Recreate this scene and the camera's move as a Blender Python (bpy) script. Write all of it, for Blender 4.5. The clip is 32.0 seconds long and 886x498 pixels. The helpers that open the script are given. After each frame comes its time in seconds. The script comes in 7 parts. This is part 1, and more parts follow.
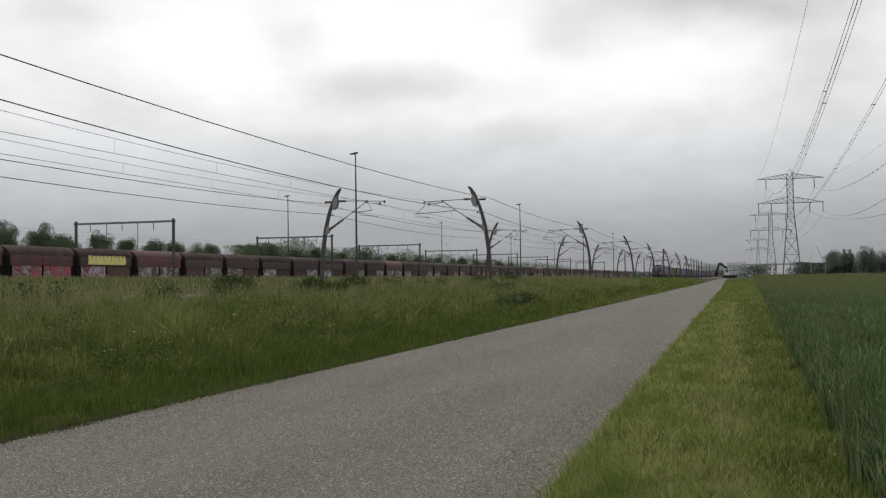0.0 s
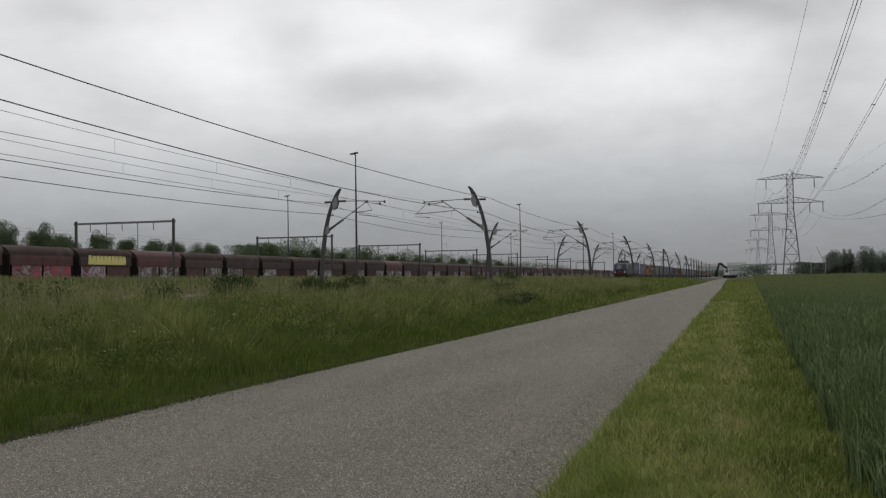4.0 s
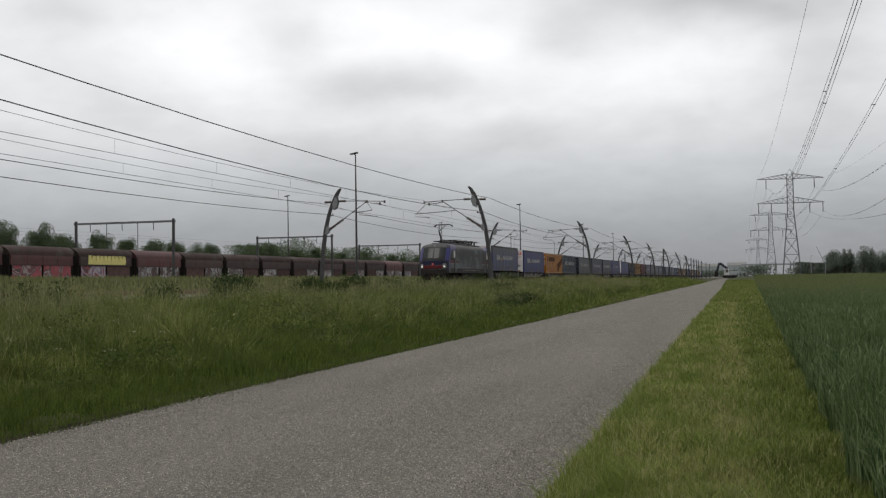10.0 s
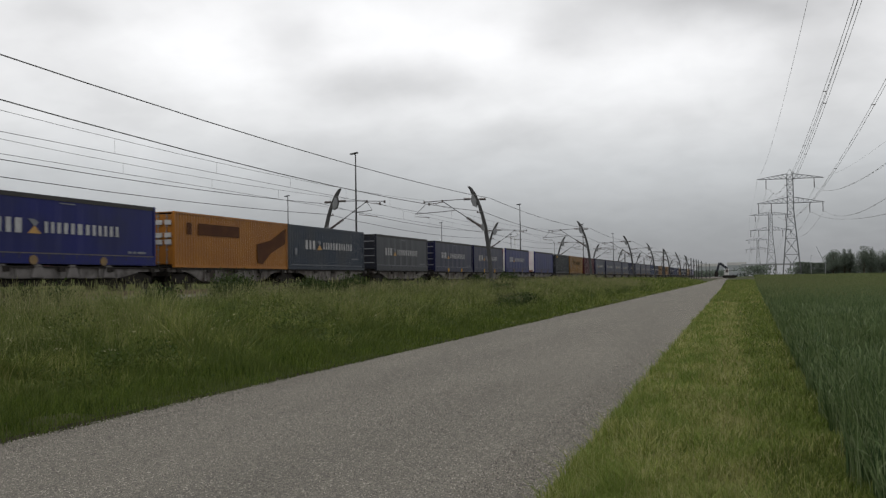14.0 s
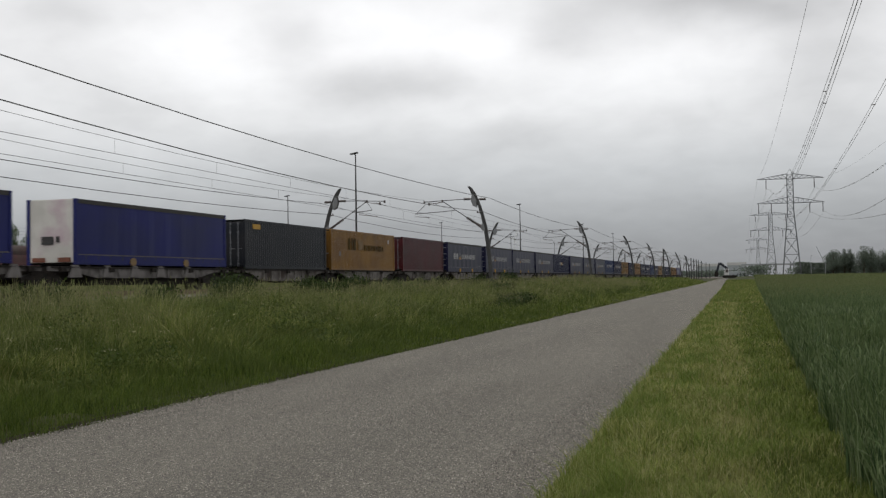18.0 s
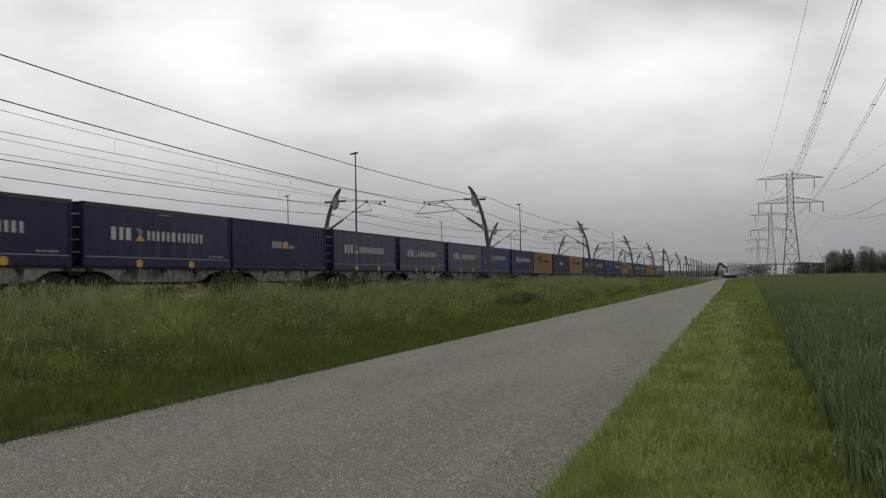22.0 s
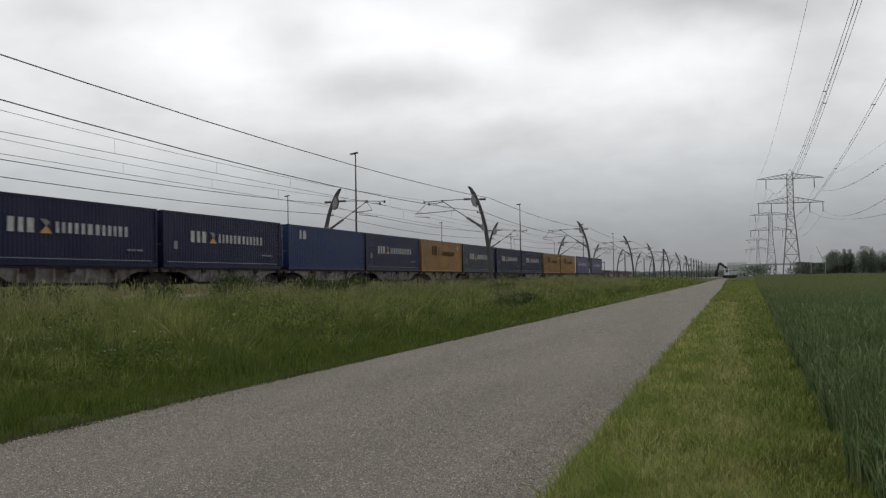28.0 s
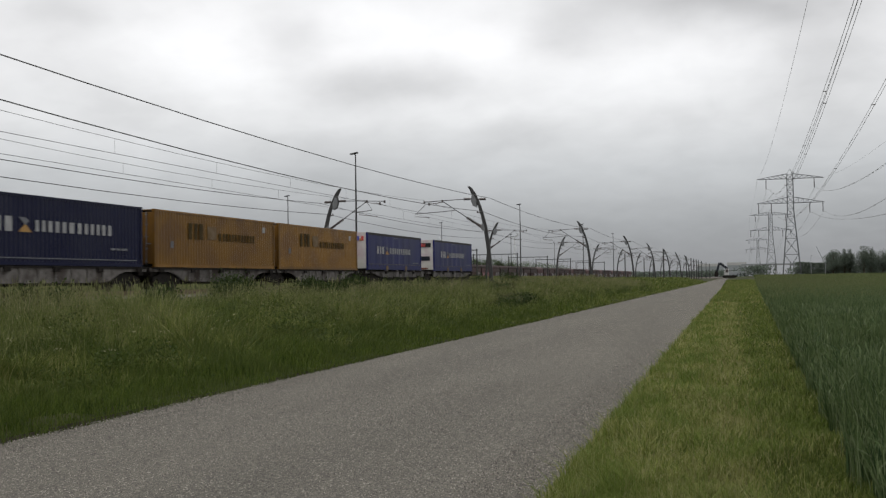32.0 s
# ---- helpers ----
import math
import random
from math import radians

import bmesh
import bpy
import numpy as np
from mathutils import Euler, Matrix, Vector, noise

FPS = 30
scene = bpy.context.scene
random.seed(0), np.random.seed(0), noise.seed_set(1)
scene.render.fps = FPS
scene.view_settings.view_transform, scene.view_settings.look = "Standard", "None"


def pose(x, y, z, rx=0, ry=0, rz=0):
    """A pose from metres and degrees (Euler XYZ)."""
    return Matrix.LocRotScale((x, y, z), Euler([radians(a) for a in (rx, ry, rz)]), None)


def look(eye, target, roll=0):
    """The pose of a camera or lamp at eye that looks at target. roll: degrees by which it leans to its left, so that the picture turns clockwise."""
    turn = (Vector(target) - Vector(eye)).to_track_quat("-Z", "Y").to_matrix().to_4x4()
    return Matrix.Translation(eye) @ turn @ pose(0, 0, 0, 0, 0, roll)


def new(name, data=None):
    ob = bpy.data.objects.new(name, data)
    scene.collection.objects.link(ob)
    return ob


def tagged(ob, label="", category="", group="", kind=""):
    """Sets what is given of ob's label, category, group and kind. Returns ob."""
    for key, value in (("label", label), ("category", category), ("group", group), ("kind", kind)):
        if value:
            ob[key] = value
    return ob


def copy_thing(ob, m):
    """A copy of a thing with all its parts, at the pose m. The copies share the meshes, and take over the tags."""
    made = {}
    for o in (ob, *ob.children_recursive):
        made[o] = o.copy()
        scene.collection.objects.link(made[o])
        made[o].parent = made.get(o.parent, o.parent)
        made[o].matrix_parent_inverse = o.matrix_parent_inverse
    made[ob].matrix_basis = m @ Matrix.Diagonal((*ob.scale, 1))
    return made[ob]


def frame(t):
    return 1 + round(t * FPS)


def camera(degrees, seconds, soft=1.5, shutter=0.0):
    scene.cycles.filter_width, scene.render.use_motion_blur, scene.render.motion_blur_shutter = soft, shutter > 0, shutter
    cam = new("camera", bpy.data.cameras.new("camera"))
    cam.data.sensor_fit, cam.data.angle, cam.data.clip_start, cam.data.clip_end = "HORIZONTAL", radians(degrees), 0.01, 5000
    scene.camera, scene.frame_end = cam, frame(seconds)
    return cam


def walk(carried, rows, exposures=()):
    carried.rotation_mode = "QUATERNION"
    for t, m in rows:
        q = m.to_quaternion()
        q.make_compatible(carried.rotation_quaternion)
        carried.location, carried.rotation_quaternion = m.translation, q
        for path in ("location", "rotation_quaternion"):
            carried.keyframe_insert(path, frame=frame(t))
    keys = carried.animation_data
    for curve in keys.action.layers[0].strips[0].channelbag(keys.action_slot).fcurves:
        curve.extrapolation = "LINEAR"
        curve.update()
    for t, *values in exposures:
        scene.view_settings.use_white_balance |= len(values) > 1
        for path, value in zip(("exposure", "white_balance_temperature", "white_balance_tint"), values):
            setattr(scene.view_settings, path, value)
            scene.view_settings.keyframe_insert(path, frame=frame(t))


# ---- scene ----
EYE = Vector((0, 0, 1.5))
VIEW = Matrix(((0.96033524, 0.02225428, 0.27795859), (0.27847005, -0.02465409, -0.96012843),
               (-0.01451415, 0.99944831, -0.02987334)))
STAND = Matrix.Translation(EYE) @ VIEW.to_4x4()
cam = camera(45.49, 32.0, 1.3, 0.2)
walk(cam, [(0, STAND), (32, STAND)],
     exposures=[(0, 0.06), (0.5, -0.1), (1.0, -0.48), (1.5, -0.75), (2.0, -0.9), (2.5, -0.85), (3.0, -0.7), (3.5, -0.42),
                (5.0, -0.08), (6.0, -0.05), (32, -0.05)])


# ---- light ----
# soft clouds over the railway: place across and up (tangents from the axis below), half widths, brightness
CLOUDS = [(-0.366, 0.230, 0.060, 0.022, -0.16), (-0.142, 0.198, 0.038, 0.022, -0.14), (-0.050, 0.150, 0.075, 0.022, -0.19), (-0.275, 0.130, 0.062, 0.022, -0.10),
          (0.115, 0.202, 0.055, 0.024, -0.16), (0.250, 0.236, 0.110, 0.020, -0.34), (0.062, 0.105, 0.045, 0.014, -0.12), (0.225, 0.124, 0.060, 0.012, -0.08),
          (0.370, 0.180, 0.070, 0.080, -0.19), (-0.100, 0.062, 0.090, 0.030, -0.13), (-0.400, 0.160, 0.060, 0.030, -0.05), (-0.120, 0.100, 0.060, 0.014, -0.05),
          (-0.235, 0.205, 0.065, 0.032, 0.13), (-0.035, 0.212, 0.075, 0.028, 0.17), (0.040, 0.178, 0.035, 0.026, 0.15), (0.195, 0.165, 0.085, 0.026, 0.13),
          (-0.190, 0.158, 0.060, 0.030, 0.10), (0.030, 0.128, 0.110, 0.012, 0.08), (-0.080, 0.180, 0.040, 0.012, 0.08)]
CLOUD_AXIS = ((0.96033524, 0.27847005, -0.01451415), (0.02225428, -0.02465409, 0.99944831), (-0.27795859, 0.96012843, 0.02987334))


def make_world():
    w = bpy.data.worlds.new("overcast_sky")
    w.use_nodes = True
    nt = w.node_tree
    nt.nodes.clear()
    n, l = nt.nodes.new, nt.links.new

    def op(kind, a, b=None, c=None):
        """A math node; numbers or sockets go in."""
        m = n("ShaderNodeMath")
        m.operation = kind
        for k, v in enumerate((a, b, c)):
            if v is None:
                continue
            if isinstance(v, (int, float)):
                m.inputs[k].default_value = v
            else:
                l(v, m.inputs[k])
        return m.outputs[0]

    def dot(vec, axis):
        d = n("ShaderNodeVectorMath")
        d.operation = "DOT_PRODUCT"
        l(vec, d.inputs[0])
        d.inputs[1].default_value = axis
        return d.outputs["Value"]

    out, bg = n("ShaderNodeOutputWorld"), n("ShaderNodeBackground")
    sky = n("ShaderNodeTexSky")
    sky.sky_type, sky.sun_disc = "NISHITA", False
    sky.sun_elevation, sky.sun_rotation, sky.dust_density = radians(52), radians(200), 4.0
    dim = n("ShaderNodeMix")
    dim.data_type, dim.blend_type = "RGBA", "MULTIPLY"
    dim.inputs[0].default_value = 1
    l(sky.outputs[0], dim.inputs[6])
    dim.inputs[7].default_value = (0.09, 0.09, 0.09, 1)
    tc = n("ShaderNodeTexCoord")
    way = tc.outputs["Generated"]
    sep = n("ShaderNodeSeparateXYZ")
    l(way, sep.inputs[0])
    # cloud deck: project the direction on a plane
    lift = op("ADD", op("MAXIMUM", sep.outputs[2], 0.0), 0.32)
    deck = n("ShaderNodeCombineXYZ")
    l(op("DIVIDE", sep.outputs[0], lift), deck.inputs[0])
    l(op("DIVIDE", sep.outputs[1], lift), deck.inputs[1])
    grains = []
    for s, det in ((1.6, 3), (5.0, 5), (13.0, 5)):
        t = n("ShaderNodeTexNoise")
        t.inputs["Scale"].default_value, t.inputs["Detail"].default_value, t.inputs["Roughness"].default_value = s, det, 0.5
        t.inputs["Distortion"].default_value = 0.25
        l(deck.outputs[0], t.inputs["Vector"])
        grains.append(t)
    noise_sum = op("ADD", op("MULTIPLY", op("SUBTRACT", grains[0].outputs[0], 0.5), 0.15), op("MULTIPLY", op("SUBTRACT", grains[1].outputs[0], 0.5), 0.20))
    noise_sum = op("ADD", noise_sum, op("MULTIPLY", op("SUBTRACT", grains[2].outputs[0], 0.5), 0.14))
    # single clouds in front of the deck, their outlines broken by noise
    ahead = dot(way, CLOUD_AXIS[2])
    safe = op("MAXIMUM", ahead, 0.05)
    rag = n("ShaderNodeTexNoise")
    rag.inputs["Scale"].default_value, rag.inputs["Detail"].default_value = 9.0, 4
    l(way, rag.inputs["Vector"])
    ragc = n("ShaderNodeSeparateColor")
    l(rag.outputs["Color"], ragc.inputs[0])
    p = op("ADD", op("DIVIDE", dot(way, CLOUD_AXIS[0]), safe), op("MULTIPLY", op("SUBTRACT", ragc.outputs[0], 0.5), 0.075))
    q = op("ADD", op("DIVIDE", dot(way, CLOUD_AXIS[1]), safe), op("MULTIPLY", op("SUBTRACT", ragc.outputs[1], 0.5), 0.045))
    total = noise_sum
    for p0, q0, rx, ry, amp in CLOUDS:
        u = op("MULTIPLY", op("SUBTRACT", p, p0), 1 / rx)
        v = op("MULTIPLY", op("SUBTRACT", q, q0), 1 / ry)
        r2 = op("ADD", op("MULTIPLY", u, u), op("MULTIPLY", v, v))
        total = op("ADD", total, op("MULTIPLY", op("POWER", 2.718, op("MULTIPLY", r2, -0.8)), amp))
    level = op("ADD", total, 0.98)
    low = n("ShaderNodeValToRGB")
    l(sep.outputs[2], low.inputs[0])
    e = low.color_ramp.elements
    e.new(0.05).color = (0.415, 0.43, 0.446, 1)
    e.new(0.10).color = (0.635, 0.653, 0.67, 1)
    e.new(0.15).color = (0.89, 0.897, 0.908, 1)
    e[0].position, e[0].color = 0.0, (0.31, 0.317, 0.33, 1)
    e[-1].position, e[-1].color = 0.21, (0.97, 0.97, 0.98, 1)
    mul = n("ShaderNodeMix")
    mul.data_type, mul.blend_type = "RGBA", "MULTIPLY"
    mul.inputs[0].default_value = 1
    grey = n("ShaderNodeCombineColor")
    for k in range(3):
        l(level, grey.inputs[k])
    l(grey.outputs[0], mul.inputs[6])
    l(low.outputs[0], mul.inputs[7])
    mix = n("ShaderNodeMix")
    mix.data_type = "RGBA"
    mix.inputs[0].default_value = 0.94
    l(dim.outputs[2], mix.inputs[6])
    l(mul.outputs[2], mix.inputs[7])
    l(mix.outputs[2], bg.inputs[0])
    bg.inputs[1].default_value = 1.0
    l(bg.outputs[0], out.inputs[0])
    scene.world = w


make_world()
sun = new("sun", bpy.data.lights.new("sun", "SUN"))
sun.data.energy, sun.data.angle, sun.data.color = 0.8, radians(25), (1.0, 0.97, 0.92)
sun.matrix_world = look((0, 0, 60), (20, 40, 0))


# ---- materials ----
def mat(name, c1, c2=None, scale=5.0, rough=0.6, metal=0.0, bump=0.0, bscale=None, spread=0.0, lo=0.35, hi=0.65, coords="Object", c3=None, s3=0.6, spec=None):
    """Two colours mixed by fine and coarse noise; spread varies the value from object to object; c3: large stains."""
    m = bpy.data.materials.new(name)
    m.use_nodes = True
    nt = m.node_tree
    n, l = nt.nodes.new, nt.links.new
    b = nt.nodes["Principled BSDF"]
    b.inputs["Roughness"].default_value, b.inputs["Metallic"].default_value = rough, metal
    if spec is not None or rough > 0.75:
        b.inputs["Specular IOR Level"].default_value = 0.12 if spec is None else spec
    c2 = c2 or tuple(v * 0.7 for v in c1)
    tc = n("ShaderNodeTexCoord")
    t = n("ShaderNodeTexNoise")
    t.inputs["Scale"].default_value, t.inputs["Detail"].default_value = scale, 6
    l(tc.outputs[coords], t.inputs["Vector"])
    r = n("ShaderNodeValToRGB")
    e = r.color_ramp.elements
    e[0].position, e[0].color, e[1].position, e[1].color = lo, (*c1, 1), hi, (*c2, 1)
    l(t.outputs[0], r.inputs[0])
    col = r.outputs[0]
    if c3:
        t3 = n("ShaderNodeTexNoise")
        t3.inputs["Scale"].default_value, t3.inputs["Detail"].default_value = s3, 4
        l(tc.outputs[coords], t3.inputs["Vector"])
        r3 = n("ShaderNodeValToRGB")
        e = r3.color_ramp.elements
        e[0].position, e[0].color, e[1].position, e[1].color = 0.5, (0, 0, 0, 1), 0.68, (1, 1, 1, 1)
        l(t3.outputs[0], r3.inputs[0])
        x = n("ShaderNodeMix")
        x.data_type = "RGBA"
        l(r3.outputs[0], x.inputs[0])
        l(col, x.inputs[6])
        x.inputs[7].default_value = (*c3, 1)
        col = x.outputs[2]
    if spread:
        oi, mr, hs = n("ShaderNodeObjectInfo"), n("ShaderNodeMapRange"), n("ShaderNodeHueSaturation")
        l(oi.outputs["Random"], mr.inputs[0])
        mr.inputs[3].default_value, mr.inputs[4].default_value = 1 - spread, 1 + spread
        l(mr.outputs[0], hs.inputs["Value"])
        l(col, hs.inputs["Color"])
        col = hs.outputs[0]
    l(col, b.inputs["Base Color"])
    if bump:
        bt, bp = n("ShaderNodeTexNoise"), n("ShaderNodeBump")
        bt.inputs["Scale"].default_value, bt.inputs["Detail"].default_value = bscale or scale * 3, 5
        l(tc.outputs[coords], bt.inputs["Vector"])
        l(bt.outputs[0], bp.inputs["Height"])
        bp.inputs["Strength"].default_value = bump
        bp.inputs["Distance"].default_value = 0.03
        l(bp.outputs[0], b.inputs["Normal"])
    return m


def leaf_mat(name, cols, rough=0.6, patch=0.25, patch_col=None, stretch=(1, 1, 1), most=0.5):
    """Foliage: the tone changes from blade to blade and, slowly, over the ground."""
    m = bpy.data.materials.new(name)
    m.use_nodes = True
    nt = m.node_tree
    n, l = nt.nodes.new, nt.links.new
    b = nt.nodes["Principled BSDF"]
    b.inputs["Roughness"].default_value = rough
    g = n("ShaderNodeNewGeometry")
    r = n("ShaderNodeValToRGB")
    els = r.color_ramp.elements
    while len(els) < len(cols):
        els.new(0.5)
    for i, c in enumerate(cols):
        els[i].position, els[i].color = i / (len(cols) - 1), (*c, 1)
    l(g.outputs["Random Per Island"], r.inputs[0])
    tc, t = n("ShaderNodeTexCoord"), n("ShaderNodeTexNoise")
    t.inputs["Scale"].default_value, t.inputs["Detail"].default_value = patch, 4
    mp = n("ShaderNodeMapping")
    mp.inputs["Scale"].default_value = stretch
    l(tc.outputs["Object"], mp.inputs[0])
    l(mp.outputs[0], t.inputs["Vector"])
    mr = n("ShaderNodeValToRGB")
    e = mr.color_ramp.elements
    e[0].position, e[0].color, e[1].position, e[1].color = 0.42, (0, 0, 0, 1), 0.62, (most, most, most, 1)
    l(t.outputs[0], mr.inputs[0])
    x = n("ShaderNodeMix")
    x.data_type = "RGBA"
    l(mr.outputs[0], x.inputs[0])
    l(r.outputs[0], x.inputs[6])
    x.inputs[7].default_value = (*(patch_col or cols[0]), 1)
    l(x.outputs[2], b.inputs["Base Color"])
    b.inputs["Specular IOR Level"].default_value = 0.15
    tr, ad = n("ShaderNodeBsdfTranslucent"), n("ShaderNodeMixShader")
    l(x.outputs[2], tr.inputs[0])
    ad.inputs[0].default_value = 0.25
    l(b.outputs[0], ad.inputs[1])
    l(tr.outputs[0], ad.inputs[2])
    l(ad.outputs[0], nt.nodes["Material Output"].inputs[0])
    return m


def road_mat():
    """Chip-sealed asphalt: pale and dark stone chips in grey binder, with faint wheel tracks."""
    m = bpy.data.materials.new("chip_seal")
    m.use_nodes = True
    nt = m.node_tree
    n, l = nt.nodes.new, nt.links.new
    b = nt.nodes["Principled BSDF"]
    b.inputs["Roughness"].default_value = 0.9
    b.inputs["Specular IOR Level"].default_value = 0.2
    tc = n("ShaderNodeTexCoord")
    v = n("ShaderNodeTexVoronoi")
    v.inputs["Scale"].default_value = 96
    l(tc.outputs["Object"], v.inputs["Vector"])
    sep = n("ShaderNodeSeparateColor")
    l(v.outputs["Color"], sep.inputs[0])
    r = n("ShaderNodeValToRGB")
    for p, c in ((0.3, (0.105, 0.097, 0.081)), (0.72, (0.133, 0.123, 0.102)), (0.9, (0.185, 0.171, 0.141)), (0.955, (0.25, 0.232, 0.193))):
        r.color_ramp.elements.new(p).color = (*c, 1)
    r.color_ramp.elements[0].color = (0.04, 0.037, 0.034, 1)
    r.color_ramp.elements[-1].color = (0.52, 0.485, 0.415, 1)
    l(sep.outputs[0], r.inputs[0])
    t = n("ShaderNodeTexNoise")
    t.inputs["Scale"].default_value, t.inputs["Detail"].default_value = 0.35, 5
    mp = n("ShaderNodeMapping")
    mp.inputs["Scale"].default_value = (2.2, 0.25, 1)
    l(tc.outputs["Object"], mp.inputs[0])
    l(mp.outputs[0], t.inputs["Vector"])
    mr = n("ShaderNodeMapRange")
    l(t.outputs[0], mr.inputs[0])
    mr.inputs[1].default_value, mr.inputs[2].default_value = 0.3, 0.7
    mr.inputs[3].default_value, mr.inputs[4].default_value = 0.86, 1.12
    hs = n("ShaderNodeHueSaturation")
    l(mr.outputs[0], hs.inputs["Value"])
    l(r.outputs[0], hs.inputs["Color"])
    l(hs.outputs[0], b.inputs["Base Color"])
    bp = n("ShaderNodeBump")
    bp.inputs["Strength"].default_value, bp.inputs["Distance"].default_value = 0.6, 0.006
    l(v.outputs["Distance"], bp.inputs["Height"])
    bp.invert = True
    l(bp.outputs[0], b.inputs["Normal"])
    return m


M_ROAD = road_mat()
M_SOIL = mat("grassy_soil", (0.028, 0.034, 0.011), (0.05, 0.052, 0.019), 1.6, 0.95, bump=0.6, bscale=14, c3=(0.035, 0.045, 0.014), s3=0.15)
M_BALLAST = mat("ballast", (0.16, 0.145, 0.13), (0.09, 0.08, 0.07), 14, 0.95, bump=0.9, bscale=18)
M_VERGE = leaf_mat("verge_grass", [(0.036, 0.053, 0.008), (0.085, 0.118, 0.019), (0.132, 0.165, 0.034), (0.19, 0.208, 0.058), (0.29, 0.283, 0.115)], patch=0.9, patch_col=(0.046, 0.073, 0.012), most=0.85)
M_BANK = leaf_mat("pale_bank_grass", [(0.1, 0.115, 0.042), (0.15, 0.162, 0.065), (0.21, 0.212, 0.105)], patch=0.3, patch_col=(0.125, 0.138, 0.052))
M_FRESH = leaf_mat("fresh_edge_grass", [(0.022, 0.04, 0.005), (0.05, 0.08, 0.01), (0.08, 0.116, 0.016), (0.125, 0.152, 0.033)], patch=0.9, patch_col=(0.065, 0.085, 0.02), most=0.6)
M_PANICLE = leaf_mat("grass_panicles", [(0.12, 0.112, 0.05), (0.17, 0.16, 0.075), (0.235, 0.215, 0.115), (0.145, 0.15, 0.058)], patch=0.9, patch_col=(0.09, 0.105, 0.035), most=0.7)
M_BUSH = leaf_mat("crest_bush", [(0.018, 0.03, 0.008), (0.032, 0.05, 0.013), (0.052, 0.076, 0.02)], patch=1.2, patch_col=(0.025, 0.04, 0.01))
M_SEED = leaf_mat("seed_heads", [(0.16, 0.18, 0.065), (0.24, 0.24, 0.11), (0.2, 0.215, 0.08), (0.34, 0.32, 0.18)], patch_col=(0.15, 0.165, 0.06))
M_UMBEL = leaf_mat("pale_flowers", [(0.25, 0.25, 0.13), (0.33, 0.32, 0.2)], patch_col=(0.3, 0.3, 0.15))
M_WEED = leaf_mat("verge_weed", [(0.038, 0.058, 0.012), (0.07, 0.098, 0.022)], patch_col=(0.045, 0.068, 0.014))
M_MOWN = leaf_mat("mown_grass", [(0.068, 0.10, 0.018), (0.125, 0.165, 0.03), (0.185, 0.215, 0.048), (0.255, 0.26, 0.088), (0.36, 0.33, 0.17)], patch=1.3, patch_col=(0.095, 0.145, 0.022), stretch=(1.3, 0.4, 1), most=0.7)
M_STRAW = leaf_mat("dry_cuttings", [(0.16, 0.165, 0.05), (0.24, 0.23, 0.09), (0.32, 0.29, 0.14)], patch=0.9, patch_col=(0.17, 0.19, 0.05))
M_CROP = leaf_mat("young_wheat", [(0.022, 0.043, 0.016), (0.048, 0.08, 0.028), (0.08, 0.118, 0.044), (0.115, 0.152, 0.066), (0.18, 0.215, 0.115)], patch=0.3, patch_col=(0.062, 0.092, 0.026), most=0.45)
M_EAR = leaf_mat("wheat_ears", [(0.08, 0.108, 0.036), (0.115, 0.142, 0.053), (0.155, 0.168, 0.078)], patch=0.05, patch_col=(0.12, 0.12, 0.055))
M_LEAF = leaf_mat("tree_leaves", [(0.045, 0.07, 0.03), (0.068, 0.098, 0.043), (0.095, 0.128, 0.058)], patch=0.4)
# far foliage: distance haze is put into the leaf colour, paler and bluer
M_LEAF_HAZE = leaf_mat("pale_tree_leaves", [(0.085, 0.108, 0.085), (0.11, 0.135, 0.105), (0.135, 0.158, 0.125)], patch=0.1)
M_BARK = mat("bark", (0.09, 0.075, 0.055), (0.05, 0.04, 0.03), 9, 0.95)
M_STEEL = mat("mast_steel", (0.029, 0.029, 0.029), (0.019, 0.019, 0.019), 3, 0.65, 0.0)
M_GALV = mat("galvanised_steel", (0.36, 0.37, 0.38), (0.28, 0.29, 0.30), 6, 0.45, 0.6)
M_BRIGHT = mat("weathered_tube", (0.075, 0.075, 0.075), (0.05, 0.05, 0.05), 6, 0.6, 0.2)
M_PANEL = mat("grey_cover_plate", (0.15, 0.155, 0.16), (0.12, 0.125, 0.13), 6, 0.6)
M_TURBINE = mat("white_turbine_paint", (0.62, 0.63, 0.64), (0.58, 0.59, 0.6), 0.2, 0.5)
M_PYLON = mat("pylon_steel", (0.10, 0.104, 0.108), (0.075, 0.079, 0.083), 0.5, 0.7, 0.0)
M_INSUL = mat("brown_insulator", (0.06, 0.045, 0.04), (0.04, 0.03, 0.03), 8, 0.3)
M_CABLE = mat("aluminium_cable", (0.24, 0.245, 0.25), (0.2, 0.205, 0.21), 1, 0.6)
M_WIRE = mat("contact_wire", (0.06, 0.06, 0.06), (0.045, 0.045, 0.045), 2, 0.5, 0.3)
M_RAIL = mat("rail_steel", (0.12, 0.07, 0.045), (0.18, 0.13, 0.1), 4, 0.55, 0.6)
M_SLEEPER = mat("concrete_sleeper", (0.28, 0.26, 0.24), (0.2, 0.19, 0.17), 4, 0.9)
M_RUBBER = mat("dark_underframe", (0.012, 0.011, 0.010), (0.024, 0.02, 0.017), 5, 0.8)


# ---- mesh helpers ----
def part(name, bm, material, parent=None, label="", smooth=False):
    me = bpy.data.meshes.new(name)
    bm.to_mesh(me)
    bm.free()
    me.materials.append(material)
    if smooth:
        me.polygons.foreach_set("use_smooth", [True] * len(me.polygons))
    ob = new(name, me)
    if parent:
        ob.parent = parent
    if label:
        ob["label"] = label
    return ob


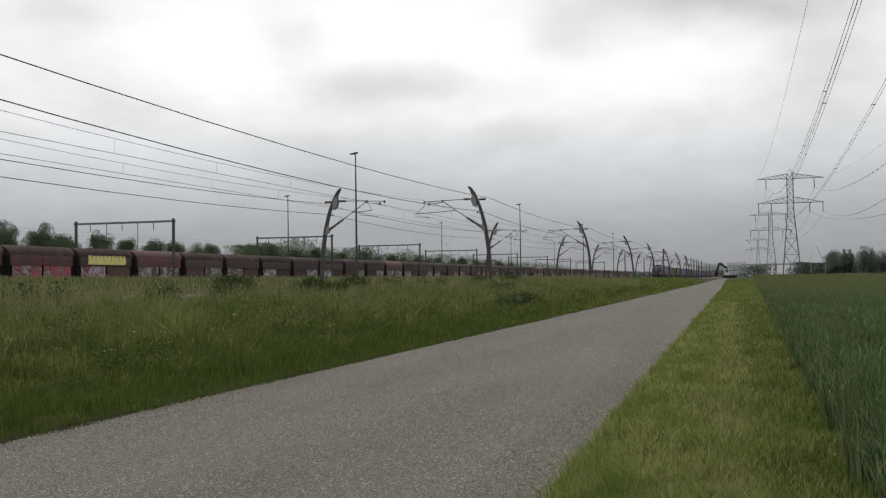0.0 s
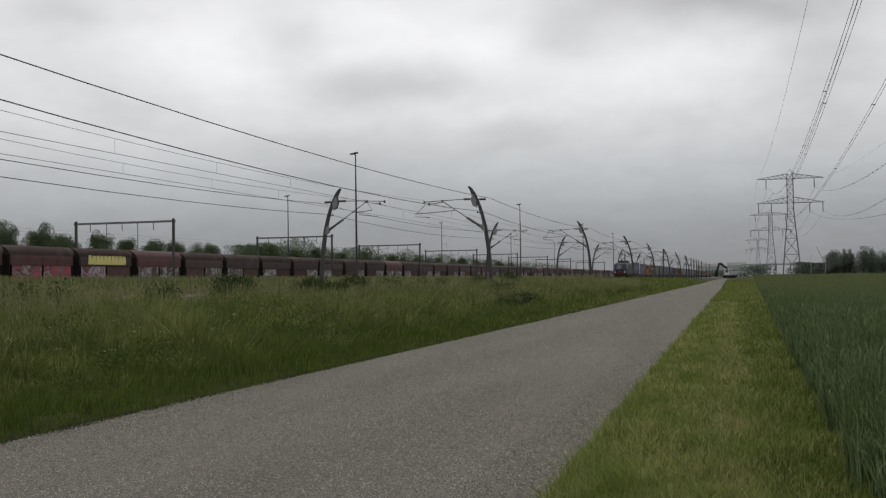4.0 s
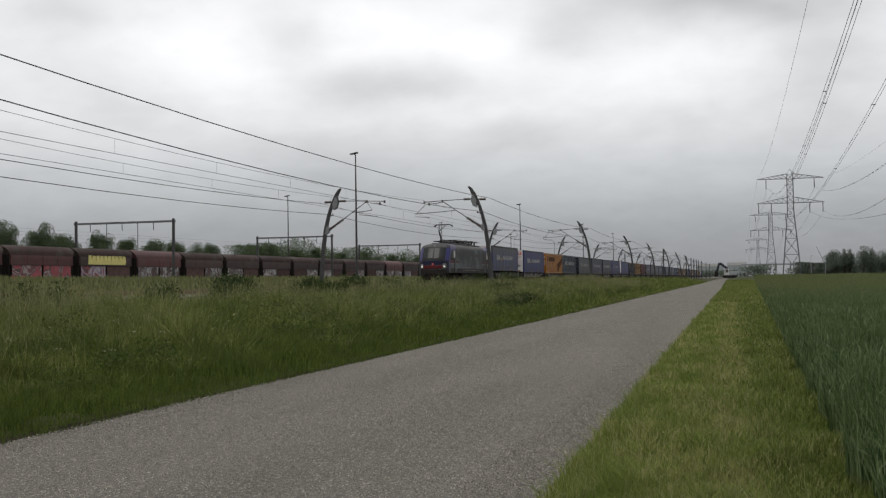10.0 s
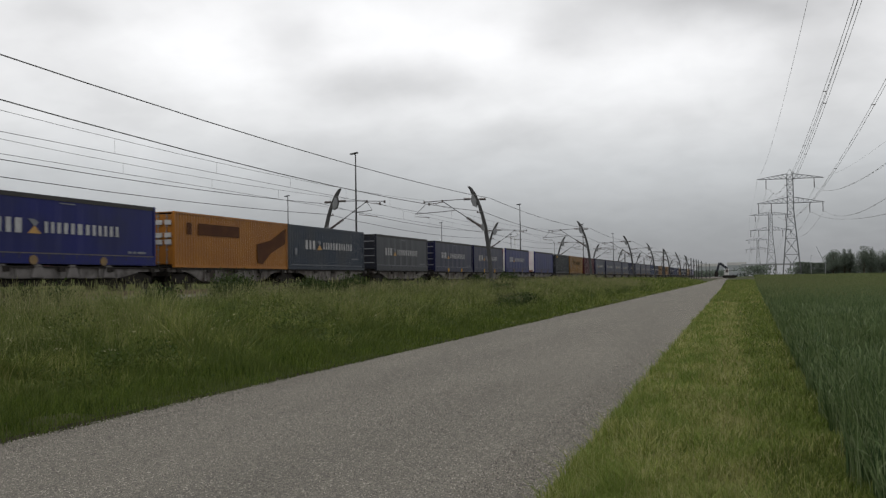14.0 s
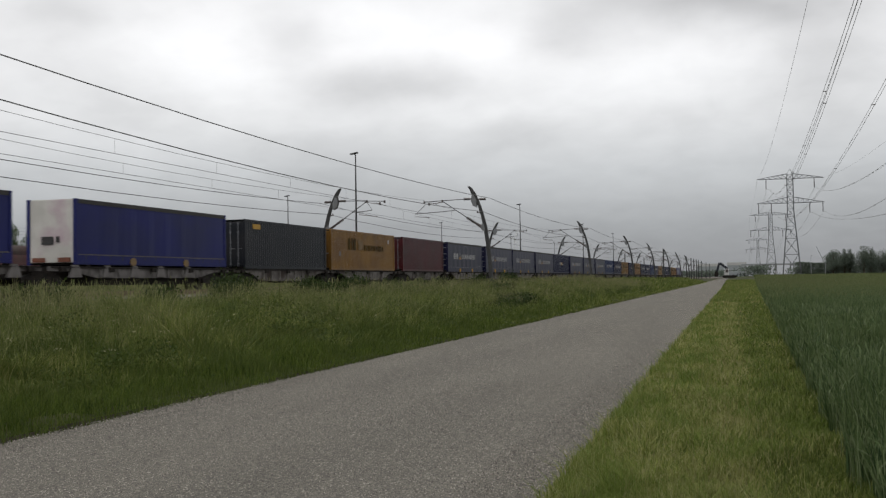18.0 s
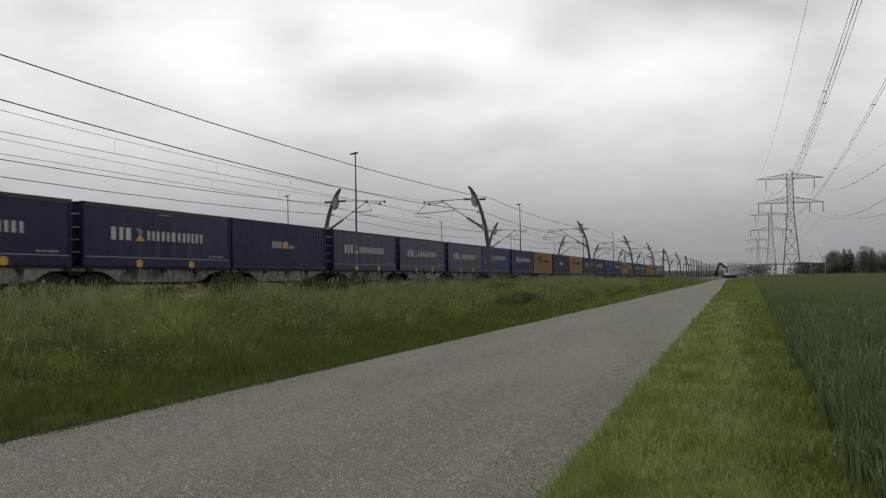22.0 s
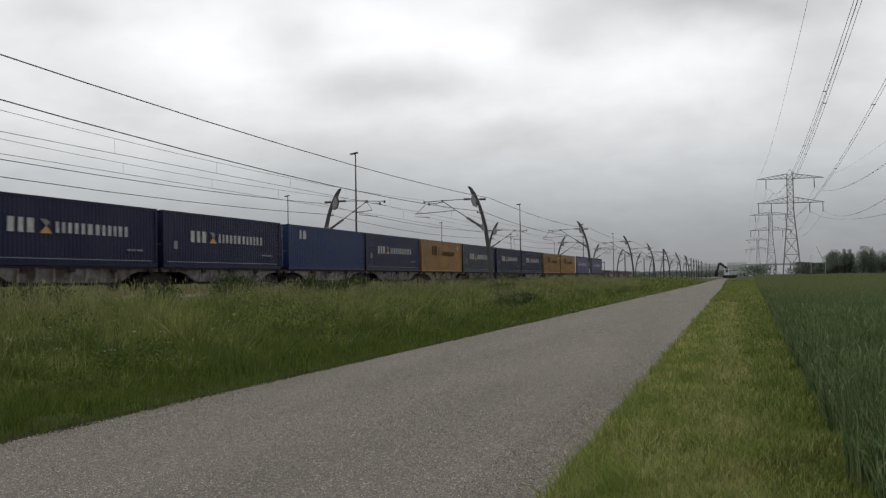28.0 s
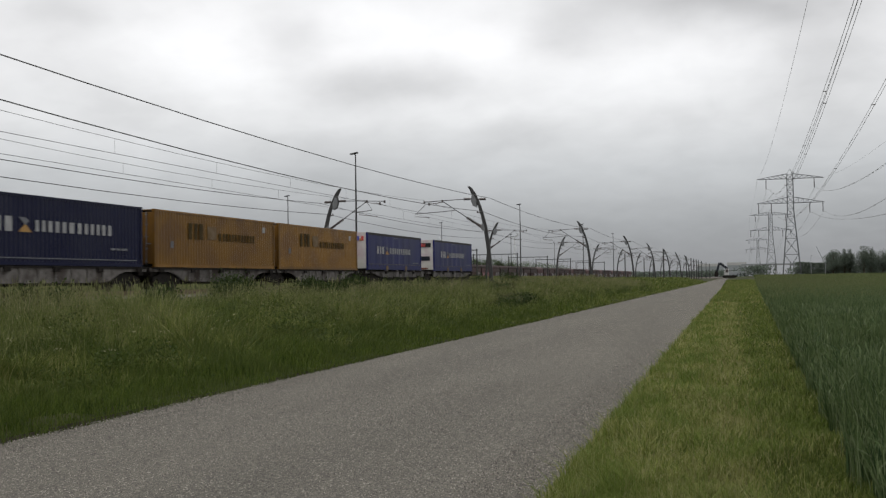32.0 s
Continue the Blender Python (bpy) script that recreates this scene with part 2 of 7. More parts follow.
def share(ob, parent, m=None):
    """A second object on the same mesh, under parent."""
    o = new(ob.name.split(".")[0], ob.data)
    o.parent = parent
    if m is not None:
        o.matrix_basis = m
    if "label" in ob:
        o["label"] = ob["label"]
    return o


def box(bm, x0, x1, y0, y1, z0, z1, bevel=0.0):
    r = bmesh.ops.create_cube(bm, size=1, matrix=Matrix.LocRotScale(((x0 + x1) / 2, (y0 + y1) / 2, (z0 + z1) / 2), None, (abs(x1 - x0), abs(y1 - y0), abs(z1 - z0))))
    if bevel:
        es = list({e for v in r["verts"] for e in v.link_edges})
        bmesh.ops.bevel(bm, geom=es, offset=bevel, segments=2, affect="EDGES", profile=0.5)
    return bm


def tube(bm, pts, radii, n=8, caps=True):
    """A round bar along pts; radii: one number or one for each point."""
    pts = [Vector(p) for p in pts]
    if not isinstance(radii, (list, tuple)):
        radii = [radii] * len(pts)
    rings = []
    for i, p in enumerate(pts):
        d = (pts[min(i + 1, len(pts) - 1)] - pts[max(i - 1, 0)]).normalized()
        a = d.cross(Vector((0, 0, 1)) if abs(d.z) < 0.9 else Vector((1, 0, 0))).normalized()
        b = d.cross(a)
        rings.append([bm.verts.new(p + radii[i] * (math.cos(k * math.tau / n) * a + math.sin(k * math.tau / n) * b)) for k in range(n)])
    for r, s in zip(rings, rings[1:]):
        for k in range(n):
            bm.faces.new((r[k], r[(k + 1) % n], s[(k + 1) % n], s[k]))
    if caps:
        bm.faces.new(rings[0][::-1])
        bm.faces.new(rings[-1])
    return bm


def extrude(bm, outline, y0, y1, axis=1):
    """A prism: an outline of (u, z) drawn out along y (axis 1) or x (axis 0)."""
    def at(u, z, w):
        return (u, w, z) if axis == 1 else (w, u, z)
    a = [bm.verts.new(at(u, z, y0)) for u, z in outline]
    b = [bm.verts.new(at(u, z, y1)) for u, z in outline]
    n = len(outline)
    for k in range(n):
        bm.faces.new((a[k], a[(k + 1) % n], b[(k + 1) % n], b[k]))
    bm.faces.new(a[::-1])
    bm.faces.new(b)
    bmesh.ops.recalc_face_normals(bm, faces=bm.faces[:])
    return bm


def wheel_bm(r=0.46, w=0.13):
    bm = bmesh.new()
    tube(bm, [(0, -w / 2, 0), (0, -w / 2 + 0.03, 0), (0, w / 2, 0)], [r + 0.03, r, r], 20)
    tube(bm, [(0, -w / 2 - 0.02, 0), (0, w / 2 + 0.06, 0)], 0.1, 10)
    bm.transform(Matrix.Rotation(radians(90), 4, "Z"))
    return bm


def big_mesh(name, co, faces, material, label, kind="stuff", category=""):
    """A mesh from arrays: co (n, 3); faces (m, 3) or (m, 4)."""
    me = bpy.data.meshes.new(name)
    k = faces.shape[1]
    me.vertices.add(len(co))
    me.vertices.foreach_set("co", np.ascontiguousarray(co, dtype=np.float32).ravel())
    me.loops.add(faces.size)
    me.loops.foreach_set("vertex_index", np.ascontiguousarray(faces, dtype=np.int32).ravel())
    me.polygons.add(len(faces))
    me.polygons.foreach_set("loop_start", np.arange(0, faces.size, k, dtype=np.int32))
    me.update(calc_edges=True)
    me.materials.append(material)
    return tagged(new(name, me), label, category, "", kind)


# ---- ground ----
RAIL = 1.21            # height of the rail heads over the road
NEAR, MAIN = -25.0, -29.4   # the two electrified main tracks
HOPPER_TRACK = -78.9


def step(a, b, v):
    t = np.clip((v - a) / (b - a), 0, 1)
    return t * t * (3 - 2 * t)


def road_left(y):
    return -7.1 - 0.0146 * (y - 12)


def road_right(y):
    return -1.38 - 0.0155 * (y - 8)


def ground_z(x, y):
    """The lie of the land: level road and field, a verge that climbs to the railway's formation, then a level yard."""
    x, y = np.asarray(x, float), np.asarray(y, float)
    e = road_left(y)
    crest = 0.44 + 0.57 * step(25, 160, y)
    z = crest * step(0.3, 9.5, e - x)
    z = z + (0.72 - crest) * step(-20.5, -22.5, x)
    lump = np.sin(x * 3.1 + 1.3 * np.sin(y * 0.9)) * np.sin(y * 2.3 + 1.7 * np.sin(x * 1.1)) + 0.6 * np.sin(x * 5.7 + y * 4.1)
    z = z + 0.07 * lump * step(1.2, 3.5, e - x) * step(-22.0, -20.5, x) * step(90, 60, y)
    inroad = (x > e - 0.3) & (x < road_right(y) + 0.3)
    z = np.where(inroad, -0.06, z)
    z = z + np.where(x > road_right(y) - 0.05, 1.35 * step(110, 430, y), 0)
    z = z + 1.35 * np.exp(-((x + 65.5) / 3.2) ** 2) * step(20, 60, y)
    return z


def make_ground():
    xs = np.concatenate([[-4000, -2500, -1500, -900, -600, -400, -250, -160, -120, -95], np.arange(-90, -74, 4.0), np.arange(-74, -56, 1.0), np.arange(-56, -22, 4.0), np.arange(-22, 3, 0.25), np.arange(3, 30, 3.0),
                         [40, 60, 90, 140, 220, 350, 600, 1000, 2000, 4000]])
    ys = np.concatenate([[-3000, -1500, -800, -400, -150, -60, -25, -10], np.arange(-4, 40, 0.5), np.arange(40, 120, 2.5), np.arange(120, 560, 15), [600, 700, 850, 1100, 1500, 2200, 3200, 4500]])
    X, Y = np.meshgrid(xs, ys)
    Z = ground_z(X, Y)
    rough = np.random.RandomState(3).normal(0, 1, X.shape)
    Z = Z + np.where((X > -21) & (X < road_left(Y) - 0.4) & (Y < 160), 0.03 * rough, 0)
    nx, ny = len(xs), len(ys)
    i = (np.arange(ny - 1)[:, None] * nx + np.arange(nx - 1)[None]).ravel()
    big_mesh("ground", np.stack([X, Y, Z], -1).reshape(-1, 3), np.stack([i, i + 1, i + nx + 1, i + nx], 1), M_SOIL, "grassy earth under verge, railway yard and field", "structure", "ground")


def make_road():
    ys = np.concatenate([np.arange(-30, 60, 1.0), np.arange(60, 620, 10.0)])
    rs = np.random.RandomState(5)
    co, f = [], []
    cols = np.linspace(0, 1, 9)
    for y in ys:
        a, b = road_left(y) + rs.normal(0, 0.03), road_right(y) + rs.normal(0, 0.035)
        for u in cols:
            co.append((a + (b - a) * u, y, 0.02 * math.sin(math.pi * u) + (0.4 * float(step(250, 560, y)) - (0.03 if u in (0, 1) else 0))))
    n = len(cols)
    for j in range(len(ys) - 1):
        for k in range(n - 1):
            f.append((j * n + k, j * n + k + 1, (j + 1) * n + k + 1, (j + 1) * n + k))
    big_mesh("road", np.array(co), np.array(f), M_ROAD, "narrow grey chip-sealed service road between grass verges", "structure", "road")


def patchy(x, y, s, seed):
    """Smooth pseudo-noise between 0 and 1."""
    v = np.sin(x * 1.7 * s + seed) * np.cos(y * 1.3 * s + 2.1 * seed) + np.sin((x + y) * 0.9 * s + 3 * seed) + 0.7 * np.sin((x * 2.3 - y * 1.9) * s + seed * 5)
    return np.clip(0.5 + v / 4.4, 0, 1)


M_EARTH = mat("dark_earth", (0.014, 0.012, 0.007), (0.026, 0.023, 0.012), 6, 0.95, bump=0.6, bscale=40)


def make_edge_soil():
    """A narrow line of bare dark earth where the verge meets the road."""
    rs = np.random.RandomState(6)
    ys = np.concatenate([np.arange(2, 40, 0.25), np.arange(40, 140, 2.0)])
    co = []
    for y in ys:
        a = road_left(y)
        w = 0.35 * float(patchy(np.array(a), np.array(y), 2.2, 3.3)) + 0.35 * rs.rand()
        co += [(a - 0.22, y, -0.03), (a - 0.05, y, 0.005), (a + 0.0 + 0.08 * w * w, y, -0.03)]
    f = [(3 * j + k, 3 * j + k + 1, 3 * j + k + 4, 3 * j + k + 3) for j in range(len(ys) - 1) for k in range(2)]
    big_mesh("verge_edge", np.array(co), np.array(f), M_EARTH, "narrow line of bare dark earth along the road", "structure", "ground")


M_CHIP = leaf_mat("stone_chips", [(0.05, 0.045, 0.04), (0.11, 0.10, 0.09), (0.17, 0.155, 0.135), (0.24, 0.222, 0.192), (0.40, 0.37, 0.325)], 0.8, 0.4, (0.15, 0.14, 0.12), most=0.3)


def make_chips():
    """Loose and half-sunk stone chips of the road's dressing, each a small uneven pyramid."""
    r = np.random.RandomState(9)
    P, S = [], []
    for y0, y1, dens, s in ((4.5, 9, 1500, 0.0052), (9, 15, 850, 0.0065), (15, 46, 260, 0.0078)):
        n = int((y1 - y0) * 6.6 * dens)
        x, y = r.uniform(-7.4, -0.9, n), r.uniform(y0, y1, n)
        ok = (x > road_left(y) + 0.1) & (x < road_right(y) - 0.06) & (x > -0.83 * y - 0.5) & (r.rand(n) > step(11, 34, y))
        x, y = x[ok], y[ok]
        u = (x - road_left(y)) / (road_right(y) - road_left(y))
        P.append(np.stack([x, y, 0.02 * np.sin(np.pi * u) - 0.0025], 1)), S.append(s * r.uniform(0.6, 1.5, len(x)))
    P, S = np.concatenate(P), np.concatenate(S)
    n = len(P)
    a = r.uniform(0, math.tau, n)
    corners = [P + np.stack([np.cos(a + k * math.tau / 4), np.sin(a + k * math.tau / 4), np.zeros(n)], 1) * (S * r.uniform(0.7, 1.2, n))[:, None] for k in range(4)]
    tip = P + np.stack([r.normal(0, 0.3, n) * S, r.normal(0, 0.3, n) * S, S * r.uniform(0.8, 1.6, n)], 1)
    co = np.stack(corners + [tip], 1).reshape(-1, 3)
    o = np.arange(n)[:, None] * 5
    big_mesh("road_chips", co, np.concatenate([o + np.array([[k, (k + 1) % 4, 4]]) for k in range(4)]), M_CHIP, "pale and dark stone chips bedded in the road surface", "stuff", "chippings")


make_ground()
make_road()
make_chips()
make_edge_soil()


# ---- grass and crop ----
def blades(name, x, y, h, w, material, label, seed, lean=0.35, z=None, seg=2, category="grass", way=None):
    """Curved tapering blades, one at each (x, y); each is a strip of its own."""
    r = np.random.RandomState(seed)
    n = len(x)
    z = np.maximum(ground_z(x, y), -0.03) - 0.01 if z is None else z
    a = r.uniform(0, math.tau, n)
    d = r.uniform(0, math.tau, n)
    d = d if way is None else way + r.normal(0, 0.5, n)
    ln = np.abs(r.normal(0, lean, n)) * h
    base = np.stack([x, y, z], 1)
    side = np.stack([np.cos(a), np.sin(a), np.zeros(n)], 1) * (w / 2)[:, None]
    out = np.stack([np.cos(d), np.sin(d), np.zeros(n)], 1)
    rows = []
    for k in range(seg):
        u = k / seg
        c = base + out * (ln * u * u)[:, None] + np.array([0, 0, 1.0]) * (h * u * (1 - 0.12 * u))[:, None]
        s = side * (1 - 0.45 * u)
        rows += [c - s, c + s]
    rows.append(base + out * ln[:, None] + np.array([0, 0, 1.0]) * (h * 0.9)[:, None])
    m = 2 * seg + 1
    co = np.stack(rows, 1).reshape(-1, 3)
    o = np.arange(n)[:, None] * m
    f = []
    for k in range(seg - 1):
        f += [o + np.array([[2 * k, 2 * k + 1, 2 * k + 3]]), o + np.array([[2 * k, 2 * k + 3, 2 * k + 2]])]
    f.append(o + np.array([[2 * seg - 2, 2 * seg - 1, 2 * seg]]))
    return big_mesh(name, co, np.concatenate(f), material, label, "stuff", category)


def leaves(name, pts, size, material, seed, label, category):
    """Small diamond leaves at the points, turned every way."""
    r = np.random.RandomState(seed)
    n = len(pts)
    ax, bx = r.normal(0, 1, (n, 3)), r.normal(0, 1, (n, 3))
    ax /= np.linalg.norm(ax, axis=1)[:, None]
    bx = np.cross(ax, bx)
    bx /= np.linalg.norm(bx, axis=1)[:, None]
    s = (size * r.uniform(0.5, 1.3, n))[:, None]
    co = np.stack([pts - ax * s * 0.5, pts + bx * s * 0.35, pts + ax * s * 0.5, pts - bx * s * 0.35], 1).reshape(-1, 3)
    return big_mesh(name, co, np.arange(n * 4).reshape(-1, 4), material, label, "stuff", category)


def scatter(r, n, x0, x1, y0, y1):
    return r.uniform(x0, x1, n), r.uniform(y0, y1, n)


def make_verge():
    r = np.random.RandomState(11)
    X, Y, H, Wd = [], [], [], []
    for y0, y1, dens, wd in ((-9, 6, 60, 0.03), (6, 14, 1150, 0.008), (14, 24, 760, 0.010), (24, 40, 400, 0.015), (40, 70, 130, 0.03), (70, 130, 42, 0.055), (130, 330, 9, 0.13)):
        x, y = scatter(r, int((y1 - y0) * 15.5 * dens), -22.0, -6.3, y0, y1)
        e = road_left(y) - x
        ok = (e > -0.13 + 0.1 * r.rand(len(x))) & ((x > -0.83 * y - 2.5) | (y < 6)) & (x > -21.6)
        x, y, e = x[ok], y[ok], e[ok]
        tall = 0.11 + 0.16 * step(0.1, 0.9, e) + 0.30 * step(0.7, 4.0, e) - 0.14 * step(6.5, 10.5, e)
        h = tall * (0.45 + 0.85 * r.rand(len(x))) * np.maximum(0.2 + 0.95 * patchy(x, y, 0.6, 1.0) + 0.75 * patchy(x, y, 2.2, 6.0), 0.95 - 0.9 * step(0.3, 1.3, e))
        X.append(x), Y.append(y), H.append(h), Wd.append(np.full(len(x), wd) * r.uniform(0.7, 1.4, len(x)))
    X, Y, H, Wd = (np.concatenate(v) for v in (X, Y, H, Wd))
    fresh = (road_left(Y) - X < 1.1 + 1.5 * r.rand(len(X))) & (Y < 28 + 40 * r.rand(len(X)))
    blades("edge_grass", X[fresh], Y[fresh], H[fresh], Wd[fresh], M_FRESH, "low fresh green grass along the road's edge", 12, 0.5)
    rest = ~fresh & (r.rand(len(X)) < 0.5)
    blades("verge_grass", X[rest], Y[rest], H[rest] * (0.7 + 0.45 * patchy(X[rest], Y[rest], 1.1, 2.5)), Wd[rest], M_VERGE, "tall uncut olive-green grass on the bank beside the road", 12, 0.6)
    # tussocks whose blades arch outward
    bx, by, bh, bw, bd = [], [], [], [], []
    for y0, y1, dens, k, wd in ((7, 16, 3.2, 130, 0.010), (16, 28, 2.6, 110, 0.014), (28, 48, 1.7, 70, 0.022), (48, 90, 0.7, 45, 0.045), (90, 200, 0.2, 30, 0.1)):
        cx, cy = scatter(r, int((y1 - y0) * 14.5 * dens), -21.8, -7.3, y0, y1)
        e = road_left(cy) - cx
        ok = (e > 0.9 + 0.8 * r.rand(len(cx))) & (cx > -0.83 * cy - 2.0)
        cx, cy, e = cx[ok], cy[ok], e[ok]
        tall = (0.24 + 0.38 * step(0.8, 4.0, e) - 0.20 * step(6.5, 10.5, e)) * r.uniform(0.5, 1.5, len(cx)) * (0.6 + 0.8 * patchy(cx, cy, 0.8, 9.0))
        a = r.uniform(0, math.tau, (len(cx), k))
        q = np.abs(r.normal(0, 0.17, (len(cx), k))) * (1 + cy[:, None] / 60)
        bx.append((cx[:, None] + q * np.cos(a)).ravel()), by.append((cy[:, None] + q * np.sin(a)).ravel()), bd.append(a.ravel())
        bh.append((tall[:, None] * r.uniform(0.55, 1.15, a.shape)).ravel()), bw.append((wd * r.uniform(0.7, 1.4, a.shape)).ravel())
    bx, by, bh, bw, bd = (np.concatenate(v) for v in (bx, by, bh, bw, bd))
    blades("grass_tussocks", bx, by, bh, bw, M_VERGE, "arching tussocks of long grass on the bank", 10, 0.75, None, 3, "grass", bd)
    # dark broad-leaved weeds in clumps
    cx, cy = scatter(r, 620, -21.3, -8.6, 9, 110)
    ok = (road_left(cy) - cx > 1.0) & (cx > -0.83 * cy - 1) & (r.rand(len(cx)) < 0.12 + 0.6 * patchy(cx, cy, 0.35, 5.0))
    cx, cy = cx[ok], cy[ok]
    k = 300
    size = np.repeat(r.uniform(0.5, 1.25, len(cx)), k)
    x = np.repeat(cx, k) + r.normal(0, 0.24, len(cx) * k) * size
    y = np.repeat(cy, k) + r.normal(0, 0.24, len(cx) * k) * size
    z = np.maximum(ground_z(x, y), 0) + r.uniform(0.1, 0.8, len(x)) * size
    leaves("verge_weeds", np.stack([x, y, z], 1), 0.05, M_WEED, 14, "clumps of dark broad-leaved weeds in the grass", "weeds")
    # low dark herbs that fill the gaps between the tussocks
    cx, cy = scatter(r, 900, -20.5, -8.0, 8, 60)
    ok = (road_left(cy) - cx > 0.7) & (cx > -0.83 * cy - 1) & (patchy(cx, cy, 0.9, 7.7) > 0.45)
    cx, cy = cx[ok], cy[ok]
    k = 90
    x = np.repeat(cx, k) + r.normal(0, 0.2, len(cx) * k)
    y = np.repeat(cy, k) + r.normal(0, 0.3, len(cx) * k)
    z = np.maximum(ground_z(x, y), 0) + r.uniform(0.08, 0.42, len(x))
    leaves("verge_herbs", np.stack([x, y, z], 1), 0.035, M_WEED, 27, "low dark leafy herbs between the grass tussocks", "weeds")
    # dark bushy weeds standing singly along the top of the bank
    spots = ((-20.2, 26.0, 0.85), (-20.0, 27.2, 0.8), (-20.4, 33.4, 0.75), (-20.3, 38.2, 1.0), (-20.5, 39.8, 0.95), (-20.4, 41.2, 0.8), (-20.2, 47.6, 0.8), (-20.6, 49.2, 0.7), (-20.4, 53.2, 1.0),
             (-20.5, 60, 0.8), (-20.5, 68, 0.9), (-10.3, 44.5, 0.4), (-10.9, 47.5, 0.45), (-11.2, 53.0, 0.4), (-16.5, 27.0, 0.45), (-14.5, 62, 0.6), (-19.0, 43.5, 0.8), (-18.6, 45, 0.75), (-20.4, 80, 0.9), (-20.4, 92, 1.0))
    pts = []
    for cx, cy, h in spots:
        for b in range(9):
            o = r.normal(0, 0.27, 2) * (1 + cy / 90)
            top = h * r.uniform(0.65, 1.3)
            q = r.normal(0, 1, (300, 3)) * np.array([0.15 * (1 + cy / 90), 0.15 * (1 + cy / 90), top * 0.2])
            pts.append(q + np.array([cx + o[0], cy + o[1], float(ground_z(cx, cy)) + 0.15 + top * 0.66]))
    leaves("crest_weeds", np.concatenate(pts), 0.1, M_BUSH, 16, "dark bushy weeds along the top of the bank", "weeds")
    x, y = scatter(r, 520, -21, -8, 10, 60)
    ok = (road_left(y) - x > 1.0) & (x > -0.83 * y - 1)
    x, y = x[ok], y[ok]
    c = np.repeat(np.stack([x, y, ground_z(x, y) + r.uniform(0.45, 0.8, len(x))], 1), 5, 0)
    leaves("white_umbels", c + r.normal(0, 0.045, c.shape) * np.array([1, 1, 0.3]), 0.035, M_UMBEL, 15, "small pale flower heads in the grass", "flowers")
    # flowering stalks with pale heads
    X, Y, H = [], [], []
    for y0, y1, dens in ((8, 20, 42), (20, 34, 44), (34, 60, 32), (60, 130, 16)):
        x, y = scatter(r, int((y1 - y0) * 14 * dens), -21.6, -7.6, y0, y1)
        ok = (road_left(y) - x > 1.5 + 2.0 * r.rand(len(x))) & (x > -0.83 * y - 2.5) & (patchy(x, y, 0.5, 4.0) > 0.3 + 0.45 * r.rand(len(x)))
        X.append(x[ok]), Y.append(y[ok])
    X, Y = np.concatenate(X), np.concatenate(Y)
    n = len(X)
    h = r.uniform(0.45, 1.0, n) * (0.7 + 0.6 * patchy(X, Y, 0.5, 8.0))
    z = ground_z(X, Y)
    # loose brownish panicles, a haze of spikelets round each stalk
    near = Y < 130
    k = 20
    c = np.repeat(np.stack([X[near], Y[near], z[near] + h[near] * 0.85], 1), k, 0)
    c = c + r.normal(0, 1, c.shape) * np.array([0.09, 0.09, 0.08])
    sz = np.repeat(0.010 + 0.0003 * Y[near], k)
    leaves("grass_panicles", c, sz, M_PANICLE, 19, "haze of brownish grass panicles over the verge", "grass")
    blades("grass_stalks", X, Y, h, 0.005 + 0.00022 * Y, M_VERGE, "thin flowering stalks over the tall grass", 13, 0.3)
    keep = r.rand(n) < 0.35
    blades("grass_seed_heads", X[keep], Y[keep], r.uniform(0.08, 0.22, keep.sum()), 0.005 + 0.00022 * Y[keep], M_SEED, "pale feathery seed heads of tall grass", 13, 0.3, (z + h * 0.82)[keep])


def make_reeds():
    """Tall pale grasses in loose groups along the top of the bank."""
    r = np.random.RandomState(17)
    X, Y = [], []
    for cx, cy, sx, sy, n in ((-19.5, 27, 1.0, 1.8, 130), (-20, 31, 0.8, 2.0, 110), (-20.3, 55, 0.7, 4.0, 140), (-20.3, 48, 0.7, 2.5, 50), (-20, 38, 0.8, 1.5, 30), (-18, 26, 0.7, 0.7, 60), (-20, 78, 0.7, 8, 90), (-19.6, 25, 1.0, 2.2, 260), (-20, 42, 0.7, 3.5, 150), (-20, 66, 0.7, 5, 120), (-16.5, 24, 1.6, 2.5, 90), (-18, 35, 1.0, 5.0, 120)):
        n = int(n * 1.7)
        X.append(r.normal(cx, sx, n)), Y.append(r.normal(cy, sy, n))
    X, Y = np.concatenate(X), np.concatenate(Y)
    h = 0.55 + 0.85 * r.rand(len(X)) ** 1.3
    blades("reed_grass", X, Y, h, 0.008 + 0.00032 * Y, M_SEED, "tall pale wispy grass along the top of the bank", 18, 0.2, None, 3)
    blades("reed_plumes", X, Y, r.uniform(0.1, 0.26, len(X)), 0.008 + 0.00028 * Y, M_SEED, "pale plumes of tall wispy grass", 18, 0.35, ground_z(X, Y) + h * 0.8)


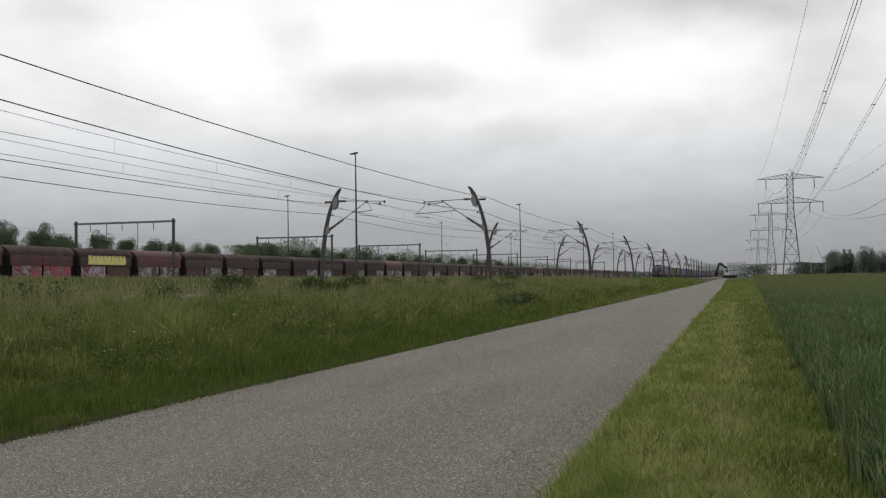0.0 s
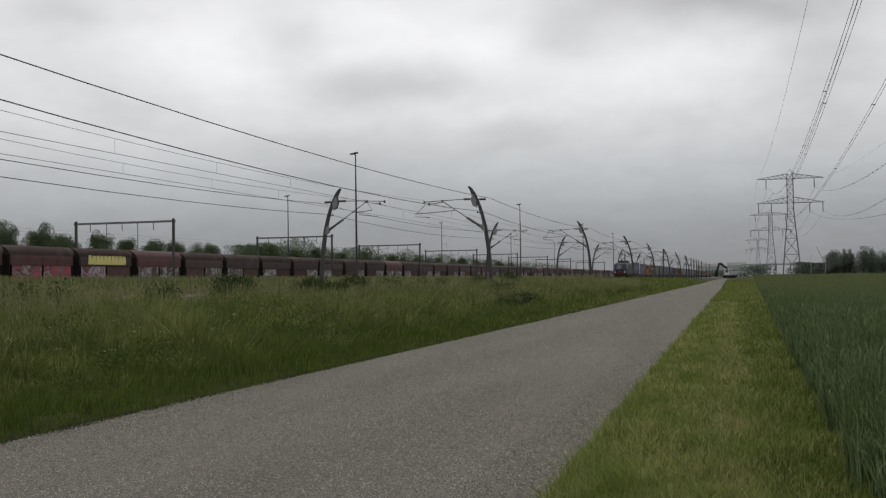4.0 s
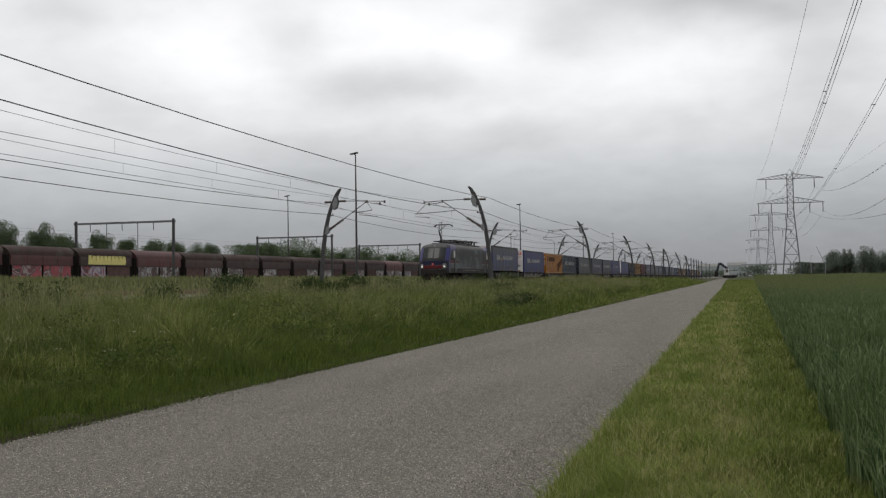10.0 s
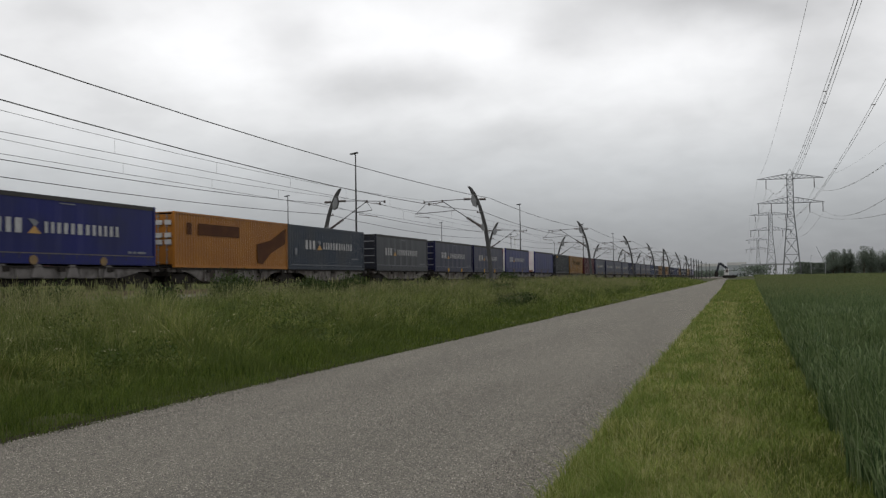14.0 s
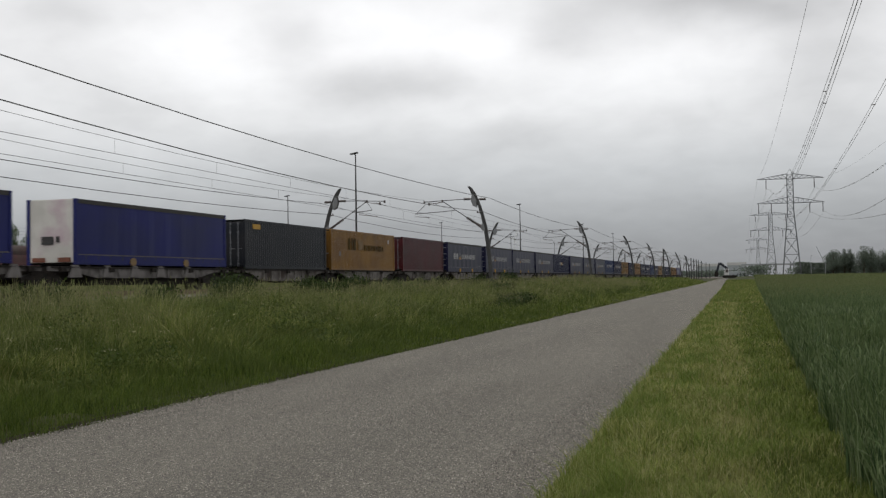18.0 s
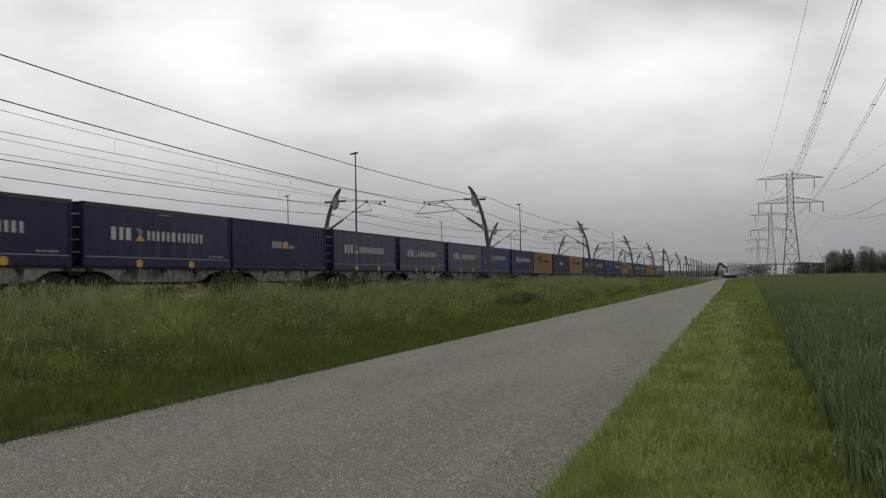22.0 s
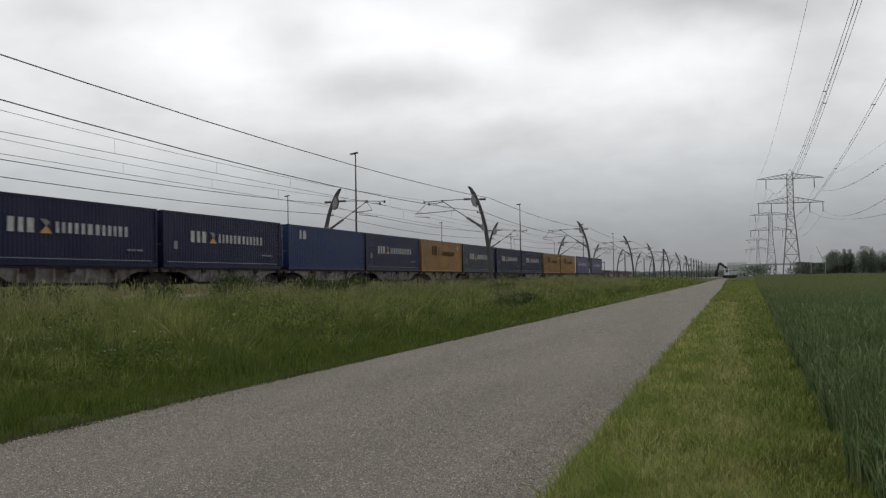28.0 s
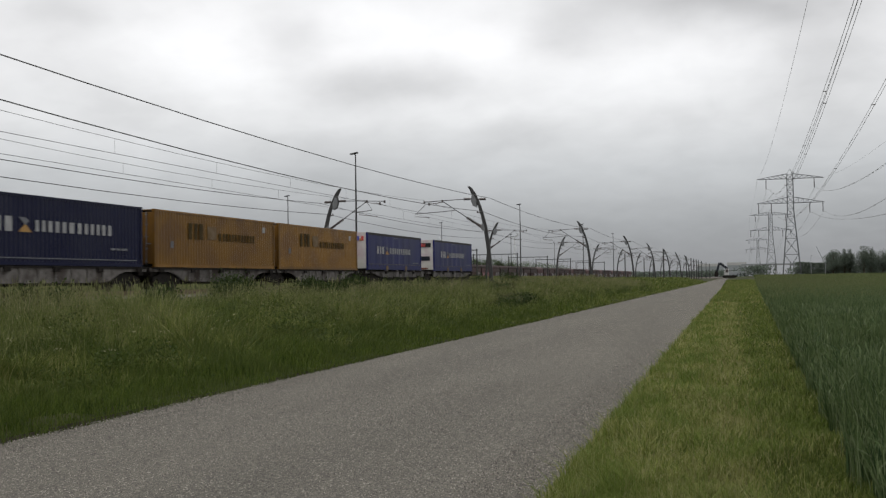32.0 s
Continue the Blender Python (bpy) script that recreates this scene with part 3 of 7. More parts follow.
def make_mown():
    r = np.random.RandomState(21)
    X, Y, H, Wd = [], [], [], []
    for y0, y1, dens, wd in ((-9, 4, 420, 0.016), (4, 9, 5200, 0.0055), (9, 14, 3000, 0.0075), (14, 22, 1500, 0.011), (22, 40, 600, 0.018), (40, 80, 190, 0.032), (80, 260, 26, 0.09)):
        x, y = scatter(r, int((y1 - y0) * 3.4 * dens), -2.1, 1.3, y0, y1)
        x = x - 0.0155 * y * (1.3 - x) / 3.4 + 0.0022 * y * (x + 2.1) / 3.4
        ok = (x > road_right(y) + 0.03 - 0.07 * r.rand(len(x))) & (x < 0.95 + 0.0022 * y) & (x < np.maximum(0.14 * y, 0.5) + 0.5)
        x, y = x[ok], y[ok]
        p = patchy(x, y, 2.4, 2.0)
        edge = step(0.25, 0.0, np.abs(x - road_right(y))) * 0.6
        far = y > 62.5 + 1.2 * np.sin(3 * x)
        h = (0.05 + 0.08 * p + 0.05 * edge + 0.05 * patchy(x, y, 6.0, 7.0)) * r.uniform(0.4, 1.5, len(x))
        h = np.where(far, 0.17 * r.uniform(0.5, 1.2, len(x)), h)
        X.append(x), Y.append(y), H.append(h), Wd.append(np.full(len(x), wd) * r.uniform(0.7, 1.4, len(x)))
    X, Y, H, Wd = (np.concatenate(v) for v in (X, Y, H, Wd))
    long = Y > 62.5 + 1.2 * np.sin(3 * X)
    cut = ~long & (Y > 59.5) & (r.rand(len(X)) < 0.85)
    mid = cut | ~long & (r.rand(len(X)) < 0.62 * np.exp(-((X - (road_right(Y) + 1.15)) / 0.45) ** 2) * (0.4 + patchy(X, Y, 1.3, 4.4)))
    green = ~long & ~mid & (r.rand(len(X)) < 0.5 * step(1.25, 1.6, X - road_right(Y)) * (0.55 + 0.6 * patchy(X, Y, 1.1, 6.2)))
    rest = ~long & ~mid & ~green
    blades("mown_grass", X[green], Y[green], H[green], Wd[green], M_FRESH, "darker green mown grass along the crop", 25, 0.7)
    blades("mown_grass", X[rest], Y[rest], H[rest], Wd[rest], M_MOWN, "short yellow-green mown grass strip beside the road", 22, 0.7)
    blades("mown_straw", X[mid], Y[mid], H[mid] * 0.75, Wd[mid], M_STRAW, "dry straw-coloured cuttings on the mown strip", 23, 0.9)
    seedy = long & (r.rand(len(X)) < 0.45)
    long &= ~seedy
    blades("unmown_grass", X[long], Y[long], H[long] * 1.3, Wd[long], M_MOWN, "longer uncut grass further along the strip", 24, 0.5)
    blades("unmown_grass", X[seedy], Y[seedy], H[seedy] * 1.3, Wd[seedy], M_VERGE, "longer uncut grass further along the strip", 26, 0.5)


def make_crop():
    r = np.random.RandomState(31)

    def sown(bands):
        X, Y, H, Wd = [], [], [], []
        for y0, y1, dens, wd in bands:
            x1 = max(0.135 * y1 + 1.5, 7.0 if y1 < 13 else 0)
            x, y = scatter(r, int((y1 - y0) * x1 * dens), 0.0, x1, y0, y1)
            edge = 0.71 + 0.0022 * (y - 9) + 0.04 * np.sin(y * 2.1) + 0.04 * np.sin(y * 5.3)
            ok = (x > edge) & (x < np.where(y < 4, 7.0, 0.135 * y + 1.0))
            x, y, edge = x[ok], y[ok], edge[ok]
            h = (0.44 + 0.18 * step(0.0, 0.4, x - edge)) * r.uniform(0.72, 1.12, len(x)) * (0.86 + 0.28 * patchy(x, y, 0.6, 3.0))
            X.append(x), Y.append(y), H.append(h), Wd.append(np.full(len(x), wd) * r.uniform(0.7, 1.3, len(x)))
        return [np.concatenate(v) for v in (X, Y, H, Wd)]
    label = "dense blue-green young wheat beside the grass strip"
    X, Y, H, Wd = sown(((-9, 4, 120, 0.03), (4, 12, 900, 0.014), (12, 25, 620, 0.018), (25, 50, 260, 0.026)))
    blades("wheat_crop", X, Y, H, Wd, M_CROP, label, 32, 0.2, None, 3, "crop")
    # flag leaves that arch out of the upper stems
    flag = (Y < 34) & (Y > 3) & (r.rand(len(X)) < 0.3)
    x, y, h = X[flag], Y[flag], H[flag]
    blades("wheat_leaves", x, y, h * r.uniform(0.18, 0.36, len(x)), Wd[flag], M_CROP, "arching leaves of the young wheat", 33, 0.7, np.maximum(ground_z(x, y), 0) + h * r.uniform(0.4, 0.75, len(x)), 3, "crop")
    X, Y, H, Wd = sown(((50, 110, 150, 0.036), (110, 220, 50, 0.06), (220, 460, 17, 0.10)))
    blades("wheat_crop", X, Y, H, Wd, M_CROP, label, 34, 0.3, None, 1, "crop")
    ear = r.rand(len(X)) < 0.05 + 0.33 * step(52, 200, Y)
    x, y = X[ear], Y[ear]
    blades("wheat_ears", x, y, r.uniform(0.1, 0.17, len(x)), Wd[ear], M_EAR, "pale olive ears over the wheat", 35, 0.4, np.maximum(ground_z(x, y), 0) + H[ear] * 0.85, 1, "crop")


make_verge()
make_reeds()
make_mown()
make_crop()


# ---- railway ----
def near_thing(name, label, category, group="", x=0, y=0, z=0, rz=0):
    e = new(name)
    e.matrix_basis = pose(x, y, z, 0, 0, rz)
    return tagged(e, label, category, group)


def bar_rows(x, y0, y1, step_m, size, z):
    """Many equal bars across a track, as arrays."""
    ys = np.arange(y0, y1, step_m)
    hx, hy, hz = size
    c = np.array([(sx * hx, sy * hy, sz * hz) for sz in (-1, 1) for sy in (-1, 1) for sx in (-1, 1)])
    co = (np.stack([np.full(len(ys), x), ys, np.full(len(ys), z)], 1)[:, None] + c[None]).reshape(-1, 3)
    q = np.array([(0, 2, 3, 1), (4, 5, 7, 6), (0, 1, 5, 4), (2, 6, 7, 3), (0, 4, 6, 2), (1, 3, 7, 5)])
    return co, (np.arange(len(ys))[:, None, None] * 8 + q[None]).reshape(-1, 4)


def make_track(x, y0, y1, label, z=RAIL):
    t = near_thing("railway_track", label, "railway track", "railway tracks", x, 0, z)
    prof = [(-0.075, -0.17), (0.075, -0.17), (0.02, -0.14), (0.012, -0.05), (0.036, -0.03), (0.036, 0), (-0.036, 0), (-0.036, -0.03), (-0.012, -0.05), (-0.02, -0.14)]
    r = part("rail", extrude(bmesh.new(), prof, y0, y1), M_RAIL, t)
    r.location.x = -0.755
    share(r, t, pose(0.755, 0, 0))
    co, f = bar_rows(0, y0, y1, 0.6, (1.25, 0.13, 0.1), -0.28)
    s = big_mesh("sleepers", co, f, M_SLEEPER, "", "stuff", "")
    s.parent = t


YARD = 1.5      # rail height in the yard


def make_beds():
    bed = bmesh.new()
    extrude(bed, [(-34.2, 0.5), (-32.6, RAIL - 0.24), (-22.4, RAIL - 0.24), (-21.0, 0.45)], -400, 1200)
    tagged(part("ballast_bed", bed, M_BALLAST), "grey-brown ballast bed under two main tracks", "ballast", "", "structure")
    bed = bmesh.new()
    extrude(bed, [(-92.6, 0.5), (-90.8, YARD - 0.24), (-72, YARD - 0.24), (-70, 0.45)], -200, 1200)
    tagged(part("yard_ballast", bed, M_BALLAST), "grey-brown ballast of the freight yard", "ballast", "", "structure")


make_beds()
for tx in (NEAR, MAIN):
    make_track(tx, -300, 1100, "electrified main track on concrete sleepers in ballast")
for tx in (HOPPER_TRACK, HOPPER_TRACK + 4.5 - 9.0, HOPPER_TRACK - 9.0):
    make_track(tx, 40, 1000, "yard siding on concrete sleepers in ballast", YARD)


def catenary_mast(pulled=True):
    """A curved, tapering steel mast, its arms reaching along +x over the track; origin at its foot. pulled: which way the registration arm holds the wire."""
    m = near_thing("catenary_mast", "curved dark steel catenary mast with insulated cantilever arms over the track", "mast", "catenary masts")
    heights = [0, 1.3, 2.5, 3.6, 4.7, 5.7, 6.4, 6.8, 7.15]
    lean = [0.10, 0.16, 0.26, 0.38, 0.53, 0.77, 0.98, 1.13, 1.28]
    half = [0.15, 0.145, 0.14, 0.14, 0.135, 0.125, 0.115, 0.11, 0.10]
    pole = bmesh.new()
    extrude(pole, [(x - w, z) for x, z, w in zip(lean, heights, half)] + [(x + w, z) for x, z, w in zip(lean, heights, half)][::-1], -0.11, 0.11)
    part("pole", pole, M_STEEL, m)
    horn = bmesh.new()
    extrude(horn, [(1.0, 6.55), (1.2, 6.45), (1.45, 7.0), (1.68, 7.5), (1.92, 7.98), (1.82, 8.02), (1.6, 7.88), (1.3, 7.45), (1.1, 7.0)], -0.06, 0.06)
    part("horn", horn, M_STEEL, m, "blade-like tip of the mast")
    foot = bmesh.new()
    tube(foot, [(0.1, 0, -0.5), (0.1, 0, 0.12)], 0.42, 14)
    part("foundation", foot, M_SLEEPER, m, "concrete mast foundation")
    for y in (-0.145, 0.145):
        plate = bmesh.new()
        extrude(plate, [(1.22, 6.3), (1.5, 6.42), (1.66, 6.85), (1.6, 7.25), (1.42, 7.3), (1.2, 6.85)], y - 0.015, y + 0.015)
        part("cover_plate", plate, M_PANEL, m, "pale grey cover plate on the mast head")
    lug = bmesh.new()
    extrude(lug, [(0.55, 4.35), (0.82, 4.5), (0.88, 4.78), (0.74, 5.05), (0.6, 4.9)], -0.14, 0.14)
    part("strut_lug", lug, M_PANEL, m)
    feed = bmesh.new()
    tube(feed, [(1.15, 0, 6.96), (0.5, 0, 6.92)], 0.035, 8)
    for k in range(6):
        tube(feed, [(1.0 - 0.09 * k, 0, 6.945), (0.94 - 0.09 * k, 0, 6.945)], 0.1, 8)
    part("feeder_insulator", feed, M_INSUL, m, "dark ribbed feeder insulator")
    br = bmesh.new()
    tube(br, [(0.8, 0, 5.8), (1.2, 0, 5.92)], 0.045, 6)
    tube(br, [(1.16, 0, 5.84), (1.16, 0, 6.02)], 0.05, 6)
    part("wire_bracket", br, M_INSUL, m)
    arm = bmesh.new()
    tube(arm, [(2.3, 0, 6.99), (4.05, 0, 6.93), (5.6, 0, 6.86)], 0.03, 8)
    part("cantilever_tube", arm, M_BRIGHT, m, "grey horizontal cantilever tube")
    low = bmesh.new()
    tube(low, [(4.05, 0, 6.84), (4.6, 0, 6.72), (5.15, 0, 6.70)], 0.03, 6)
    for x, z in ((5.55, 6.84), (5.15, 6.70), (4.05, 6.9)):
        box(low, x - 0.06, x + 0.06, -0.06, 0.06, z - 0.12, z + 0.1, 0.01)
    part("clamp_tube", low, M_INSUL, m)
    ins = bmesh.new()
    tube(ins, [(1.6, 0, 7.0), (2.3, 0, 6.99)], 0.035, 8)
    for k in range(6):
        tube(ins, [(1.75 + 0.09 * k, 0, 6.995), (1.81 + 0.09 * k, 0, 6.995)], 0.1, 8)
    part("top_insulator", ins, M_INSUL, m)
    st = bmesh.new()
    tube(st, [(2.0, 0, 5.5), (4.05, 0, 6.9)], 0.032, 8)
    part("diagonal_strut", st, M_BRIGHT, m, "grey diagonal strut")
    ins = bmesh.new()
    tube(ins, [(0.8, 0, 4.72), (1.35, 0, 5.08)], [0.13, 0.09], 8)
    tube(ins, [(1.35, 0, 5.08), (2.0, 0, 5.5)], 0.045, 8)
    for k in range(7):
        p = Vector((1.38, 0, 5.1)).lerp(Vector((1.98, 0, 5.49)), k / 6)
        tube(ins, [p, p + Vector((0.05, 0, 0.033))], 0.11, 8)
    part("strut_insulator", ins, M_INSUL, m)
    reg, tip = bmesh.new(), bmesh.new()
    if pulled:
        tube(reg, [(3.0, 0, 6.12), (4.6, 0, 6.02), (6.3, 0, 5.95)], 0.028, 8)
        tube(reg, [(5.4, 0, 6.7), (6.2, 0, 6.0)], 0.02, 6)
        tube(tip, [(6.3, 0, 6.0), (6.35, 0, 5.72), (5.2, 0, 5.62)], 0.028, 6)
        tube(tip, [(5.2, 0, 5.55), (5.2, 0, 5.7)], 0.03, 6)
    else:
        tube(reg, [(2.9, 0, 6.08), (3.7, 0, 6.1), (4.5, 0, 6.2)], 0.028, 8)
        tube(reg, [(4.5, 0, 6.2), (4.1, 0, 6.78)], 0.02, 6)
        tube(tip, [(3.4, 0, 6.08), (3.42, 0, 5.86), (4.9, 0, 5.66)], 0.028, 6)
        tube(tip, [(4.9, 0, 5.6), (4.9, 0, 5.74)], 0.03, 6)
    part("registration_arm", reg, M_BRIGHT, m, "grey registration arm holding the contact wire")
    part("steady_arm", tip, M_INSUL, m)
    return m


MAST_Y = [-40, 20.5, 81, 136, 188, 232, 277, 323, 369, 415, 461, 508, 555, 602, 650]
NEAR_MAST_X, FAR_MAST_X, MAST_FOOT = -19.4, -33.0, 0.95


def straight_mast():
    m = near_thing("straight_mast", "straight dark steel catenary mast with a short top arm", "mast", "straight catenary masts")
    b = bmesh.new()
    tube(b, [(0, 0, -0.3), (0, 0, 7.2)], [0.17, 0.14], 8)
    part("pole", b, M_STEEL, m)
    b = bmesh.new()
    tube(b, [(0.1, 0, 6.6), (2.6, 0, 6.7)], 0.05, 6)
    part("arm", b, M_STEEL, m)
    return m


def make_masts():
    near, far = catenary_mast(True), catenary_mast(False)
    near.matrix_basis = pose(NEAR_MAST_X, MAST_Y[0], MAST_FOOT, 0, 0, 180)
    far.matrix_basis = pose(FAR_MAST_X, MAST_Y[0] - 2.5, MAST_FOOT)
    for i, y in enumerate(MAST_Y[1:]):
        if i < 8:
            copy_thing(near, pose(NEAR_MAST_X, y, MAST_FOOT, 0, 0, 180))
        copy_thing(far, pose(FAR_MAST_X, y - 2.5, MAST_FOOT))
    post = straight_mast()
    post.matrix_basis = pose(NEAR_MAST_X, 254, MAST_FOOT, 0, 0, 180)
    for x, y in ((NEAR_MAST_X, 348), (NEAR_MAST_X, 377), (NEAR_MAST_X, 396), (NEAR_MAST_X, 415), (NEAR_MAST_X, 432), (NEAR_MAST_X, 461), (NEAR_MAST_X, 508), (NEAR_MAST_X, 555), (FAR_MAST_X, 295), (FAR_MAST_X, 350), (FAR_MAST_X, 384)):
        copy_thing(post, pose(x, y, MAST_FOOT, 0, 0, 180 if x == NEAR_MAST_X else 0))


make_masts()


def wire(name, pts, r, label, group="overhead wires", material=None):
    bm = bmesh.new()
    tube(bm, pts, r, 5, False)
    return tagged(part(name, bm, material or M_WIRE), label, "wire", group)


def span(x, z, sag, y0, y1, n=8):
    return [(x, y0 + (y1 - y0) * k / n, z - 4 * sag * (k / n) * (1 - k / n)) for k in range(n + 1)]


def make_wires():
    def run(x, z, sag, off=0):
        pts = []
        for a, b in zip(MAST_Y, MAST_Y[1:]):
            pts += span(x, z, sag, a + off, b + off)[(1 if pts else 0):]
        return pts
    wire("feeder_wire", run(NEAR_MAST_X - 0.15, 7.95, 0.42), 0.021, "thick dark feeder wire on the mast heads")
    wire("feeder_wire", run(NEAR_MAST_X - 0.75, 6.92, 0.55), 0.021, "thick dark return wire on mast brackets")
    wire("feeder_wire", run(FAR_MAST_X + 0.15, 7.82, 0.5, -2.5), 0.021, "thick dark feeder wire on the mast heads")
    wire("feeder_wire", run(FAR_MAST_X + 0.75, 6.92, 0.5, -2.5), 0.021, "thick dark return wire on mast brackets")
    for x, off, c, sag in ((NEAR + 0.1, 0, 6.92, 0.52), (MAIN + 0.9, -2.5, 6.82, 0.56)):
        wire("contact_wire", run(x, c, 0.02, off), 0.012, "grooved copper contact wire over the track")
        top = run(x, c + 1.02, sag, off)
        wire("catenary_wire", top, 0.01, "sagging messenger wire above the contact wire")
        for a, b in zip(MAST_Y[1:8], MAST_Y[2:9]):
            for k in range(1, 7):
                u = k / 7
                zt = c + 1.02 - 4 * sag * u * (1 - u)
                y = a + off + (b - a) * u
                wire("dropper", [(x, y, c), (x, y, zt)], 0.006, "thin dropper between contact and messenger wire", "droppers")


make_wires()


# ---- yard ----
def lamp_mast(h=17.6):
    m = near_thing("yard_lamp", "tall slender grey lamp mast with a flat floodlight head", "lamp mast", "yard lamp masts")
    b = bmesh.new()
    tube(b, [(0, 0, 0), (0, 0, h * 0.5), (0, 0, h)], [0.17, 0.13, 0.075], 10)
    part("pole", b, M_STEEL, m)
    b = bmesh.new()
    tube(b, [(0, 0, h - 0.05), (-0.25, 0, h + 0.08)], 0.06, 8)
    part("bracket", b, M_STEEL, m)
    b = bmesh.new()
    box(b, -0.55, 0.55, -0.28, 0.28, -0.08, 0.08, 0.04)
    f = part("floodlight", b, M_STEEL, m, "flat grey floodlight housing")
    f.matrix_basis = pose(-0.2, 0, h + 0.16, 0, -10, 0)
    b = bmesh.new()
    box(b, -0.3, 0.3, -0.3, 0.3, -0.3, 0.2, 0.03)
    part("foundation", b, M_SLEEPER, m)
    return m


def make_lamps():
    first, tall = lamp_mast(18.1), lamp_mast(18.9)
    first.matrix_basis = pose(-51.15, 134.5, 0.72)
    tall.matrix_basis = pose(-93, 204.3, 0.72)
    for x, y in ((-51, 241), (-51, 338), (-51, 416)):
        copy_thing(first, pose(x, y, 0.72))
    for y in (320, 421, 521):
        copy_thing(tall, pose(-93, y, 0.72))


make_lamps()


def gantry(near=-73.5, far=-88.5):
    w = near - far
    g = near_thing("yard_gantry", "dark steel portal gantry over yard sidings with hanging wire supports", "gantry", "yard gantries")
    b = bmesh.new()
    box(b, -0.15, 0.15, -0.15, 0.15, -0.3, 9.35, 0.02)
    p = part("post", b, M_STEEL, g)
    share(p, g, pose(-w, 0, 0))
    b = bmesh.new()
    box(b, -w - 0.3, 0.3, -0.09, 0.09, 8.85, 9.12)
    for k in range(16):
        tube(b, [(-w + k * w / 16, 0, 8.85), (-w + (k + 1) * w / 16, 0, 9.12)], 0.04, 4)
    part("beam", b, M_PYLON, g, "grey truss beam")
    b = bmesh.new()
    tube(b, [(0, 0, 8.9), (0, 0, 7.9)], 0.05, 6)
    hang = part("hanger", b, M_STEEL, g)
    hang.location.x = -w * 0.2
    for u in (0.52, 0.85):
        share(hang, g, pose(-w * u, 0, 0))
    b = bmesh.new()
    tube(b, [(0, 0, 8.9), (0, 0, 5.4)], 0.045, 6)
    tube(b, [(0, 0, 5.5), (0.9, 0, 5.45)], 0.035, 6)
    lg = part("drop_post", b, M_STEEL, g)
    lg.location.x = -w * 0.36
    share(lg, g, pose(-w * 0.68, 0, 0))
    return g


def make_gantries():
    first = gantry()
    first.matrix_basis = pose(-73.5, 125, 0.95)
    for y in (70, 180.6, 234.5, 288, 342, 396, 450, 504, 560):
        copy_thing(first, pose(-73.5, y, 0.95))
    for x in (-76.3, -81, -86):
        for z, r in ((6.6, 0.009), (7.9, 0.009)):
            wire("yard_wire", [(x, y, z + RAIL - 1.2) for y in range(20, 600, 29)], r, "thin dark wire over the yard sidings", "yard wires")


make_gantries()

M_HOPPER = mat("hopper_brown", (0.048, 0.026, 0.024), (0.034, 0.021, 0.02), 1.2, 0.75, spread=0.45, c3=(0.045, 0.035, 0.03), s3=0.5)
M_HOPRED = mat("hopper_red", (0.085, 0.028, 0.028), (0.055, 0.023, 0.022), 1.2, 0.7, spread=0.2, c3=(0.07, 0.035, 0.03), s3=0.6)
M_HOPTOP = mat("hopper_roof", (0.05, 0.033, 0.03), (0.036, 0.026, 0.024), 1.0, 0.8, spread=0.25, c3=(0.06, 0.05, 0.045), s3=0.4)


def paint_mat(name, cols, scale=1.0):
    """Sprayed paint: hard-edged blotches of a few colours on an old panel."""
    m = bpy.data.materials.new(name)
    m.use_nodes = True
    nt = m.node_tree
    n, l = nt.nodes.new, nt.links.new
    b = nt.nodes["Principled BSDF"]
    b.inputs["Roughness"].default_value = 0.6
    tc, oi = n("ShaderNodeTexCoord"), n("ShaderNodeObjectInfo")
    ad = n("ShaderNodeVectorMath")
    ad.operation = "MULTIPLY_ADD"
    l(oi.outputs["Random"], ad.inputs[0])
    ad.inputs[1].default_value = (37, 61, 23)
    l(tc.outputs["Object"], ad.inputs[2])
    t = n("ShaderNodeTexNoise")
    t.inputs["Scale"].default_value, t.inputs["Detail"].default_value, t.inputs["Distortion"].default_value = scale, 2, 1.5
    l(ad.outputs[0], t.inputs["Vector"])
    r = n("ShaderNodeValToRGB")
    r.color_ramp.interpolation = "CONSTANT"
    els = r.color_ramp.elements
    while len(els) < len(cols):
        els.new(0.5)
    for i, c in enumerate(cols):
        els[i].position, els[i].color = (0 if i == 0 else 0.33 + 0.36 * i / len(cols)), (*c, 1)
    l(t.outputs[0], r.inputs[0])
    l(r.outputs[0], b.inputs["Base Color"])
    return m


BROWN = (0.055, 0.03, 0.027)
M_SPRAY = [paint_mat("sprayed_red_white", [(0.22, 0.04, 0.05), (0.27, 0.06, 0.07), BROWN, (0.24, 0.2, 0.2), (0.12, 0.04, 0.045)], 0.55),
           paint_mat("sprayed_grey_white", [BROWN, (0.05, 0.035, 0.03), (0.28, 0.27, 0.27), BROWN, (0.14, 0.12, 0.12)], 0.55),
           paint_mat("sprayed_pink", [BROWN, (0.2, 0.13, 0.19), (0.3, 0.28, 0.29), (0.18, 0.04, 0.05), BROWN], 0.55),
           mat("bare_panel", (0.075, 0.045, 0.04), (0.05, 0.035, 0.032), 1.5, 0.8, spread=0.4)]
M_YELLOW_SPRAY = mat("sprayed_yellow", (0.62, 0.55, 0.18), (0.5, 0.45, 0.16), 3, 0.6)


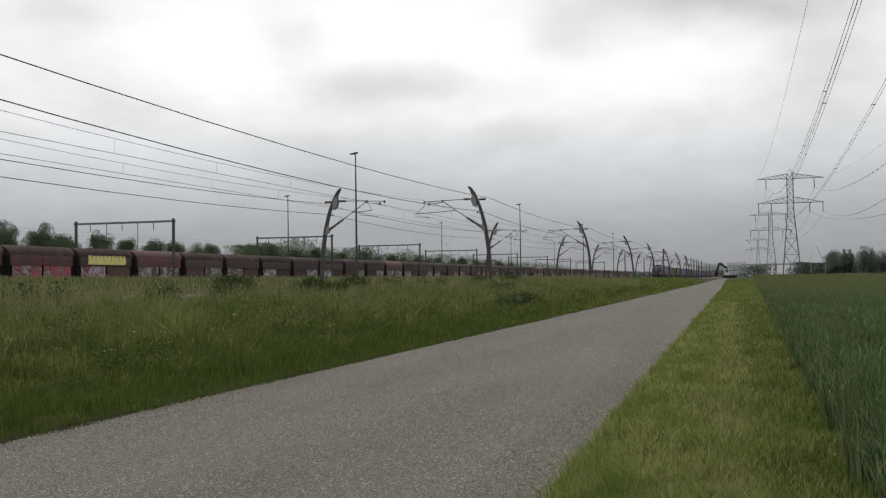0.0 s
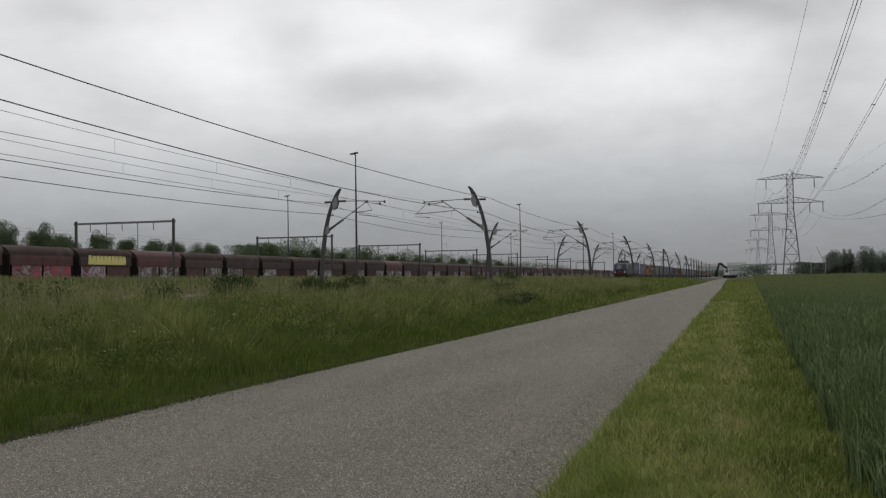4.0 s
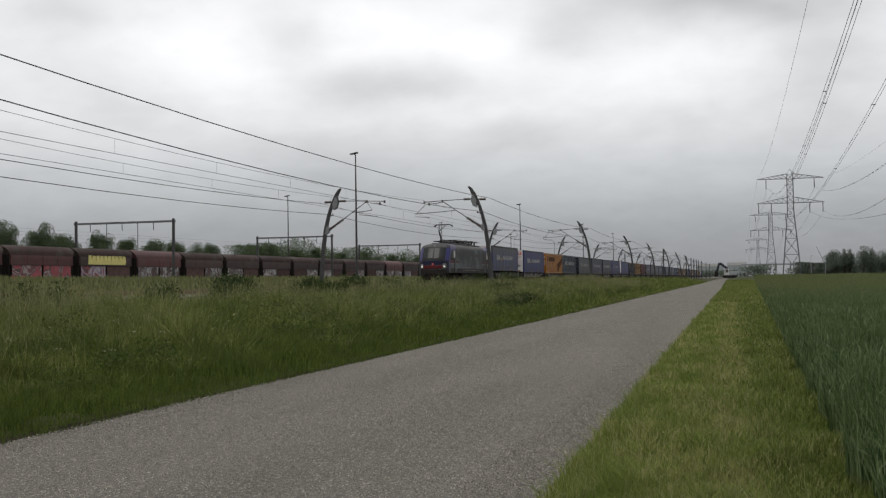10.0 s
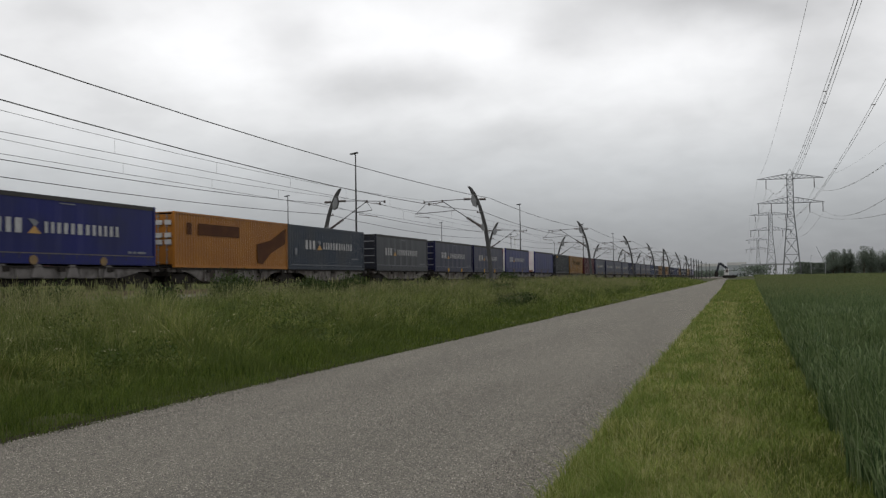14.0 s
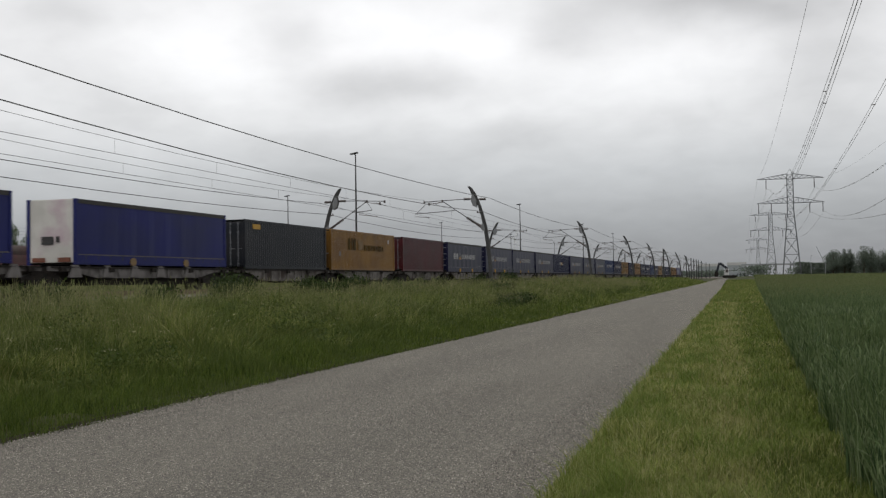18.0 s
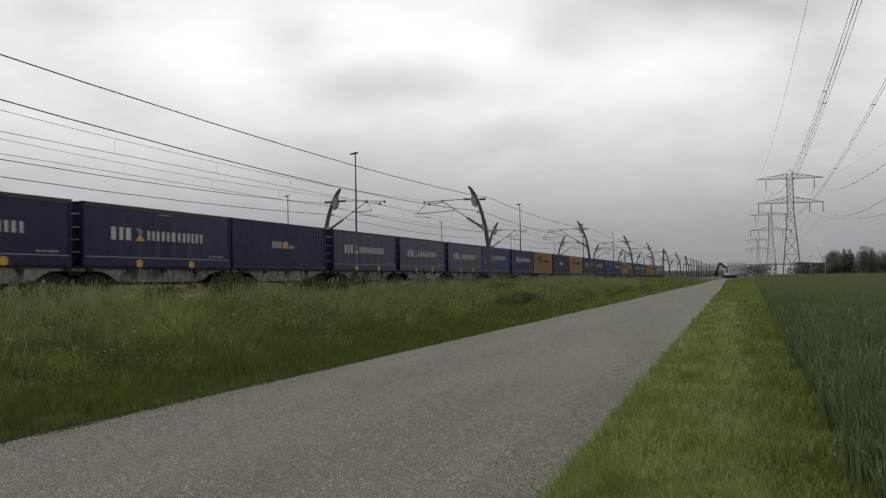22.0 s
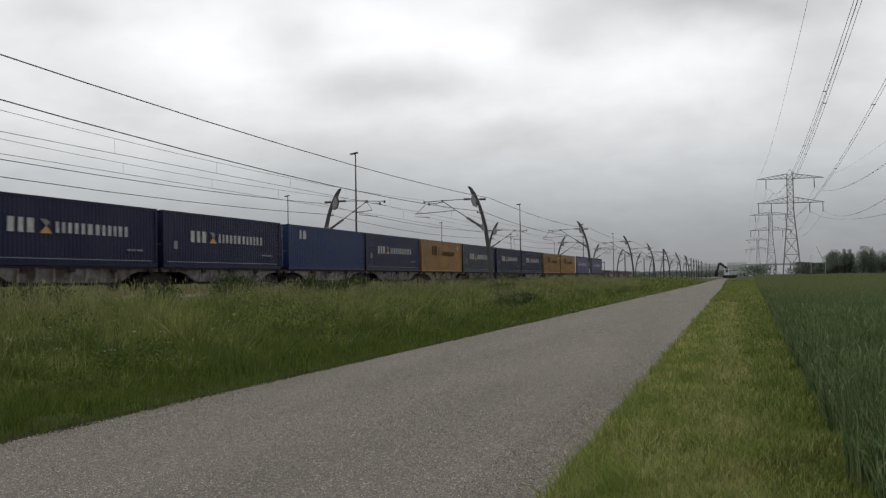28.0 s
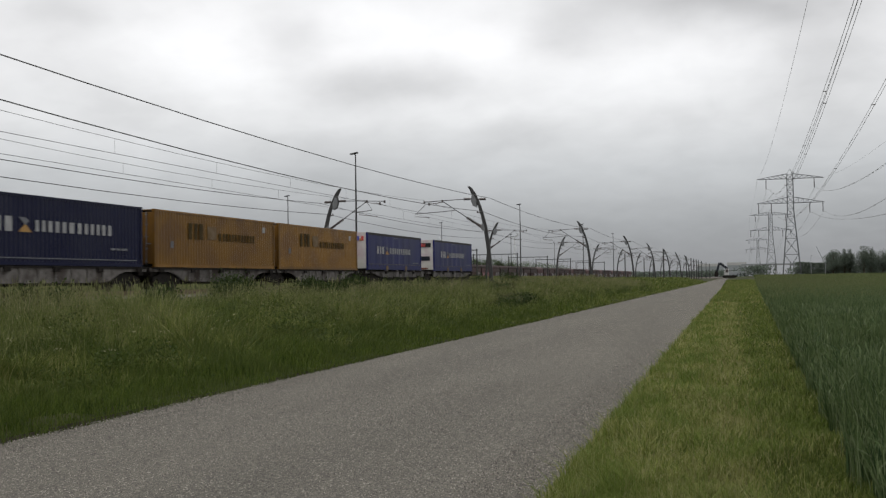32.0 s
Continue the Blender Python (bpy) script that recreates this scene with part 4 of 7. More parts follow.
def hopper(body_mat, panel_mats, name_label, roof_mat=None):
    g = near_thing("hopper_wagon", name_label, "freight wagon", "parked hopper wagons")
    L = 5.5
    b = bmesh.new()
    extrude(b, [(-1.46, 2.4), (1.46, 2.4), (1.5, 3.2), (1.46, 3.7), (1.2, 4.1), (-1.2, 4.1), (-1.46, 3.7), (-1.5, 3.2)], -L, L)
    part("hopper_body", b, body_mat, g)
    b = bmesh.new()
    prof = [(1.46, 3.5)] + [(1.44 * math.cos(a), 3.7 + 0.92 * math.sin(a)) for a in [math.pi * k / 12 for k in range(13)]] + [(-1.46, 3.5)]
    extrude(b, [(u * 1.02, z + 0.02) for u, z in prof], -L - 0.05, L + 0.05)
    for v in b.verts:
        v.co.y += math.copysign(0.55 * max(0, (v.co.z - 3.6) / 1.0) ** 0.6, v.co.y)
    part("roof", b, roof_mat or M_HOPTOP, g, "curved red-brown roof" if roof_mat else "curved brown roof")
    b = bmesh.new()
    for s in (-1, 1):
        box(b, s * 1.5, s * 1.54, -L, L, 2.42, 2.52)
        for k in range(5):
            y = -L + 0.06 + k * (2 * L - 0.12) / 4
            box(b, s * 1.48, s * 1.53, y - 0.05, y + 0.05, 2.5, 3.5)
    part("side_ribs", b, body_mat, g)
    for s in (-1, 1):
        for k, y in enumerate((-2.7, 2.7)):
            b = bmesh.new()
            box(b, s * 1.38, s * 1.44, y - 2.5, y + 2.5, 0.75, 2.38, 0.015)
            part("discharge_flap", b, panel_mats[k], g)
    b = bmesh.new()
    box(b, -1.1, 1.1, -5.2, 5.2, 0.7, 2.4)
    box(b, -1.3, 1.3, -5.75, 5.75, 0.95, 1.2)
    part("underframe", b, M_RUBBER, g)
    for s in (-1, 1):
        b = bmesh.new()
        extrude(b, [(s * L, 1.2), (s * (L + 0.12), 1.2), (s * (L + 0.12), 2.6), (s * (L + 0.03), 4.0), (s * L, 4.0)], -1.35, 1.35, 0)
        part("end_frame", b, M_RUBBER, g, "dark ribbed wagon end")
        b = bmesh.new()
        box(b, -1.05, 1.05, s * 4.2 - 1.25, s * 4.2 + 1.25, 0.4, 0.8, 0.04)
        for y in (-0.9, 0.9):
            for x in (-0.78, 0.78):
                tube(b, [(x - 0.07, s * 4.2 + y, 0.46), (x + 0.07, s * 4.2 + y, 0.46)], 0.46, 16)
        part("bogie", b, M_RUBBER, g)
        for x in (-0.87, 0.87):
            b = bmesh.new()
            tube(b, [(x, s * 5.7, 1.05), (x, s * 6.2, 1.05), (x, s * 6.21, 1.05), (x, s * 6.26, 1.05)], [0.09, 0.09, 0.24, 0.24], 12)
            part("buffer", b, M_RUBBER, g)
    return g


def make_hoppers():
    spray, pale, pink, bare = M_SPRAY
    kinds = [hopper(M_HOPRED, (spray, spray), "red-brown hopper wagon with red and white sprayed panels"),
             hopper(M_HOPPER, (pink, bare), "brown hopper wagon with sprayed lower panels"),
             hopper(M_HOPRED, (pale, pale), "red hopper wagon with white sprayed panels", M_HOPRED),
             hopper(M_HOPPER, (bare, pale), "weathered dark brown hopper wagon with one sprayed panel"),
             hopper(M_HOPPER, (pale, bare), "weathered brown hopper wagon with pale marks")]
    order = [0, 0, 1, 2, 3, 4, 4, 3, 4, 3, 3, 2, 4, 3, 4, 3, 1, 3, 0, 3, 4, 3, 3, 4, 3, 2, 3, 3, 4, 3]
    used = set()
    for i in range(52):
        k = order[i] if i < len(order) else [3, 4, 3, 2][i % 4]
        at = pose(HOPPER_TRACK, 90.7 + 12.45 * i, YARD)
        if k in used:
            copy_thing(kinds[k], at)
        else:
            kinds[k].matrix_basis = at
            used.add(k)
    # the large yellow sprayed block on the second whole wagon
    y = 90.7 + 12.45 * 2
    b = bmesh.new()
    face = HOPPER_TRACK + 1.535
    for k in range(5):
        c = y - 3.9 + k * 1.62
        extrude(b, [(c, YARD + 2.6), (c + 1.5, YARD + 2.6), (c + 1.62, YARD + 3.0), (c + 1.5, YARD + 3.66), (c + 0.95, YARD + 3.7), (c + 0.8, YARD + 3.15), (c + 0.62, YARD + 3.72), (c + 0.12, YARD + 3.7)], HOPPER_TRACK + 1.44, face, 0)
    extrude(b, [(y - 3.8, YARD + 2.66), (y + 4.1, YARD + 2.66), (y + 4.2, YARD + 2.95), (y - 3.8, YARD + 2.95)], HOPPER_TRACK + 1.44, face - 0.004, 0)
    w = [o for o in bpy.data.objects if o.parent is None and o.name.startswith("hopper_wagon") and abs(o.location.y - y) < 0.1][0]
    p = part("sprayed_block", b, M_YELLOW_SPRAY, w, "large pale yellow sprayed shapes")
    p.matrix_parent_inverse = w.matrix_basis.inverted()


make_hoppers()


def make_bank_grass():
    """Rough grass on the low bank in front of the yard."""
    r = np.random.RandomState(51)
    n = 26000
    x, y = r.uniform(-69.5, -61.5, n), 60 + 340 * r.rand(n) ** 1.6
    blades("bank_grass", x, y, r.uniform(0.3, 0.75, n), 0.05 + 0.0006 * y, M_BANK, "rough pale grass on the low bank before the yard", 52, 0.3)
    n = 9000
    x, y = r.uniform(-58, -36, n), 50 + 250 * r.rand(n) ** 1.6
    blades("bank_grass", x, y, r.uniform(0.3, 0.6, n), 0.05 + 0.0006 * y, M_BANK, "rough grass between main line and yard", 53, 0.3)


make_bank_grass()


# ---- trees and distance ----
def tree(h, w, seed, trunk=0.25, n=15000, leaf=0.22, label="leafy green tree behind the railway yard", group="trees behind the yard", foliage=None):
    r = np.random.RandomState(seed)
    t = near_thing("tree", label, "tree", group)
    b = bmesh.new()
    tube(b, [(0, 0, -0.3), (0.05, 0, h * trunk), (0, 0.1, h * 0.8)], [h * 0.022, h * 0.018, h * 0.005], 8)
    tips = []
    for k in range(38):
        d = r.normal(0, 1, 3)
        d = d / np.linalg.norm(d) * (0.35 + 0.6 * r.rand())
        e = Vector((d[0] * w * 0.42, d[1] * w * 0.42, h * (0.58 + 0.36 * d[2]) - 0.25 * h * (trunk < 0.22)  * abs(d[0])))
        z0 = max(h * trunk * 0.8, e.z * 0.7 - 0.1 * h)
        tube(b, [(0, 0, z0), (e.x * 0.5, e.y * 0.5, (z0 + e.z) / 2), e], [h * 0.009, h * 0.006, h * 0.002], 5)
        tips.append(e)
    part("trunk", b, M_BARK, t)
    per = n // len(tips)
    def puff():
        q = r.normal(0, 1, (per, 3))
        return q * np.minimum(1, 1.75 / np.linalg.norm(q, axis=1))[:, None]
    pts = np.concatenate([np.array(e)[None] + puff() * np.array([w * 0.115, w * 0.115, h * 0.06]) * r.uniform(0.7, 1.25) for e in tips])
    m = len(pts)
    ax, bx = r.normal(0, 1, (m, 3)), r.normal(0, 1, (m, 3))
    ax /= np.linalg.norm(ax, axis=1)[:, None]
    bx = np.cross(ax, bx)
    bx /= np.linalg.norm(bx, axis=1)[:, None]
    s = (leaf * r.uniform(0.5, 1.1, m))[:, None]
    co = np.stack([pts - ax * s * 0.5, pts + bx * s * 0.33, pts + ax * s * 0.5, pts - bx * s * 0.33], 1).reshape(-1, 3)
    c = big_mesh("crown", co, np.arange(m * 4).reshape(-1, 4), foliage or M_LEAF, "", "stuff", "")
    c.parent = t
    return t


def make_trees():
    kinds = [tree(11.4, 5.6, 1), tree(11.2, 5.0, 2), tree(10.7, 4.8, 3), tree(11.1, 5.4, 4), tree(9.6, 6.0, 5)]
    spots = [(140.5, 0), (149.4, 0), (153.5, 4), (158.3, 1), (167, 3), (175.3, 2), (184, 1), (192, 2), (200.5, 4), (208, 2),
             (226, 4), (231, 1), (236.5, 3), (242, 4), (252, 2), (258, 4), (268, 3), (275, 4), (287, 2), (296, 4), (306, 3), (317, 4), (330, 2), (342, 4), (356, 1), (371, 4), (385, 2),
             (402, 4), (420, 3), (440, 2), (460, 4), (485, 1), (510, 4)]
    r = random.Random(8)
    used = set()
    for y, k in spots:
        at = pose(-112.5 - 1.5 * r.random(), y, 1.2, 0, 0, 360 * r.random())
        if k in used:
            copy_thing(kinds[k], at)
        else:
            kinds[k].matrix_basis = at
            used.add(k)
    # crowns beyond the field take the leaf colour with haze in it
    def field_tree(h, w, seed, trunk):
        return tree(h, w, seed, trunk, 11000, 0.34, "tall dark green tree at the field's far edge", "trees beyond the field", M_LEAF_HAZE)
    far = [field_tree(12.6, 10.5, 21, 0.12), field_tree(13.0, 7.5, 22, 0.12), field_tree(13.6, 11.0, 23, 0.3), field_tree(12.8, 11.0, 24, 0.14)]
    used = set()
    for x, y, k in ((36.6, 510, 0), (41.7, 512, 1), (44.2, 516, 1), (49.6, 510, 2), (57.5, 510, 3), (53.5, 520, 1), (39, 522, 3), (63, 513, 0), (69, 520, 2), (75, 515, 1)):
        at = pose(x, y, 1.2, 0, 0, 360 * r.random())
        if k in used:
            copy_thing(far[k], at)
        else:
            far[k].matrix_basis = at
            used.add(k)


make_trees()


def hedge(name, x0, y0, x1, y1, h, n, leaf, seed, label, depth=3.0):
    r = np.random.RandomState(seed)
    u = r.rand(n) ** (1.9 if y1 - y0 > 300 else 1.0)
    top = h * (0.65 + 0.35 * patchy(u * np.hypot(x1 - x0, y1 - y0), u * 7, 0.12, seed))
    pts = np.stack([x0 + (x1 - x0) * u + r.normal(0, depth, n), y0 + (y1 - y0) * u + r.normal(0, depth, n), 0.5 + top * r.rand(n) ** 0.7], 1)
    ax, bx = r.normal(0, 1, (n, 3)), r.normal(0, 1, (n, 3))
    ax /= np.linalg.norm(ax, axis=1)[:, None]
    bx = np.cross(ax, bx)
    bx /= np.linalg.norm(bx, axis=1)[:, None]
    s = (leaf * r.uniform(0.5, 1.2, n))[:, None]
    co = np.stack([pts - ax * s * 0.5, pts + bx * s * 0.4, pts + ax * s * 0.5, pts - bx * s * 0.4], 1).reshape(-1, 3)
    # past 400 m the leaf colour itself carries the haze
    return big_mesh(name, co, np.arange(n * 4).reshape(-1, 4), M_LEAF_HAZE if y0 > 400 else M_LEAF, label, "stuff", "hedge")


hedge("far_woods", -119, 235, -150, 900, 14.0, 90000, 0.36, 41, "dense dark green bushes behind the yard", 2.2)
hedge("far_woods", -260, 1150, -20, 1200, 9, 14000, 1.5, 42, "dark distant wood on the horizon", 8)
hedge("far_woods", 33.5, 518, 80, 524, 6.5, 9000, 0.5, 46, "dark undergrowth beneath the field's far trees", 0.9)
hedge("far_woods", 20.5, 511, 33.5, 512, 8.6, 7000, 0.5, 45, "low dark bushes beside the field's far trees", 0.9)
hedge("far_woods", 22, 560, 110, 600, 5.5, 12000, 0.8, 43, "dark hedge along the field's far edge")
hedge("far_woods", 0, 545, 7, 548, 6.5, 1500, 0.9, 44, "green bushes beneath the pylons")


# ---- power line ----
def lattice_pylon():
    p = near_thing("power_pylon", "tall grey steel lattice pylon with two crossarm levels", "pylon", "power pylons")
    H, W0, W1, ZB = 42.0, 3.6, 1.25, 27.0

    def half(z):
        return W0 + (W1 - W0) * min(1, z / ZB) if z < ZB else W1 - 0.1 * (z - ZB) / (H - ZB)
    for sx in (-1, 1):
        for sy in (-1, 1):
            b = bmesh.new()
            zs = [0, 9, 18, ZB, 34, H]
            tube(b, [(sx * half(z), sy * half(z), z) for z in zs], 0.12, 4)
            part("leg", b, M_PYLON, p)
    b = bmesh.new()
    zs = [0.5, 9.5, 16, 21, 25, 28, 30.5, 33, 35.5, 38, 40, H]
    for a, c in zip(zs, zs[1:]):
        for s in (-1, 1):
            ha, hc = half(a), half(c)
            for q in (-1, 1):
                tube(b, [(-q * ha, s * ha, a), (q * hc, s * hc, c)], 0.055, 4)
                tube(b, [(s * ha, -q * ha, a), (s * hc, q * hc, c)], 0.055, 4)
            tube(b, [(-hc, s * hc, c), (hc, s * hc, c)], 0.05, 4)
            tube(b, [(s * hc, -hc, c), (s * hc, hc, c)], 0.05, 4)
    part("bracing", b, M_PYLON, p)
    for z, reach, hang, rise in ((40.3, 12.9, (-9.3, 9.3), 2.0), (30.4, 13.0, (-12.4, -7.4, 7.4, 12.4), 2.4)):
        b = bmesh.new()
        for s in (-1, 1):
            for y in (-0.9, 0.9):
                tube(b, [(s * 1.1, y, z), (s * reach, y * 0.15, z)], 0.08, 4)
                tube(b, [(s * 1.1, y, z + rise), (s * reach, y * 0.15, z + 0.1)], 0.07, 4)
                for k in range(6):
                    x0, x1 = 1.1 + (reach - 1.1) * k / 6, 1.1 + (reach - 1.1) * (k + 1) / 6
                    tube(b, [(s * x0, y * (1 - 0.85 * k / 6), z), (s * x1, y * (1 - 0.85 * (k + 1) / 6), z + rise * (1 - (k + 1) / 6))], 0.06, 4)
                    tube(b, [(s * x0, y * (1 - 0.85 * k / 6), z), (s * x0, y * (1 - 0.85 * k / 6), z + rise * (1 - k / 6))], 0.05, 4)
        part("crossarm", b, M_PYLON, p)
        for x in hang:
            b = bmesh.new()
            tube(b, [(x, 0, z), (x, 0, z - 4.0)], 0.13, 6)
            for k in range(12):
                tube(b, [(x, 0, z - 0.4 - 0.28 * k), (x, 0, z - 0.55 - 0.28 * k)], 0.22, 6)
            part("insulator_string", b, M_INSUL, p, "dark hanging insulator string")
    b = bmesh.new()
    for sx in (-1, 1):
        for sy in (-1, 1):
            tube(b, [(sx * 1.15, sy * 1.15, H), (0, 0, H + 2.3)], 0.07, 4)
    part("peak", b, M_PYLON, p)
    return p


PYLONS = [(21.6, -50, 0.5), (16.6, 450, 0.5), (13.8, 715, 0.5), (9.6, 1210, 0.5)]


def make_power_line():
    first = lattice_pylon()
    for i, (x, y, z) in enumerate(PYLONS):
        at = pose(x, y, z, 0, 0, 0.6)
        if i:
            copy_thing(first, at)
        else:
            first.matrix_basis = at
    # first span: each conductor's place at the second pylon, its drift, curvature, lowest point and height there
    first_span = [(8.8, -0.0028, 0.000189, 154, 20.1), (9.9, -0.0062, 0.000189, 154, 18.9), (9.8, 0.008, 0.000254, 228, 15.5),
                  (26.3, -0.018, 0.000142, 85, 17.9), (29.3, -0.012, 0.00023, 234, 16.7), (23.7, 0.0, 0.000131, 91, 10.6)]
    later = [(-9.3, 36.3), (-12.4, 26.4), (-7.4, 26.4), (9.3, 36.3), (12.4, 26.4), (7.4, 26.4)]
    for (x1, kx, k, y0, low), (dx, z) in zip(first_span, later):
        for two in (-0.14, 0.14):
            pts = [(x1 + kx * (450 - y) + two, y, low + k * (y - y0) ** 2) for y in range(-60, 450, 12)]
            for (xa, ya, za), (xb, yb, zb) in zip(PYLONS[1:], PYLONS[2:]):
                n, sag = 24, 16.0 * ((yb - ya) / 500) ** 2
                for j in range(n + 1):
                    u = j / n
                    pts.append((xa + (xb - xa) * u + dx + two, ya + (yb - ya) * u, z + za + (zb - za) * u - 4 * sag * u * (1 - u)))
            wire("power_conductor", pts, 0.023, "heavy high-voltage conductor sagging between pylons", "power conductors", M_CABLE)
    for x1, kx, k, y0, low in first_span:
        b = bmesh.new()
        for y in range(70, 450, 45):
            x, z = x1 + kx * (450 - y), low + k * (y - y0) ** 2
            tube(b, [(x - 0.2, y, z), (x + 0.2, y, z)], 0.05, 6)
        tagged(part("conductor_spacers", b, M_INSUL), "small dark spacers between paired conductors", "spacers", "power conductors", "stuff")
    for dx in (-12.8, 12.8):
        pts = []
        for (xa, ya, za), (xb, yb, zb) in zip(PYLONS, PYLONS[1:]):
            for k in range(1 if pts else 0, 33):
                u = k / 32
                pts.append((xa + (xb - xa) * u + dx, ya + (yb - ya) * u, 40.4 + za + (zb - za) * u - 4 * 9.0 * ((yb - ya) / 500) ** 2 * u * (1 - u)))
        wire("earth_wire", pts, 0.022, "thin earth wire on the pylon's upper arm", "power conductors", M_CABLE)


make_power_line()


# ---- far works and buildings ----
M_DIGWHITE = mat("white_cab_paint", (0.42, 0.42, 0.41), (0.33, 0.33, 0.32), 2, 0.5)
M_DIGDARK = mat("dark_machine_paint", (0.02, 0.023, 0.03), (0.014, 0.016, 0.022), 2, 0.6, spec=0.15)
M_CLAD = mat("pale_cladding", (0.26, 0.28, 0.29), (0.2, 0.22, 0.23), 0.1, 0.6)
M_CONC = mat("pale_concrete", (0.24, 0.245, 0.245), (0.2, 0.2, 0.2), 0.3, 0.85)


def make_excavator(x, y, z):
    e = near_thing("excavator", "tracked excavator with dark raised boom and white cab", "excavator", "", x, y, z)
    for s in (-1, 1):
        b = bmesh.new()
        extrude(b, [(-1.9, 0.1), (-1.5, 0), (1.5, 0), (1.9, 0.1), (2.1, 0.45), (1.8, 0.8), (-1.8, 0.8), (-2.1, 0.45)], s * 1.15 - 0.28, s * 1.15 + 0.28)
        part("track", b, M_RUBBER, e)
    b = bmesh.new()
    box(b, -0.1, 2.4, -1.25, 1.25, 0.95, 2.0, 0.12)
    part("house", b, M_CLAD, e, "grey machine house")
    b = bmesh.new()
    box(b, 1.7, 2.5, -1.2, 1.2, 0.85, 1.5, 0.1)
    part("counterweight", b, M_DIGDARK, e)
    b = bmesh.new()
    extrude(b, [(-1.5, 0.95), (-0.1, 0.95), (-0.1, 2.85), (-1.1, 2.85), (-1.5, 2.0)], -1.3, -0.2)
    part("cab", b, M_DIGWHITE, e, "white cab")
    b = bmesh.new()
    extrude(b, [(-1.2, 1.7), (-0.4, 1.7), (-0.4, 2.6), (-1.0, 2.6)], -1.33, -1.29)
    part("cab_window", b, M_INSUL, e)
    b = bmesh.new()
    extrude(b, [(-0.4, 1.3), (0.2, 2.0), (-0.6, 3.3), (-2.4, 4.75), (-3.1, 4.7), (-3.0, 4.2), (-1.3, 3.0)], -0.15, 0.3)
    part("boom", b, M_DIGDARK, e, "dark curved boom")
    b = bmesh.new()
    extrude(b, [(-2.5, 4.7), (-3.2, 4.65), (-4.1, 1.9), (-3.5, 1.7)], -0.12, 0.27)
    part("dipper_arm", b, M_DIGDARK, e)
    b = bmesh.new()
    extrude(b, [(-4.2, 2.1), (-3.4, 2.0), (-3.2, 1.2), (-3.5, 0.5), (-4.4, 0.6), (-4.4, 1.5)], -0.5, 0.6)
    part("bucket", b, M_RUBBER, e)


make_excavator(-5.75, 330, 1.0)


def make_hall(x0, x1, y, h, label):
    g = near_thing("warehouse", label, "warehouse", "far warehouses", (x0 + x1) / 2, y, 0.4)
    w = (x1 - x0) / 2
    b = bmesh.new()
    box(b, -w, w, -20, 20, -1, h * 0.8)
    part("wall", b, M_CLAD, g)
    b = bmesh.new()
    extrude(b, [(-w - 0.5, h * 0.8), (w + 0.5, h * 0.8), (w + 0.5, h), (-w - 0.5, h)], -20.5, 20.5)
    part("roof", b, M_DIGWHITE, g, "white flat roof band")
    b = bmesh.new()
    for k in range(5):
        box(b, -w + (k + 0.3) * 2 * w / 5, -w + (k + 0.7) * 2 * w / 5, -20.2, -20, 0.5, 5)
    part("loading_gate", b, M_DIGDARK, g)


make_hall(-62, -30, 1350, 17, "long pale warehouse far beyond the yard")
make_hall(-27, -4, 1420, 19, "pale warehouse with white roof far beyond the yard")


def make_viaduct():
    v = near_thing("viaduct", "low pale concrete viaduct far beyond the field", "viaduct", "", 30, 1150, 0.4)
    b = bmesh.new()
    box(b, -38, 60, -5, 5, 12.2, 13.2)
    part("deck", b, M_CONC, v)
    b = bmesh.new()
    box(b, -0.6, 0.6, -3, 3, -1, 12.2)
    p = part("pier", b, M_CONC, v)
    p.location.x = -34
    for k in range(1, 7):
        share(p, v, pose(-34 + 15 * k, 0, 0))
    b = bmesh.new()
    box(b, -38, 60, -5.1, -4.8, 13.2, 13.9)
    part("parapet", b, M_CLAD, v)


make_viaduct()


def make_posts():
    first = near_thing("field_post", "thin grey post at the field's far edge", "post", "field posts")
    b = bmesh.new()
    tube(b, [(0, 0, -0.2), (0, 0, 8.6)], [0.12, 0.07], 8)
    part("pole", b, M_GALV, first)
    b = bmesh.new()
    tube(b, [(0, 0, 8.5), (0.8, 0, 8.7)], 0.05, 6)
    part("arm", b, M_GALV, first)
    first.matrix_basis = pose(25.5, 480, 1.3)
    copy_thing(first, pose(31.9, 490, 1.3))
    c = near_thing("mobile_crane", "slender distant crane jib above the hedge", "crane", "", 38, 560, 1.3)
    b = bmesh.new()
    box(b, -1.2, 1.2, -3, 3, -0.3, 2.2, 0.1)
    part("carrier", b, M_DIGDARK, c)
    b = bmesh.new()
    tube(b, [(0, 0, 2), (-5.5, 0, 14.5)], [0.16, 0.09], 6)
    part("jib", b, M_PYLON, c)


make_posts()


